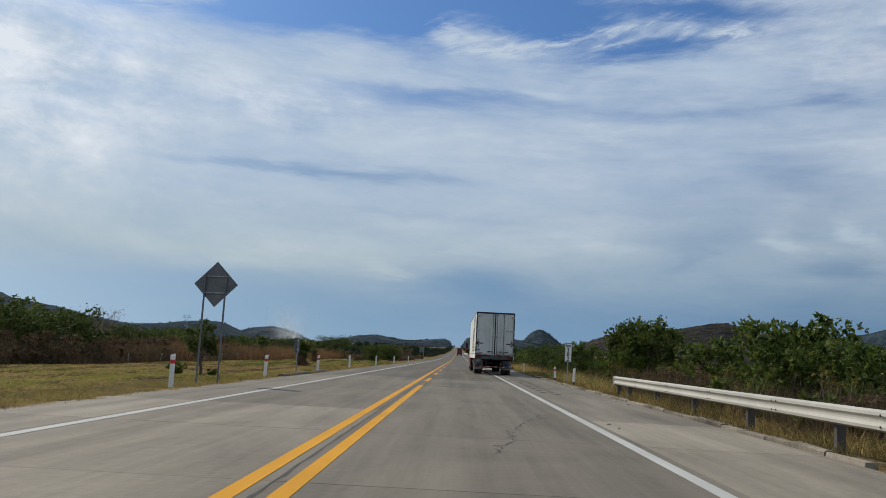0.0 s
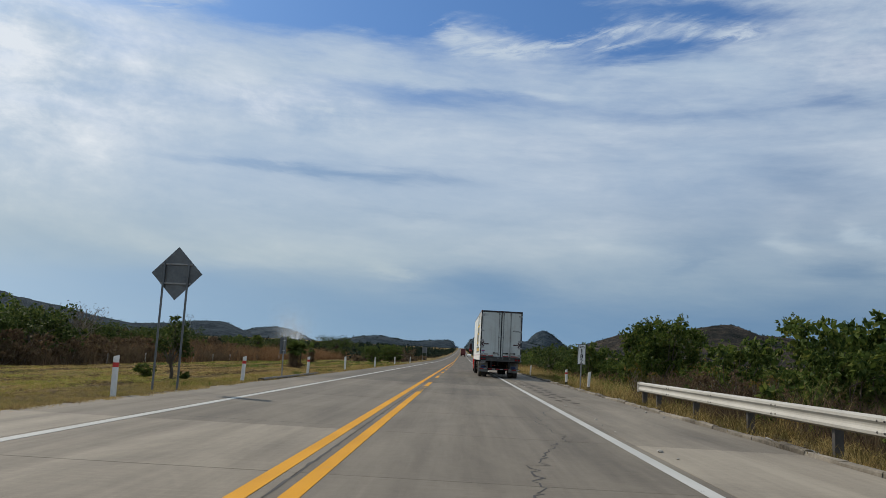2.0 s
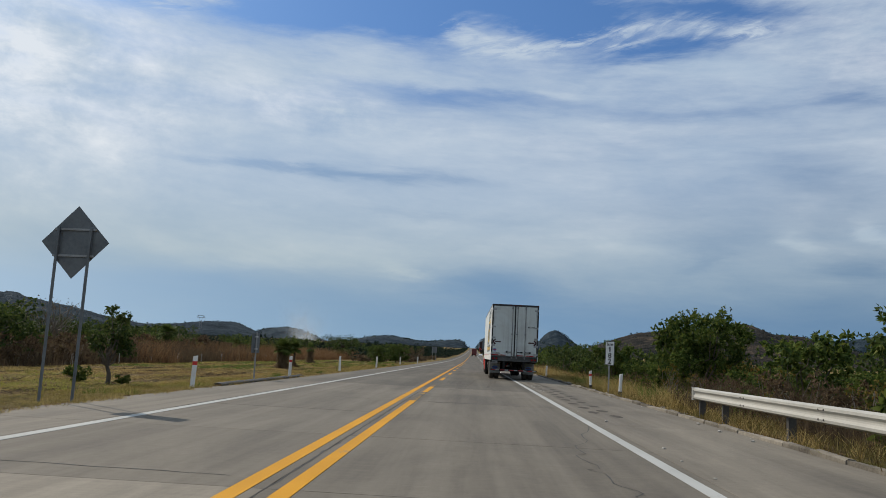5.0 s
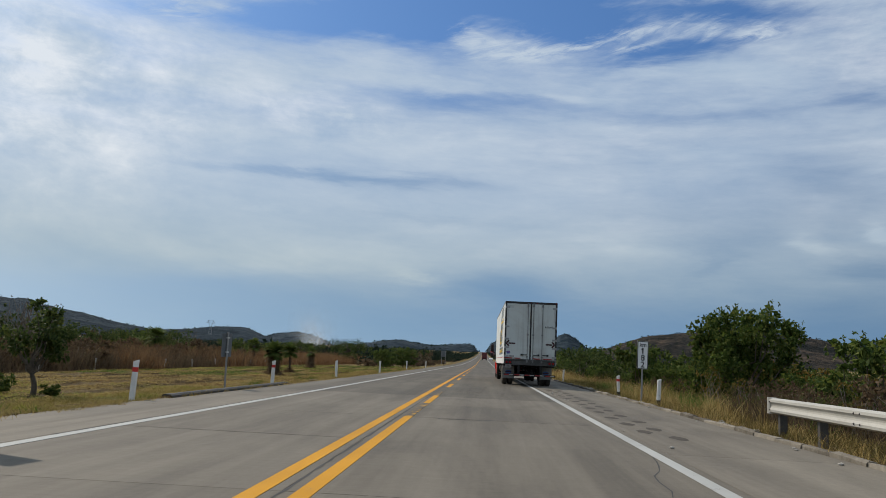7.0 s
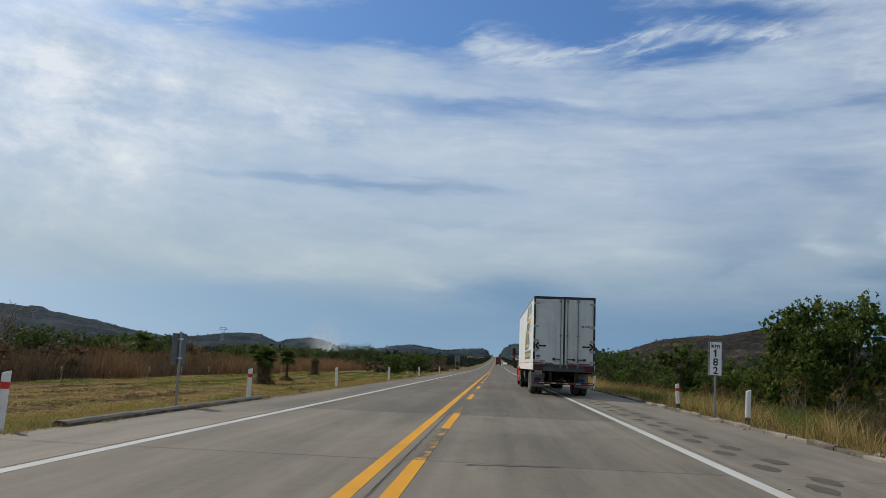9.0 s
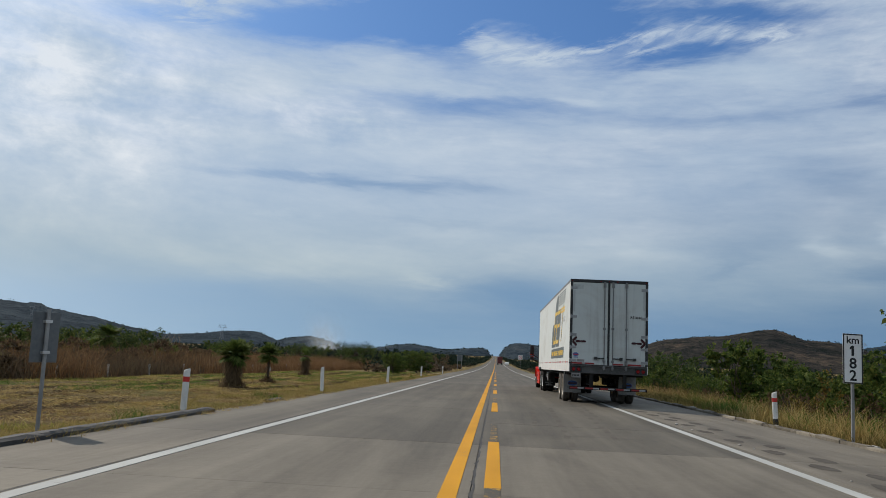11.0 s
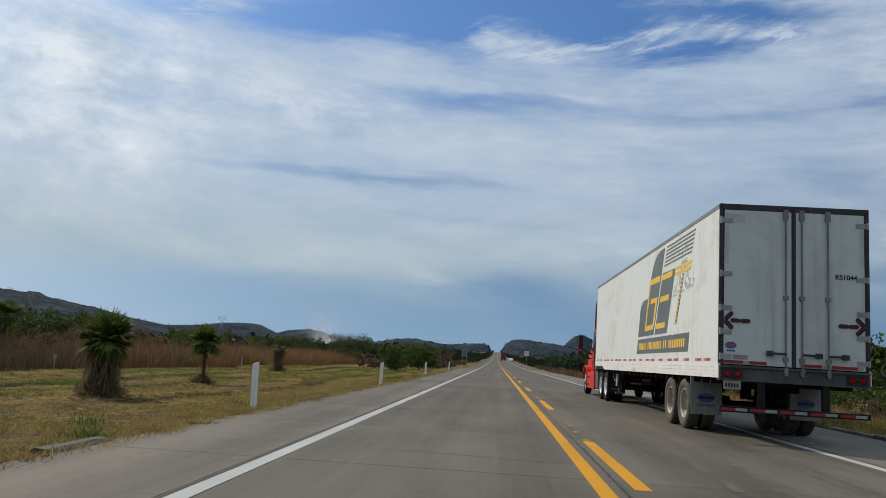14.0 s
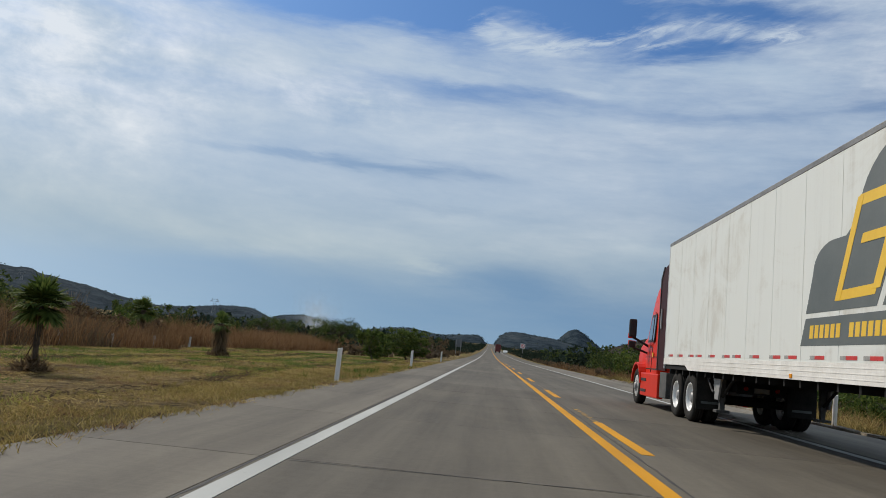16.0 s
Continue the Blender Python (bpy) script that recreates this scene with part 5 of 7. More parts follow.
# ---- along the road ----
# guard rail: W-beam sections on steel posts
RAIL_X, RAIL_END = 5.55, 36.8
rail = thing("guard_rail", "galvanised W-beam guard rail on steel posts, scuffed and slightly bent", "guard rail", pose(RAIL_X, 0, -0.07))
prof = [(0.0, 0.155), (-0.02, 0.15), (-0.075, 0.12), (-0.08, 0.075), (-0.045, 0.03), (-0.038, 0.0), (-0.045, -0.03), (-0.08, -0.075), (-0.075, -0.12), (-0.02, -0.15), (0.0, -0.155)]


def rail_section(y0, y1, dent=0.0, z=0.60):
    v, f = [], []
    n = 9
    for j in range(n):
        t = j / (n - 1)
        y = y0 + (y1 - y0) * t
        k = dent * math.exp(-((t - 0.45) / 0.16) ** 2)
        for off in (0.0, 0.006):
            for px, pz in prof:
                v.append((px + off + k * 0.5, y, z + pz * (1 + k) - k * 0.35 + (k * 0.4 if pz > 0.1 else 0)))
    m = len(prof)
    for j in range(n - 1):
        for s in range(2):
            o = (j * 2 + s) * m
            for i in range(m - 1):
                q = (o + i, o + i + 1, o + i + 1 + 2 * m, o + i + 2 * m)
                f.append(q if s == 0 else q[::-1])
        for i in (0, m - 1):
            a, b2 = j * 2 * m + i, (j * 2 + 1) * m + i
            f.append((a, b2, b2 + 2 * m, a + 2 * m))
    return poly_mesh("rail_section", v, f, M_GALV)


y = RAIL_END
k = 0
while y > 0:
    sec = new("rail_section", rail_section(y - 3.84, y, 0.16 if k == 5 else 0.0))
    sec.parent = rail
    sec.location.x = -0.004 * (k % 2)
    for yp in ((y - 0.35, y - 2.2) if k == 0 else (y - 2.2,)):
        chan = [(0.02, yp - 0.05), (0.16, yp - 0.05), (0.16, yp + 0.06), (0.15, yp + 0.06), (0.15, yp - 0.04), (0.03, yp - 0.04), (0.03, yp + 0.06), (0.02, yp + 0.06)]
        part("rail_post", prism(bmesh.new(), chan, "z", -0.5, 0.72), M_RAIL_POST, rail)
    bl = bmesh.new()
    box(bl, -0.035, 0.02, y - 2.24, y - 2.14, 0.52, 0.68, 0.006)
    part("rail_bracket", bl, M_GREY_METAL, rail)
    for dy_ in (-0.1, 0.1):
        for dz_ in (-0.08, 0.08):
            part("bolt", tube(bmesh.new(), (-0.080, y + dy_ - 0.02, 0.60 + dz_), (-0.095, y + dy_ - 0.02, 0.60 + dz_), 0.018, 0.012, 8), M_RAIL_POST, rail)
    y -= 3.81
    k += 1
en = bmesh.new()
tube(en, (0.0, RAIL_END - 0.02, 0.44), (0.0, RAIL_END - 0.02, 0.76), 0.09, seg=16)
part("rail_end", en, M_GALV, rail)


# marker posts
def marker_post(band, foot, label):
    ob = thing("marker_post", label, "post", group="roadside marker posts")
    b = bmesh.new()
    out = [(0.065 * math.cos(a) if abs(math.cos(a)) > 0.3 else 0.065 * math.cos(a), 0.05 * math.sin(a)) for a in np.linspace(0, 2 * math.pi, 15)[:-1]]
    prism(b, out, "z", -0.2, 0.86)
    for v in b.verts:
        if v.co.z > 0.5:
            v.co.z += v.co.x * 0.35
    bmesh.ops.bevel(b, geom=[e for e in b.edges if e.verts[0].co.z > 0.7 and e.verts[1].co.z > 0.7], offset=0.008, segments=1, affect="EDGES")
    part("shaft", b, M_POST_WHITE, ob)
    c = bmesh.new()
    if band:
        prism(c, [(x * 1.05, y_ * 1.06) for x, y_ in out], "z", 0.62, 0.72)
        part("red_band", c, M_RED_BAND, ob, "red reflective band")
    if foot:
        part("black_foot", prism(bmesh.new(), [(x * 1.04, y_ * 1.05) for x, y_ in out], "z", -0.1, 0.20), M_BLACK, ob, "black painted foot")
    return ob


mp_red = marker_post(True, False, "white concrete marker post with red band, in roadside grass")
mp_black = marker_post(False, True, "white concrete marker post with black foot, beside the kerb")
mp_both = marker_post(True, True, "white concrete marker post with red band and black foot")
mp_plain = marker_post(False, False, "plain white concrete marker post, in roadside grass")
for src, x, y, lean in ((mp_red, -7.85, 27.2, -1), (mp_red, -7.85, 37.2, 2), (mp_red, -7.8, 48.4, 1), (mp_plain, -7.85, 61.0, -2), (mp_plain, -7.7, 77.0, 1), (mp_plain, -7.8, 98.0, 0), (mp_plain, -7.8, 124.0, 1),
                        (mp_black, 5.4, 46.5, 2), (mp_both, 5.4, 54.0, -2), (mp_plain, 5.5, 78.0, 1), (mp_plain, 5.5, 106.0, 1)):
    copy_thing(src, pose(x, y, land_z(x, y) + 0.01, lean * 0.6, lean, random.uniform(-8, 8)))
for s in (mp_red, mp_black, mp_both, mp_plain):
    park(s)

# kilometre sign
km = thing("kilometre_sign", "white kilometre sign with black lettering on a steel post", "sign", pose(5.55, 50.0, land_z(5.55, 50.0), 0, 1.0, 0))
b = bmesh.new()
box(b, -0.03, 0.03, -0.02, 0.02, -0.4, 2.18, 0.006)
part("sign_post", b, M_GREY_METAL, km)
b = bmesh.new()
box(b, -0.20, 0.20, -0.035, -0.025, 1.18, 2.20, 0.004)
bmesh.ops.bevel(b, geom=[e for e in b.edges if abs(e.verts[0].co.y - e.verts[1].co.y) > 0.005], offset=0.03, segments=3, affect="EDGES")
panel = part("sign_panel", b, M_SIGN_WHITE, km)
b = bmesh.new()
for x0, x1, z0, z1 in ((-0.197, 0.197, 2.172, 2.197), (-0.197, 0.197, 1.183, 1.208), (-0.197, -0.172, 1.208, 2.172), (0.172, 0.197, 1.208, 2.172)):
    box(b, x0, x1, -0.0375, -0.035, z0, z1)
part("sign_border", b, M_INK, panel)
for text, z, size in (("km", 2.00, 0.21), ("1", 1.745, 0.30), ("8", 1.495, 0.30), ("2", 1.245, 0.30)):
    if text == "1":
        part("lettering", prism(bmesh.new(), [(-0.028, z), (-0.028, z + 0.150), (-0.062, z + 0.128), (-0.062, z + 0.168), (-0.018, z + 0.212), (0.022, z + 0.212), (0.022, z)], "y", -0.0385, -0.0345), M_INK, panel)
    else:
        letters(text, size, M_INK, panel, pose(0, -0.0365, z, 90, 0, 0))

# diamond warning sign seen from behind, on two posts
ds = thing("warning_sign", "diamond road sign seen from its grey back, on two posts", "sign", pose(-7.85, 30.2, land_z(-7.85, 30.2), 0, 0, -6))
b = bmesh.new()
box(b, -0.49, 0.49, 0.0, 0.012, -0.49, 0.49, 0.004)
bmesh.ops.transform(b, matrix=pose(0, 0, 2.98, 0, 45, 0), verts=b.verts[:])
back_plate = part("sign_panel", b, M_SIGN_BACK, ds)
for z in (2.72, 3.22):
    part("brace", box(bmesh.new(), -0.42, 0.42, -0.03, 0.0, z - 0.02, z + 0.02), M_GREY_METAL, back_plate)
for x in (-0.33, 0.33):
    b = bmesh.new()
    box(b, x - 0.025, x + 0.025, -0.06, -0.03, -0.4, 3.26, 0.004)
    part("sign_post", b, M_SIGN_BACK, ds)

# small sign on one pole, seen from behind
ss = thing("small_sign", "narrow grey-backed road sign on one steel pole", "sign", pose(-8.0, 43.8, land_z(-8.0, 43.8), 0, -1, 62))
b = bmesh.new()
tube(b, (0, 0, -0.4), (0, 0, 1.72), 0.028, seg=10)
part("sign_post", b, M_GREY_METAL, ss)
b = bmesh.new()
box(b, -0.20, 0.20, 0.03, 0.04, 0.98, 1.68, 0.003)
part("sign_panel", b, M_SIGN_BACK, ss)
for z in (1.12, 1.55):
    part("clamp", box(bmesh.new(), -0.05, 0.05, -0.035, 0.03, z - 0.02, z + 0.02), M_ALU, ss)

# board on two posts far ahead, seen from behind
bs = thing("road_sign", "grey-backed board sign on two posts beside the far road", "sign", pose(-9.6, 205.0, land_z(-9.6, 205.0), 0, 0, 4))
part("sign_panel", box(bmesh.new(), -0.62, 0.62, 0.0, 0.02, 1.75, 3.15, 0.006), M_SIGN_BACK, bs)
for x in (-0.42, 0.42):
    part("sign_post", box(bmesh.new(), x - 0.04, x + 0.04, -0.06, 0.0, -0.4, 3.05), M_GREY_METAL, bs)

# white square sign with a red ring and bar far ahead
ps = thing("road_sign", "white square sign with red ring and bar on a post", "sign", pose(6.4, 300.0, land_z(6.4, 300.0), 0, 0, -2))
part("sign_post", box(bmesh.new(), -0.05, 0.05, 0.0, 0.06, -0.4, 4.4), M_GREY_METAL, ps)
sq = part("sign_panel", box(bmesh.new(), -0.72, 0.72, -0.03, 0.0, 3.0, 4.44, 0.01), M_SIGN_WHITE, ps)
b = bmesh.new()
for i in range(20):
    a0, a1 = 2 * math.pi * i / 20, 2 * math.pi * (i + 1) / 20
    tube(b, (0.52 * math.cos(a0), -0.035, 3.72 + 0.52 * math.sin(a0)), (0.52 * math.cos(a1), -0.035, 3.72 + 0.52 * math.sin(a1)), 0.07, seg=6)
tube(b, (-0.36, -0.035, 4.08), (0.36, -0.035, 3.36), 0.07, seg=6)
part("prohibition_ring", b, M_RED_BAND, sq)

# fence posts along the field's far edge
fp = thing("fence_post", "short pale concrete fence post in tall brown grass", "fence post", group="field fence posts")
b = bmesh.new()
box(b, -0.05, 0.05, -0.05, 0.05, -0.3, 0.66, 0.012)
part("shaft", b, M_FENCE, fp)
for i in range(16):
    x, y = -21.9 - 0.02 * i + random.uniform(-0.1, 0.1), 58 + i * 5.1 + random.uniform(-0.3, 0.3)
    copy_thing(fp, pose(x, y, land_z(x, y), random.uniform(-3, 3), random.uniform(-3, 3), random.uniform(0, 90)))
park(fp)

# a bright lorry far ahead in the lane
far = thing("far_lorry", "dark red box lorry far ahead on the road", "truck", pose(0.2, 420.0, rise(420)))
part("body", box(bmesh.new(), -1.25, 1.25, 0, 9, 1.0, 3.9, 0.05), two_scale((0.10, 0.02, 0.018), (0.16, 0.035, 0.03), 1, 9, 0.5)("dark_red_tarpaulin"), far)
for x in (-0.95, 0.95):
    b = bmesh.new()
    tube(b, (x - 0.28, 1.5, 0.5), (x + 0.28, 1.5, 0.5), 0.5, seg=18)
    part("wheel", b, M_RUBBER, far)
    part("tail_lamp", box(bmesh.new(), x - 0.15, x + 0.15, -0.02, 0.02, 0.9, 1.05), M_LENS, far)
part("chassis", box(bmesh.new(), -1.1, 1.1, 0.1, 8.8, 0.7, 1.0), M_CHASSIS, far)
part("cab", box(bmesh.new(), -1.2, 1.2, 9.3, 11, 0.6, 3.2, 0.08), M_CAB, far)
car = thing("far_car", "white car standing far ahead beside the road", "car", pose(3.3, 400, rise(400)))
b = prism(bmesh.new(), [(0, 0.35), (0, 0.95), (0.9, 1.0), (1.5, 1.5), (3.0, 1.5), (3.8, 1.02), (4.3, 0.9), (4.4, 0.35)], "x", -0.9, 0.9)
part("body", b, M_POST_WHITE, car)
for x in (-0.75, 0.75):
    for yy_ in (0.9, 3.5):
        b = bmesh.new()
        tube(b, (x - 0.1, yy_, 0.32), (x + 0.1, yy_, 0.32), 0.32, seg=14)
        part("wheel", b, M_RUBBER, car)


# lattice pylons on the skyline
def pylon(az, dist, z0, h):
    ob = thing("pylon", "steel lattice power pylon on the hills", "pylon", pose(dist * math.sin(radians(az)), dist * math.cos(radians(az)), z0, 0, 0, -az), group="power pylons")
    b = bmesh.new()
    w0, w1 = h * 0.12, h * 0.035
    for sx in (-1, 1):
        for sy in (-1, 1):
            tube(b, (sx * w0, sy * w0, 0), (sx * w1, sy * w1, h * 0.7), 0.35, 0.25, 4)
            for i in range(6):
                a, c = i / 6, (i + 1) / 6
                ra, rc = w0 + (w1 - w0) * a, w0 + (w1 - w0) * c
                tube(b, (sx * ra, sy * ra, h * 0.7 * a), (-sx * rc, sy * rc, h * 0.7 * c), 0.15, 0.15, 3)
        tube(b, (sx * w1, 0, h * 0.7), (sx * h * 0.13, 0, h * 0.95), 0.3, 0.2, 4)
        tube(b, (sx * h * 0.13, 0, h * 0.95), (sx * h * 0.20, 0, h * 0.82), 0.25, 0.2, 4)
        tube(b, (sx * h * 0.13, 0, h * 0.95), (sx * h * 0.12, 0, h), 0.2, 0.1, 4)
    tube(b, (-h * 0.2, 0, h * 0.85), (h * 0.2, 0, h * 0.85), 0.3, 0.3, 4)
    tube(b, (-h * 0.14, 0, h * 0.95), (h * 0.14, 0, h * 0.95), 0.3, 0.3, 4)
    part("lattice", b, M_GREY_METAL, ob)


pylon(-19.2, 1500, 16, 36)
pylon(23.5, 1500, 32, 34)
pylon(-31.0, 1600, 38, 30)


# smoke from a field fire far off: three thin billowing veils
def smoke_mat(g, sh, xyz):
    gen = g.node("ShaderNodeTexCoord").outputs["Generated"]
    u, _, v = g.node("ShaderNodeSeparateXYZ", ins={0: gen}).outputs
    n = g.noise(stretched(g, xyz, 1, 1, 0.6), 0.075, 7, 0.66, 0.8)
    mid = g.math("ADD", g.math("SUBTRACT", 0.56, g.math("MULTIPLY", v, 0.16)), g.math("MULTIPLY", g.math("SUBTRACT", n, 0.5), 0.30))
    wide = g.math("ADD", 0.17, g.math("MULTIPLY", v, 0.22))
    off = g.math("DIVIDE", g.math("SUBTRACT", u, mid), wide)
    column = g.math("POWER", 0.3679, g.math("MULTIPLY", off, off))
    fade = g.math("POWER", g.math("SUBTRACT", 1.0, v, clamp=True), 2.2)
    a = g.math("MULTIPLY", g.math("MULTIPLY", column, fade), g.smooth(n, 0.25, 0.70))
    d = g.node("ShaderNodeBsdfDiffuse", ins={"Color": (0.74, 0.80, 0.86, 1)})
    d2 = g.node("ShaderNodeBsdfTranslucent", ins={"Color": (0.74, 0.80, 0.86, 1)})
    both = g.node("ShaderNodeMixShader", ins={0: 0.5, 1: d.outputs[0], 2: d2.outputs[0]})
    t = g.node("ShaderNodeBsdfTransparent")
    mx = g.node("ShaderNodeMixShader", ins={0: g.math("MULTIPLY", a, 0.85), 1: t.outputs[0], 2: both.outputs[0]})
    out = [q for q in g.t.nodes if q.type == "OUTPUT_MATERIAL"][0]
    g.put(out.inputs[0], mx.outputs[0])


M_SMOKE = material("thin_smoke", smoke_mat, 1.0)
sv, sf = [], []
for k in range(3):
    o = len(sv)
    for j in range(13):
        for i in range(17):
            sv.append(((i / 16 - 0.5) * 78, k * 9 + 5 * math.sin(i * 0.9 + k * 2 + j * 0.4), j / 12 * 82))
    for j in range(12):
        for i in range(16):
            q = o + j * 17 + i
            sf.append((q, q + 1, q + 18, q + 17))
so = new("smoke", poly_mesh("smoke", sv, sf, M_SMOKE, True))
so.matrix_basis = pose(1250 * math.sin(radians(-12.2)), 1250 * math.cos(radians(-12.2)), 1, 0, 0, 12.2)
tagged(so, "thin white smoke rising from a distant field fire", "smoke", kind="stuff")

# ---- trees, shrubs and grass ----
mango_a = make_tree("mango_tree", "leafy dark green mango tree with hanging leaves", "tree", 11, 4.6, 5.0, 1.1, 84, 8400, 0.175, M_LEAF, M_BARK, 0.7, 0.18)
mango_b = make_tree("mango_tree", "leafy green mango tree with uneven crown", "tree", 12, 4.2, 4.6, 0.9, 64, 6600, 0.175, M_LEAF, M_BARK, 0.7, 0.15)
rust = make_tree("shrub", "green shrub with yellow and rust-coloured leaves", "shrub", 13, 3.0, 4.0, 0.4, 46, 5200, 0.11, M_LEAF_RUST, M_BARK, 0.4, 0.10)
dark = make_tree("broadleaf_tree", "dark green broadleaf tree at the field's edge", "tree", 14, 5.0, 6.2, 1.0, 70, 3600, 0.265, M_LEAF_DARK, M_BARK, 0.5, 0.15)
round_tree = make_tree("broadleaf_tree", "round-crowned dense green tree behind the kilometre sign", "tree", 15, 5.6, 5.8, 1.0, 120, 20000, 0.155, M_LEAF, M_BARK, 0.5, 0.18)
scrub = make_tree("scrub_bush", "dry brown twiggy scrub bush", "bush", 16, 2.0, 3.2, 0.0, 40, 2500, 0.14, M_SCRUB, M_DRYWOOD, -0.3, 0.05, 1.0)
low_bush = make_tree("bush", "low green bush in dry grass", "bush", 17, 1.5, 2.6, 0.0, 34, 2200, 0.16, M_LEAF, M_BARK, 0.2, 0.05)
slim = make_tree("young_tree", "slender young tree with sparse crown in the field", "tree", 18, 4.0, 2.3, 0.9, 15, 2400, 0.20, M_LEAF_DARK, M_BARK, 0.6, 0.35, 1.0)
bare = make_tree("bare_tree", "leafless pale twiggy tree", "tree", 19, 4.6, 4.0, 1.0, 60, 700, 0.10, M_SCRUB, M_DRYWOOD, 0.0, 0.5, 1.0)
weed = make_tree("tall_weed", "tall thin dry weed with a few pale leaves", "weed", 20, 2.6, 1.5, 0.2, 22, 380, 0.14, M_LEAF_RUST, M_DRYWOOD, 0.8, 0.3, 1.0)

far_tree = make_tree("mango_tree", "dark green orchard mango tree in a row", "tree", 21, 4.4, 5.0, 0.9, 44, 1200, 0.345, M_LEAF, M_BARK, 0.6, 0.15)
mid_tree = make_tree("broadleaf_tree", "dark green roadside tree far down the road", "tree", 23, 4.6, 4.8, 0.8, 40, 1500, 0.315, M_LEAF_DARK, M_BARK, 0.5, 0.12)
far_scrub = make_tree("scrub_bush", "dry brown scrub bush beyond the field", "bush", 22, 2.0, 3.2, 0.0, 28, 1300, 0.215, M_SCRUB, M_DRYWOOD, -0.3, 0.05)
umbrella = make_tree("broadleaf_tree", "wide flat-topped tree rising above the far scrub", "tree", 24, 4.6, 7.6, 2.0, 60, 5200, 0.20, M_LEAF_DARK, M_BARK, 0.2, 0.68, 1.0)

rt = random.Random(5)


def row(kinds, y0, y1, step, x, dx, s0, s1):
    y = y0
    while y < y1:
        s = rt.uniform(s0, s1)
        stand(rt.choice(kinds), x + rt.uniform(-dx, dx), y + rt.uniform(-0.3, 0.3) * step, rt.uniform(0, 360), s, s * rt.uniform(0.9, 1.1), 0.05)
        y += step * rt.uniform(0.8, 1.2)


# east side: hedge of mango trees behind scrub, then low bushes and an orchard
row([mango_a, mango_b, mango_b, rust], 29, 50, 2.8, 11.8, 0.9, 0.50, 0.78)
row([dark, dark, far_tree], 38, 58, 4.4, 18.0, 1.6, 0.60, 0.85)
stand(mango_a, 11.6, 35.0, 70, 0.86)
row([scrub, scrub, scrub, low_bush], 24, 46, 1.9, 9.0, 0.7, 0.55, 0.82)
row([scrub, low_bush, scrub, low_bush], 48, 76, 1.9, 10.4, 1.2, 0.42, 0.72)
row([low_bush, rust, scrub, low_bush], 50, 84, 2.6, 14.5, 1.6, 0.5, 0.9)
row([far_tree, far_tree, low_bush], 52, 80, 4.2, 20.0, 1.8, 0.42, 0.62)
stand(round_tree, 10.7, 54.5, 40, 0.76, 0.84)
stand(rust, 13.4, 56.5, 140, 0.9)
stand(rust, 14.2, 59.0, 20, 1.0)
stand(mango_a, 15.8, 68.0, 200, 0.62)
stand(mango_b, 13.0, 74.0, 20, 0.72)
stand(mango_b, 9.7, 70.6, 20, 0.72, 0.78)
row([mango_b, rust, mango_a, low_bush], 56, 69, 2.3, 10.6, 0.5, 0.46, 0.60)
row([far_tree, far_scrub, far_scrub, far_tree], 84, 104, 3.2, 12.5, 2.0, 0.42, 0.6)
row([far_tree, mid_tree, mid_tree], 100, 170, 3.4, 13.0, 2.4, 0.62, 0.95)
row([far_tree], 84, 140, 4.2, 21.0, 2.5, 0.42, 0.58)
row([far_tree], 74, 150, 4.2, 29.0, 2.5, 0.42, 0.58)
row([far_tree], 80, 170, 5.0, 38.0, 3.0, 0.45, 0.6)
row([mid_tree], 112, 300, 7.5, 17.0, 4.0, 0.55, 1.15)
row([mid_tree], 150, 330, 9.0, -24.0, 4.0, 0.40, 0.75)
row([weed], 22, 60, 7.0, 9.0, 0.8, 0.6, 0.9)
# west side: trees at the field's edge, then low scrub
row([dark], 44, 58, 2.8, -25.5, 1.4, 0.55, 0.80)
row([dark, far_tree], 48, 66, 4.0, -30.5, 2.0, 0.75, 0.95)
row([dark], 62, 96, 3.4, -31.0, 1.8, 0.50, 0.68)
row([far_scrub], 38, 66, 1.8, -23.4, 1.0, 0.55, 0.95)
row([far_scrub], 66, 110, 2.6, -25.8, 0.8, 0.6, 0.9)
row([far_scrub, far_scrub, low_bush], 56, 110, 3.6, -26.5, 1.5, 0.75, 1.1)
row([far_tree, mid_tree], 64, 120, 9.0, -29.5, 2.0, 0.5, 0.7)
row([far_scrub, far_scrub, far_tree], 72, 170, 4.5, -38.0, 3.0, 0.45, 0.8)
row([far_tree, far_scrub], 85, 190, 7.0, -50.0, 6.0, 0.4, 0.6)
stand(bare, -29.5, 69.0, 0, 0.95)
stand(bare, -38.0, 118.0, 120, 0.8)
stand(slim, -10.8, 38.5, 30, 0.56)
stand(low_bush, -11.9, 38.9, 0, 0.30)
stand(low_bush, -10.2, 38.2, 90, 0.18)
row([far_scrub], 68, 118, 2.8, -32.5, 2.0, 0.8, 1.15)
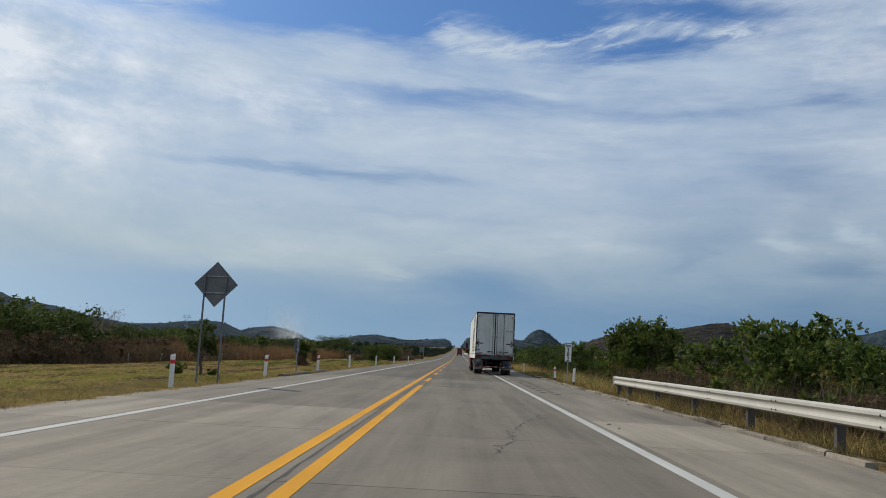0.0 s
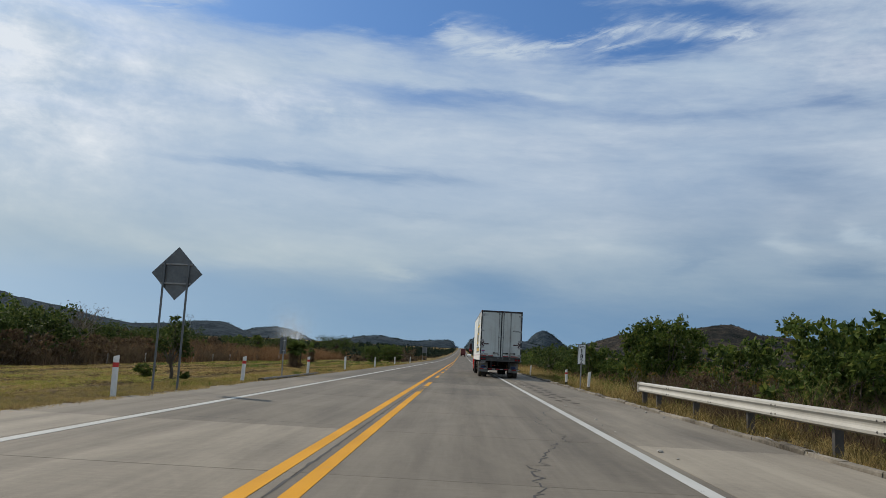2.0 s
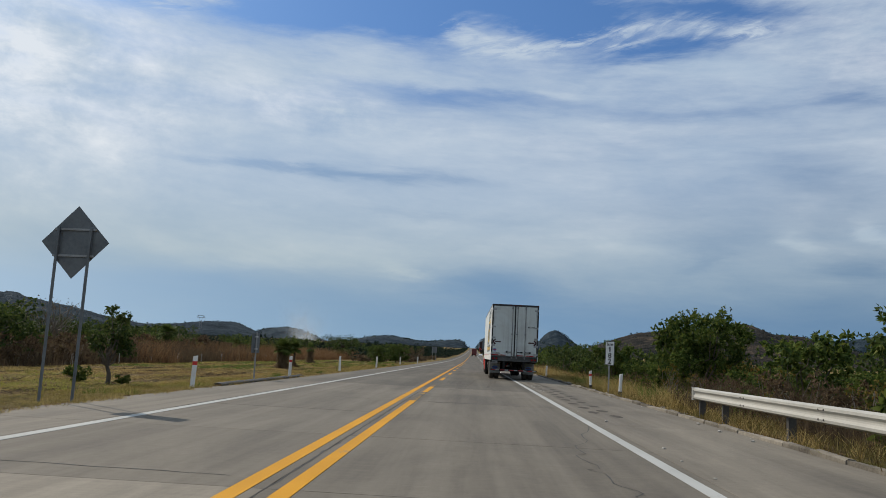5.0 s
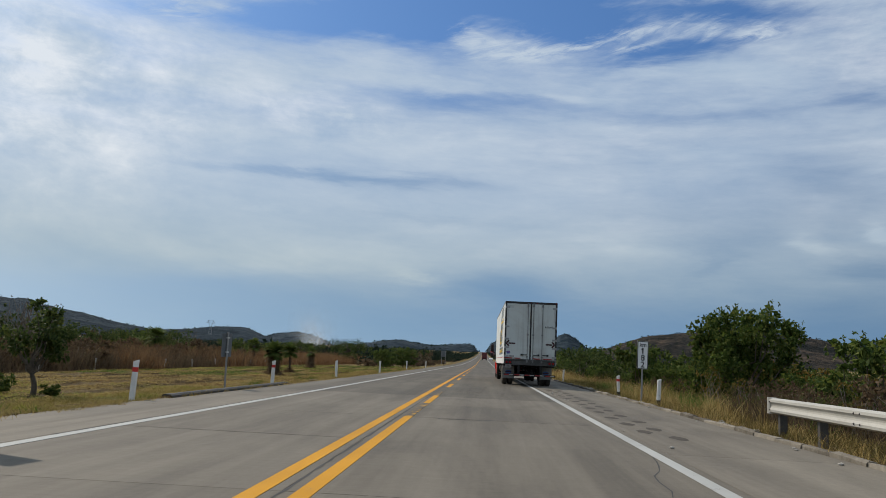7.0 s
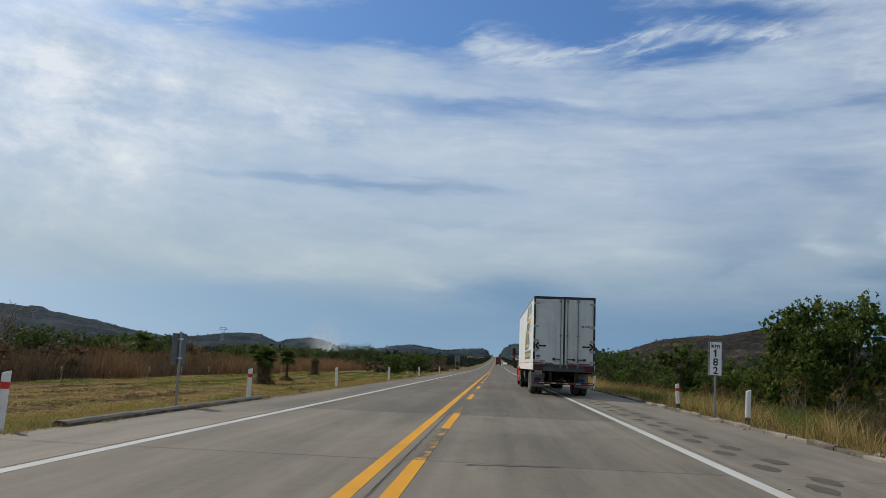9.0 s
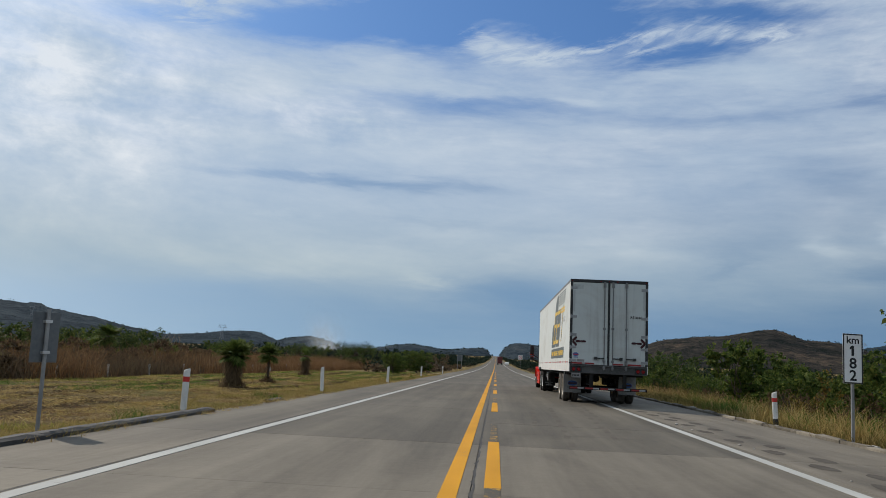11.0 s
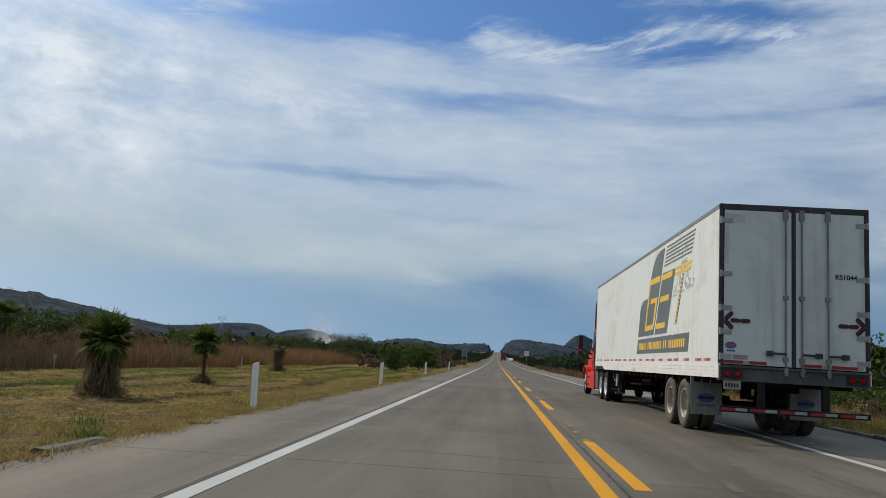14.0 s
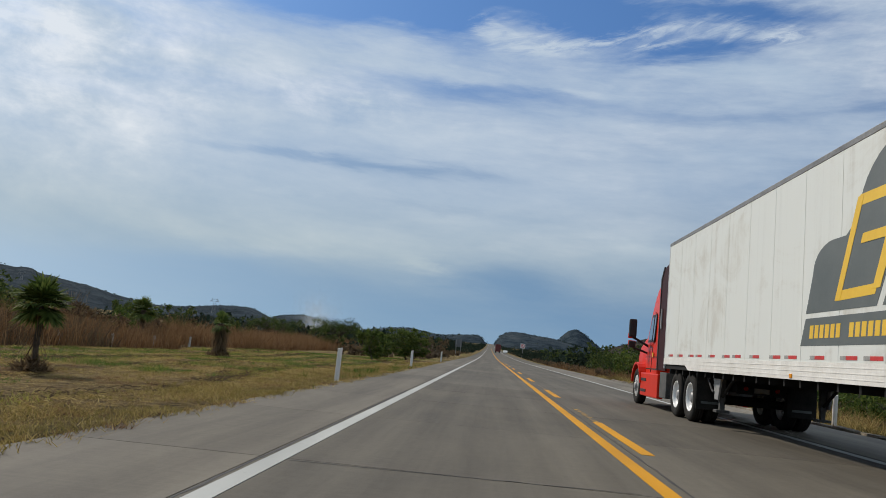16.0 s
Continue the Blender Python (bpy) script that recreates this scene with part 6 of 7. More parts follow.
# single round trees at the far end of the field, and taller crowns behind the brown grass
stand(mango_b, -11.2, 107.0, 50, 0.50, 0.47)
stand(mango_a, -10.1, 118.0, 130, 0.66, 0.52)
stand(scrub, -10.4, 150.0, 10, 1.05, 1.15)
stand(low_bush, -12.4, 116.0, 200, 0.6)
stand(umbrella, -28.0, 180.0, 20, 1.0)
stand(umbrella, -36.0, 171.0, 150, 0.85, 0.8)
for x, y, s in ((-15.0, 132, 0.36), (-17, 146, 0.5), (-14, 160, 0.52), (-19, 172, 0.6), (-28.5, 152, 0.72), (-31, 140, 0.62), (-33, 128, 0.7), (-30, 112, 0.6), (-33, 98, 0.72), (-24.5, 176, 0.8), (-21, 188, 0.72), (-17.5, 182, 0.62), (-13.5, 196, 0.7)):
    stand(mid_tree, x, y, x * 77 % 360, s)
for s in (mango_a, mango_b, rust, dark, round_tree, scrub, low_bush, slim, bare, weed, far_tree, mid_tree, far_scrub, umbrella):
    park(s)


# fan palms in the field
def palm(label, x, y, trunk_h, fronds, mat, skirt, seed, r=0.13, blade=0.62):
    rng = rnd(seed)
    ob = thing("fan_palm", label, "palm tree", pose(x, y, land_z(x, y), 0, 0, seed * 40), group="field palms")
    b = bmesh.new()
    n = 9
    for i in range(n):
        z0, z1 = -0.2 + (trunk_h + 0.2) * i / n, -0.2 + (trunk_h + 0.2) * (i + 1) / n
        tube(b, (0.03 * math.sin(i), 0.03 * math.cos(i * 1.3), z0), (0.03 * math.sin(i + 1), 0.03 * math.cos((i + 1) * 1.3), z1), r * (1.12 if i else 1.4), r * 0.92, 12)
    part("trunk", b, M_PALM_TRUNK, ob)

    def crown(count, e0, e1, mt, name, stem_len):
        vs, qs = [], []
        st = bmesh.new()
        for k in range(count):
            a = 2 * math.pi * (k * 0.618 + rng.uniform(0, 0.05))
            e = rng.uniform(e0, e1)
            d = Vector((math.cos(a) * math.cos(e), math.sin(a) * math.cos(e), math.sin(e)))
            base = Vector((0, 0, trunk_h - 0.05))
            hub = base + d * stem_len * rng.uniform(0.35, 1.1)
            tube(st, base, hub, 0.014, 0.008, 4, False)
            side = d.cross(Vector((0, 0, 1))).normalized()
            up = side.cross(d)
            m = 16
            for j in range(m):
                t = (j / (m - 1) - 0.5) * 2.5
                w = (d * math.cos(t) + side * math.sin(t) + up * rng.uniform(-0.12, 0.12)).normalized()
                L = blade * rng.uniform(0.8, 1.1) * (1 - 0.12 * abs(t))
                tip = hub + w * L + Vector((0, 0, -0.16 * L * rng.uniform(0.3, 1.6)))
                nrm = w.cross(up).normalized() * 0.028
                mid = hub + w * L * 0.5
                o = len(vs)
                vs += [tuple(hub), tuple(mid + nrm), tuple(tip), tuple(mid - nrm)]
                qs.append((o, o + 1, o + 2, o + 3))
        part(name + "_stem", st, mt, ob)
        c = new(name, array_mesh(name, np.array(vs), np.array(qs), mt))
        c.parent = ob
    crown(fronds, -0.75, 1.5, mat, "crown", blade * 0.75)
    if skirt:
        # dead fronds hang round the trunk as a shaggy skirt
        vs, qs = [], []
        for k in range(skirt * 14):
            a = rng.uniform(0, 2 * math.pi)
            z = trunk_h * rng.uniform(0.25, 1.0)
            out = Vector((math.cos(a), math.sin(a), 0))
            side = Vector((-out.y, out.x, 0)) * rng.uniform(0.008, 0.022)
            L = blade * rng.uniform(0.6, 1.5)
            p0 = out * r * 0.9 + Vector((0, 0, z))
            p1 = out * (r + rng.uniform(0.05, 0.32) * blade * 2) + Vector((0, 0, z - L * 0.25 + 0.04))
            p2 = out * (r + rng.uniform(0.10, 0.42) * blade * 2) + Vector((0, 0, max(0.0, z - L))) + side * rng.normal() * 6
            o = len(vs)
            vs += [tuple(p0 - side), tuple(p0 + side), tuple(p1 + side), tuple(p1 - side), tuple(p2 + side * 0.3), tuple(p2 - side * 0.3)]
            qs += [(o, o + 1, o + 2, o + 3), (o + 3, o + 2, o + 4, o + 5)]
        c = new("dead_skirt", array_mesh("dead_skirt", np.array(vs), np.array(qs), M_PALM_DEAD))
        c.parent = ob
    # cut fronds and dry grass heaped round the foot
    n = 420
    a, u = rng.uniform(0, 2 * math.pi, n), rng.uniform(0, 1, n) ** 0.7
    wide = 0.30 + 0.25 * min(1.0, skirt / 20)
    pos = np.stack([np.cos(a) * u * wide, np.sin(a) * u * wide, (1 - u) * (0.16 + 0.02 * min(12, skirt))], 1)
    v, q = leaf_quads(pos, unit_rows(rng.normal(size=(n, 3)) + np.array([0, 0, 0.5])), rng.uniform(0.10, 0.28, n), np.full(n, 0.035), rng)
    c = new("foot_litter", array_mesh("foot_litter", v, q, M_PALM_DEAD))
    c.parent = ob
    return ob


palm("bushy green fan palm with a shaggy skirt of dead fronds", -11.4, 61.9, 1.28, 66, M_PALM, 34, 3, 0.12, 0.43)
palm("green fan palm with slim trunk, in the mown field", -13.0, 71.9, 1.42, 52, M_PALM, 2, 4, 0.055, 0.44)
palm("small withered fan palm with drooping brown fronds", -15.8, 91.0, 1.5, 12, M_PALM, 24, 5, 0.10, 0.45)
palm("green fan palm among tall brown grass", -25.5, 80.0, 2.2, 40, M_PALM, 8, 6)
palm("green fan palm behind the field fence", -24.0, 101.0, 2.0, 40, M_PALM, 4, 7)


# grass
def patchy(scale, lo):
    return lambda x, y, r: np.array([noise.noise(Vector((a * scale, b * scale, 6.0))) for a, b in zip(x, y)]) > lo


def rows_of(gap, wide, lo):
    """Mown rows along the road, broken here and there."""
    def gate(x, y, r):
        wob = np.array([noise.noise(Vector((a * 0.05, b * 0.05, 3.0))) for a, b in zip(x, y)])
        brk = np.array([noise.noise(Vector((a * 0.5, b * 0.12, 8.0))) for a, b in zip(x, y)])
        return (np.cos((x + wob * 2.2) * 2 * np.pi / gap) > 1 - 2 * wide) & (brk > lo)
    return gate


grass("roadside_grass", "yellow-green grass along the road's edge", M_GREEN_GRASS, 76000, -9.6, -7.46, 16, 110, 0.03, 0.085, 0.014, 0.8, 31, patchy(0.5, -0.25), 0.25)
grass("field_straw", "cut straw and short dry grass on the field", M_STRAW, 110000, -23, -8.4, 18, 110, 0.03, 0.07, 0.020, 1.5, 32, rows_of(1.9, 0.55, -0.25), 0.25)
grass("field_green", "patches of short green grass on the field", M_GREEN_GRASS, 60000, -22, -8.6, 16, 120, 0.04, 0.09, 0.020, 0.7, 33, patchy(0.16, 0.05), 0.2)
grass("field_green", "yellow-green grass over the nearer part of the field", M_FIELD_GREEN, 52000, -22.5, -8.2, 16, 45, 0.04, 0.12, 0.016, 1.0, 50, patchy(0.30, -0.05), 0.25)
grass("field_green", "patches of fresh green grass on the farther field", M_FIELD_GREEN, 50000, -21.5, -9.4, 62, 125, 0.04, 0.13, 0.02, 0.9, 52, rows_of(2.6, 0.5, -0.05), 0.3)
grass("field_weeds", "low fresh green weeds in rows on the field", M_WEED, 80000, -21.0, -10.2, 56, 120, 0.04, 0.13, 0.024, 0.9, 55, patchy(0.40, 0.06), 0.16)
grass("field_stubble", "short golden stubble and chaff near the road", M_STRAW, 64000, -15.0, -8.0, 48, 92, 0.015, 0.05, 0.013, 1.6, 61, patchy(0.8, -0.2), 0.12)
grass("field_stubble", "brown cut stalks and leaf litter near the road", M_BROWN_GRASS, 50000, -15.0, -7.9, 46, 92, 0.015, 0.055, 0.016, 1.4, 62, patchy(0.7, -0.1), 0.10)
grass("edge_creep", "dry yellow grass creeping unevenly over the pavement's edge", M_STRAW, 15000, -7.60, -7.20, 16, 105, 0.02, 0.09, 0.012, 1.0, 63, patchy(1.1, 0.02), 0.07)
grass("edge_creep", "red-brown dead grass creeping over the pavement's edge", M_BROWN_GRASS, 12000, -7.70, -7.26, 16, 105, 0.02, 0.08, 0.012, 1.0, 64, patchy(0.8, 0.05), 0.07)


def heaps(name, label, mat, k, per, x0, x1, y0, y1, size, seed, gate):
    """Loose heaps of cut stalks lying on the field."""
    rng = rnd(seed)
    cx, cy = rng.uniform(x0, x1, k), rng.uniform(y0, y1, k)
    keep = gate(cx, cy, rng)
    cx, cy = cx[keep], cy[keep]
    k = len(cx)
    s = np.repeat(rng.uniform(0.5, 1.3, k) * size, per)
    dx, dy = rng.normal(size=k * per) * s * 0.9, rng.normal(size=k * per) * s * 2.0
    x, y = np.repeat(cx, per) + dx, np.repeat(cy, per) + dy
    z = np.array([land_z(a, c) for a, c in zip(cx, cy)]).repeat(per) + 0.01 + s * 0.38 * rng.uniform(0, 1, k * per) * np.exp(-(dx / s) ** 2 - (dy / s) ** 2 * 0.2)
    along = unit_rows(np.stack([rng.normal(size=k * per), rng.normal(size=k * per), rng.normal(size=k * per) * 0.25], 1))
    ln = rng.uniform(0.06, 0.18, k * per)
    v, q = leaf_quads(np.stack([x, y, z], 1) - along * ln.reshape(-1, 1) / 2, along, ln, ln * 0.12, rng)
    return tagged(new(name, array_mesh(name, v, q, mat)), label, "straw", kind="stuff")


heaps("straw_heaps", "loose heaps of cut pale straw on the field", M_STRAW, 5200, 34, -23, -8.9, 18, 112, 0.20, 61, rows_of(1.9, 0.45, -0.3))
heaps("dead_weed_heaps", "dark brown clods and dead weeds on the field", M_UNDER, 5200, 30, -23, -9.0, 30, 112, 0.20, 62, rows_of(2.7, 0.40, -0.15))
grass("edge_litter", "dark soil crumbs and dead leaves along the pavement's edge", M_UNDER, 16000, -7.66, -7.40, 16, 110, 0.012, 0.035, 0.024, 1.6, 58, patchy(0.6, -0.3), 0.05)
grass("edge_tufts", "uneven yellow grass tufts creeping over the road's edge", M_GREEN_GRASS, 26000, -7.95, -7.22, 16, 110, 0.03, 0.12, 0.012, 0.8, 40, patchy(0.7, 0.0), 0.12)
grass("edge_straw", "golden dry grass tufts along the road's edge", M_STRAW, 22000, -8.5, -7.25, 18, 120, 0.03, 0.12, 0.012, 0.9, 54, patchy(0.45, -0.02), 0.16)
grass("green_tufts", "fresh green grass tufts beside the road", leafy([(0.03, 0.06, 0.01), (0.07, 0.13, 0.02), (0.12, 0.18, 0.03)], 0.7, 0.1)("fresh_grass"), 7000, -8.8, -7.32, 18, 100, 0.10, 0.28, 0.012, 0.6, 44, patchy(0.35, 0.22), 0.12)
grass("tall_brown_grass", "band of tall dry brown grass behind the field", M_BROWN_GRASS, 52000, -28, -21.0, 66, 190, 0.7, 2.0, 0.026, 0.50, 34, patchy(0.12, -0.3), 0.32)
grass("dark_underbrush", "dark brown underbrush below the trees at the field's edge", M_UNDER, 34000, -29, -21.4, 26, 96, 0.4, 1.7, 0.03, 0.45, 46, patchy(0.2, -0.3), 0.5)
grass("tall_brown_grass", "tall dry brown grass beyond the fence", M_BROWN_GRASS, 14000, -60, -29, 80, 220, 1.0, 1.9, 0.08, 0.22, 35, None, 0.8)
grass("verge_growth", "low dark mixed growth behind the kerb", M_VERGE, 34000, 5.02, 10.0, 12, 120, 0.10, 0.42, 0.014, 0.7, 36, patchy(0.3, -0.4), 0.30)
grass("verge_straw", "dry straw-coloured grass tufts behind the kerb", M_STRAW, 30000, 5.0, 9.0, 20, 120, 0.10, 0.44, 0.011, 0.6, 47, patchy(0.35, -0.02), 0.16)
grass("verge_tall_straw", "tall pale straw and seeding grass behind the kerb", M_STRAW, 26000, 5.7, 9.6, 42, 112, 0.30, 0.95, 0.013, 0.45, 56, patchy(0.28, 0.0), 0.22)
grass("verge_tall_green", "tall green weeds among straw behind the kerb", M_WEED, 12000, 6.2, 11.0, 40, 112, 0.25, 0.8, 0.03, 0.6, 57, patchy(0.22, 0.12), 0.25)
grass("verge_weeds", "green and dry weeds under the hedge", M_GREEN_GRASS, 20000, 5.6, 13.5, 44, 120, 0.15, 0.55, 0.016, 0.5, 37, patchy(0.2, -0.05), 0.3)
grass("brown_underbrush", "dark brown twiggy underbrush below the hedge", M_UNDER, 20000, 7.2, 15, 22, 46, 0.5, 1.6, 0.020, 0.45, 48, patchy(0.25, -0.35), 0.45)
grass("brown_underbrush", "brown dead weeds among the roadside bushes", M_VERGE, 22000, 7.2, 17, 44, 130, 0.3, 1.0, 0.024, 0.45, 49, patchy(0.25, -0.2), 0.45)
grass("tall_brown_grass", "tall dry brown grass on the far verge", M_BROWN_GRASS, 16000, 6.6, 13, 84, 210, 0.4, 1.3, 0.03, 0.35, 53, patchy(0.2, -0.25), 0.5)
grass("tall_straw_tuft", "tall pale straw tufts beside the guard rail", M_STRAW, 900, 7.0, 9.4, 18, 90, 0.9, 1.7, 0.012, 0.3, 38, patchy(0.6, 0.1), 0.08)
grass("orchard_grass", "dry grass under the orchard trees", M_STRAW, 20000, 10, 40, 44, 150, 0.15, 0.5, 0.03, 0.5, 39, patchy(0.1, -0.2), 0.5)


# far woods: many small crowns, too far to pick apart
def woods(name, label, n, place, size, quads, mat, seed, leaf=(0.35, 0.7)):
    rng = rnd(seed)
    c = np.array([place(rng) for _ in range(n)])
    s = (0.5 + 0.9 * rng.uniform(0, 1, n) ** 1.7) * size
    pos = np.repeat(c, quads, 0)
    sc = np.repeat(s, quads).reshape(-1, 1)
    d = unit_rows(rng.normal(size=(n * quads, 3)))
    pos = pos + d * sc * np.array([0.9, 0.9, 0.55]) * rng.uniform(0.4, 1, (n * quads, 1)) + np.concatenate([np.zeros((n * quads, 2)), sc * 0.5], 1)
    ln = sc.ravel() * rng.uniform(*leaf, n * quads)
    v, q = leaf_quads(pos - d * ln.reshape(-1, 1) * 0.5, unit_rows(d + rng.normal(size=d.shape) * 0.7), ln, ln * 0.7, rng)
    return tagged(new(name, array_mesh(name, v, q, mat)), label, "woods", kind="stuff")


def belt(x0, x1, y0, y1, sign):
    def at(rng):
        y = y0 + (y1 - y0) * rng.uniform() ** 1.3
        x = sign * rng.uniform(x0 + (y - y0) * 0.01, x1 + (y - y0) * 0.45)
        return (x, y, land_z(x, y))
    return at


woods("far_woods", "belt of dark green trees beyond the fields", 760, belt(16, 60, 200, 1200, -1), 3.2, 44, M_FAR_LEAF_HAZE, 41, (0.14, 0.30))
woods("far_woods", "belt of green trees beyond the orchard", 800, belt(15, 60, 170, 1200, 1), 3.0, 44, M_FAR_LEAF_HAZE, 42, (0.14, 0.30))

woods("far_woods", "dark scrub trees between the brown grass and the hills", 760, belt(40, 130, 130, 1300, -1), 2.9, 44, M_FAR_LEAF_HAZE, 44, (0.14, 0.30))


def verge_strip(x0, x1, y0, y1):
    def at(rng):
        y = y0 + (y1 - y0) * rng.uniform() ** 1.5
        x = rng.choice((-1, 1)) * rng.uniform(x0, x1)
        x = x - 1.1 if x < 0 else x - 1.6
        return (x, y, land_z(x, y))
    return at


woods("far_woods", "thick dark green trees on both sides of the far road", 340, verge_strip(12.5, 34, 190, 560), 3.4, 120, M_FAR_LEAF_HAZE, 48, (0.10, 0.24))
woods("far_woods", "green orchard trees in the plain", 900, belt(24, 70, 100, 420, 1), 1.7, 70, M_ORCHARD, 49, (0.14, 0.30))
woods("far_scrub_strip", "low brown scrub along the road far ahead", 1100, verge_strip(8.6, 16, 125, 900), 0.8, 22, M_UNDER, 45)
woods("far_woods", "low dark trees along the road far ahead", 420, verge_strip(12, 26, 150, 900), 1.9, 44, M_FAR_LEAF_HAZE, 46, (0.16, 0.34))
woods("far_woods", "dark trees close to the edges of the climbing road", 380, verge_strip(8.0, 15, 270, 1300), 2.6, 48, M_FAR_LEAF_HAZE, 60, (0.14, 0.30))


def on_hills(rng):
    """Trees along the slopes of the ridges."""
    h = HILLS[rng.integers(len(HILLS))]
    me = h.data
    e = me.edges[int(rng.integers(len(me.edges)))]
    v = me.vertices[e.vertices[0]].co.lerp(me.vertices[e.vertices[1]].co, rng.uniform())
    return (v.x, v.y, v.z - 1.7)


HILLS = [o for o in scene.objects if o.name.startswith("hill_") and o.data]
woods("hill_trees", "scattered scrub trees over the hills", 4200, on_hills, 2.8, 8, M_FAR_LEAF_HAZE, 43)


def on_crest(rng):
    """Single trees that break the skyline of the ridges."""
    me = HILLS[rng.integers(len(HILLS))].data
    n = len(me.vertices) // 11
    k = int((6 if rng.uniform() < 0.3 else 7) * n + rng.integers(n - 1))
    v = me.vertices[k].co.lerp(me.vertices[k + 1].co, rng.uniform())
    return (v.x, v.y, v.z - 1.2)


woods("crest_trees", "scattered trees along the skyline of the hills", 2200, on_crest, 3.6, 9, M_FAR_LEAF_HAZE, 47)

# ---- pavement pieces, kerbs, joints and small wear ----
COLS = [(ROAD_L, -5.63), (-5.62, LINE_Y + 0.19), (LINE_Y + 0.20, 2.28), (2.29, ROAD_R)]
slab_me = []
for x0, x1 in COLS:
    b = bmesh.new()
    box(b, x0, x1, 0.006, 4.494, -0.018, 0.0, 0.004)
    slab_me.append(mesh_of("slab", b, M_SHOULDER if len(slab_me) in (0, 3) else M_ROAD))
older = [m.copy() for m in slab_me]
for m, mt in zip(older, (M_SHOULDER_OLD, M_ROAD_OLD, M_ROAD_OLD, M_SHOULDER_OLD)):
    m.materials[0] = mt
middling = [m.copy() for m in slab_me]
for m, mt in zip(middling, (M_SHOULDER_MID, M_ROAD_MID, M_ROAD_MID, M_SHOULDER_MID)):
    m.materials[0] = mt
for r in range(-3, 38):
    for c in range(4):
        if r < 0 and c in (0, 3):
            continue
        age = (0 if r < 5 else 1 if r < 10 else 2) if c != 2 else (1 if r < 10 else 2)
        age = min(age, 1) if c == 3 else age
        o = new("slab", (slab_me, middling, older)[age][c])
        o.parent = road
        o.location = (0, r * 4.5, random.uniform(-0.0015, 0.0))
for r in (-1, -2, -3):
    for c in (0, 3):
        o = new("slab", slab_me[c])
        o.parent, o.location = road, (0, r * 4.5, 0)

kerb = thing("kerb", "broken pale concrete kerb along the shoulder", "kerb", kind="structure")
kb = []
for s in range(4):
    b = bmesh.new()
    h = 0.058 + 0.010 * s
    prism(b, [(0, -0.2), (0.02, h - 0.02), (0.045, h), (0.15, h + 0.004), (0.18, h - 0.03), (0.18, -0.2)], "y", 0.0, 1.115)
    for v in b.verts:
        v.co += Vector((random.uniform(-0.014, 0.014), random.uniform(-0.012, 0.012), random.uniform(-0.025, 0.008)))
    kb.append(mesh_of("kerb_stone", b, M_KERB))
for i in range(86):
    y = 17 + i * 1.1
    o = new("kerb_stone", kb[i * 7 % 4])
    o.parent = kerb
    o.matrix_basis = pose(ROAD_R + 0.002, y, random.uniform(-0.012, 0), 0, random.uniform(-2, 2), random.uniform(-0.4, 0.4))
dark_kerb = thing("asphalt_kerb", "low black asphalt kerb at the field's edge", "kerb", kind="structure")
b = bmesh.new()
prism(b, [(0, -0.2), (0.03, 0.05), (0.08, 0.085), (0.20, 0.085), (0.26, 0.05), (0.3, -0.2)], "y", 0.0, 1.2)
bmesh.ops.subdivide_edges(b, edges=[e for e in b.edges if abs(e.verts[0].co.y - e.verts[1].co.y) > 1], cuts=3)
for v in b.verts:
    if v.co.z > 0:
        v.co += Vector((random.uniform(-0.012, 0.012), 0, random.uniform(-0.008, 0.006)))
km_ = mesh_of("kerb_block", b, M_KERB_DARK)
for y0 in [38.0 + 1.19 * i for i in range(9)] + [53.2]:
    o = new("kerb_block", km_)
    o.parent = dark_kerb
    worn = y0 > 52                            # a last worn-down piece, half sunk in the verge
    o.matrix_basis = pose(ROAD_L - (0.22 if worn else 0.12), y0, -0.045 if worn else random.uniform(-0.006, 0), 0, 0, 0)


def crack(name, pts, w0, w1, seed, sub=14, wob=0.05, mat=None, parent=None):
    """A thin uneven dark ribbon along a line."""
    rng = rnd(seed)
    line = []
    for (xa, ya), (xb, yb) in zip(pts, pts[1:]):
        for i in range(sub):
            t = i / sub
            line.append((xa + (xb - xa) * t + rng.normal() * wob, ya + (yb - ya) * t + rng.normal() * wob))
    line.append(pts[-1])
    v, f = [], []
    for i, (x, y) in enumerate(line):
        a, c = line[max(0, i - 1)], line[min(len(line) - 1, i + 1)]
        d = Vector((c[0] - a[0], c[1] - a[1], 0)).normalized()
        w = rng.uniform(w0, w1) / 2
        v += [(x - d.y * w, y + d.x * w, 0.0022), (x + d.y * w, y - d.x * w, 0.0022)]
    for i in range(len(line) - 1):
        f.append((2 * i, 2 * i + 1, 2 * i + 3, 2 * i + 2))
    o = new(name, poly_mesh(name, v, f, mat or M_SEAL))
    o.parent = parent or road
    return o


crack("centre_joint", [(LINE_Y + 0.20, -5), (LINE_Y + 0.21, 40), (LINE_Y + 0.19, 80), (LINE_Y + 0.2, 140)], 0.008, 0.045, 51, 160, 0.008)
crack("pavement_crack", [(2.0, 31.0), (1.12, 26.4), (1.22, 24.1), (1.28, 22.3)], 0.006, 0.022, 52, 10, 0.05)
crack("pavement_crack", [(1.05, 22.2), (0.72, 20.6), (0.47, 19.3), (0.43, 18.0), (0.20, 17.1), (0.09, 16.3)], 0.010, 0.036, 53, 8, 0.04)
crack("pavement_crack", [(-5.9, 23.2), (-2.4, 23.05)], 0.012, 0.03, 54, 16, 0.015)
crack("pavement_crack", [(-1.16, 35.8), (-0.02, 36.0)], 0.05, 0.12, 55, 14, 0.02)
crack("pavement_crack", [(LINE_L - 0.12, 30), (LINE_L - 0.13, 75)], 0.015, 0.04, 56, 120, 0.008)
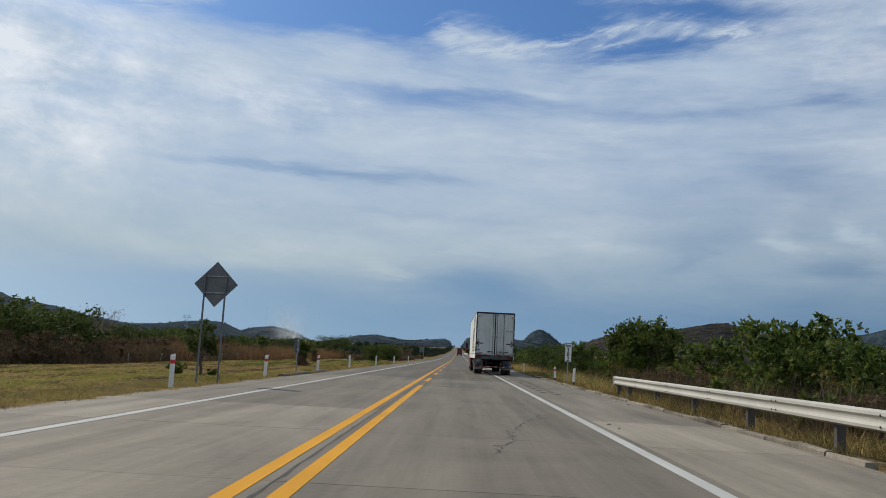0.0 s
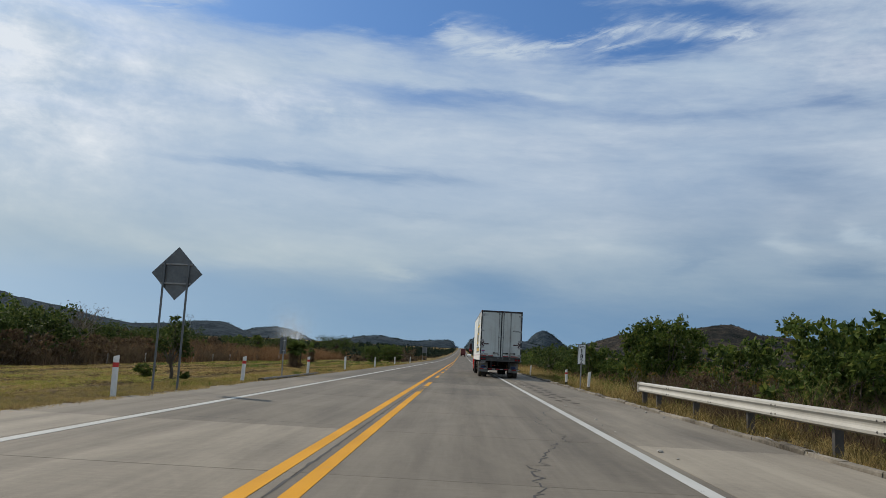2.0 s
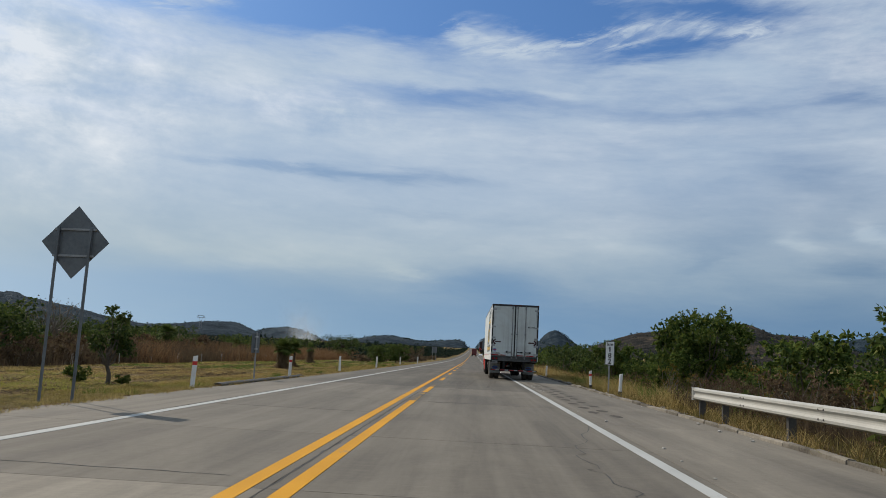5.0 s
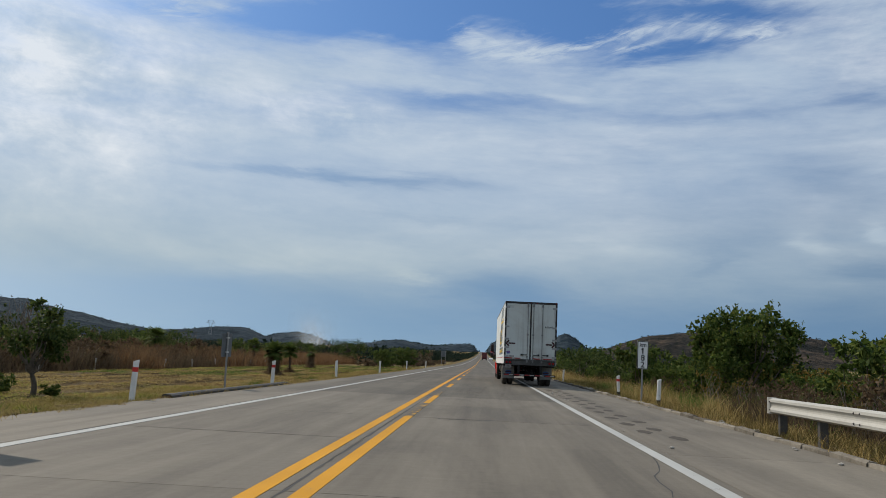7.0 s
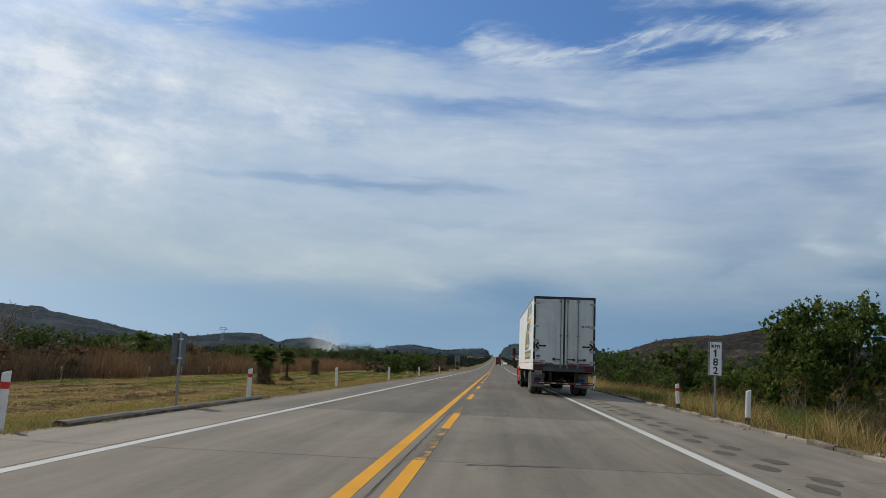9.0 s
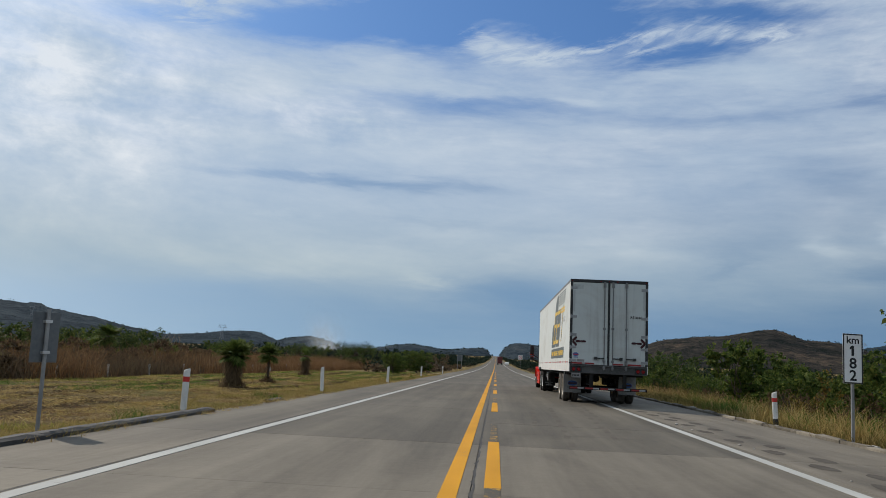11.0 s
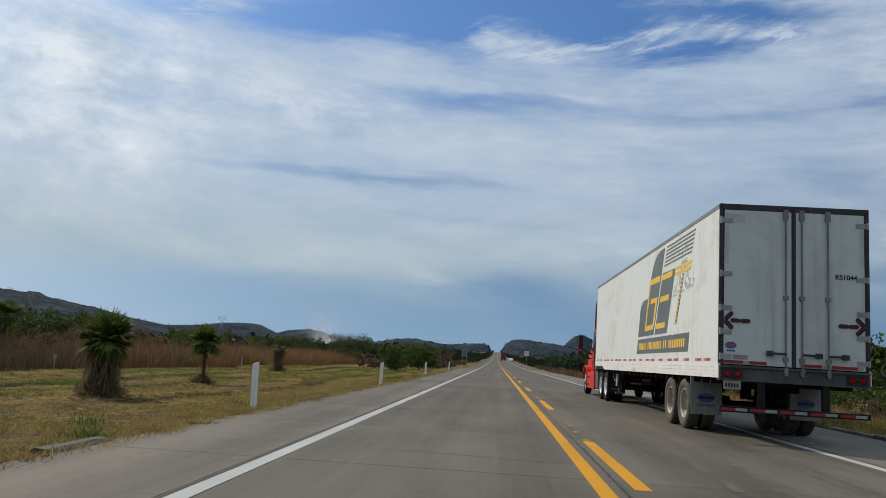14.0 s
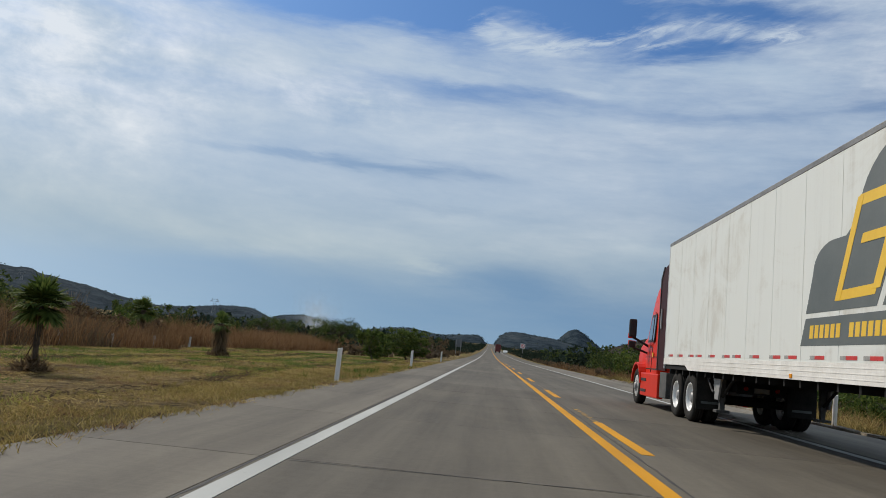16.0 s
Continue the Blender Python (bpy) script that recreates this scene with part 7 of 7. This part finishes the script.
crack("pavement_crack", [(-5.7, 49.8), (-2.3, 49.7)], 0.010, 0.025, 57, 18, 0.012)
crack("pavement_crack", [(-5.6, 62.9), (-2.4, 63.05)], 0.010, 0.025, 58, 18, 0.012)
crack("pavement_crack", [(-5.7, 31.6), (-2.2, 31.45)], 0.010, 0.022, 59, 20, 0.012)
crack("pavement_crack", [(-7.5, 36.1), (-2.2, 35.95)], 0.008, 0.020, 60, 22, 0.012)
crack("pavement_crack", [(-4.6, 55.4), (-2.3, 55.2)], 0.008, 0.02, 61, 18, 0.015)
crack("pavement_crack", [(-1.7, 47.2), (0.2, 47.3), (1.1, 47.1)], 0.010, 0.03, 62, 14, 0.02)
# dark tar spots on the shoulder
rs = random.Random(9)
tar = two_scale((0.062, 0.055, 0.047), (0.115, 0.103, 0.088), 3, 30, 0.9, shine=0.05)("tar_stain")
for i in range(26):
    x, y = (3.07, 2.68)[i % 2] + rs.uniform(-0.05, 0.05), 34.2 + i * 0.93 + rs.uniform(-0.15, 0.15)
    n = 12
    v = [(x + 0.16 * rs.uniform(0.75, 1.1) * math.cos(2 * math.pi * k / n), y + 0.42 * rs.uniform(0.7, 1.1) * math.sin(2 * math.pi * k / n), 0.0018) for k in range(n)]
    o = new("tar_spot", poly_mesh("tar_spot", v, [tuple(range(n))], tar))
    o.parent = road
# bouncing skid marks in the lane
skid = two_scale((0.085, 0.075, 0.063), (0.15, 0.134, 0.113), 2.5, 30, 0.9, shine=0.05, spread=0.5)("skid_rubber")
for k, (xa, ya, n_) in enumerate(((-0.55, 45.5, 9), (0.35, 47.0, 7), (0.75, 52.0, 6), (-0.9, 50.0, 5))):
    for i in range(n_):
        yy_ = ya + i * 1.3 + rs.uniform(-0.1, 0.1)
        crack("skid_mark", [(xa + 0.05 * i, yy_), (xa + 0.05 * i + 0.06, yy_ + rs.uniform(0.6, 1.05))], 0.09, 0.13, 70 + 12 * k + i, 6, 0.006, skid)
# loose stones and broken bits
for i in range(46):
    b = bmesh.new()
    bmesh.ops.create_icosphere(b, subdivisions=1, radius=1.0)
    s = rs.uniform(0.015, 0.05) if i < 36 else rs.uniform(0.06, 0.14)
    for v in b.verts:
        v.co = Vector((v.co.x * s * rs.uniform(0.7, 1.3), v.co.y * s * rs.uniform(0.7, 1.4), v.co.z * s * rs.uniform(0.35, 0.7)))
    if i < 36:
        x, y = rs.choice((2.4, 2.5, 4.55, 4.6)) + rs.uniform(-0.12, 0.12), rs.uniform(20, 80)
        z = s * 0.3
    else:
        x, y = ROAD_R + rs.uniform(0.25, 0.9), rs.uniform(22, 70)
        z = land_z(x, y) + s * 0.3
    o = new("stone", mesh_of("stone", b, M_ROCK))
    o.location = (x, y, z)
    tagged(o, "small broken piece of pale concrete on the roadside", "stone", "loose stones")
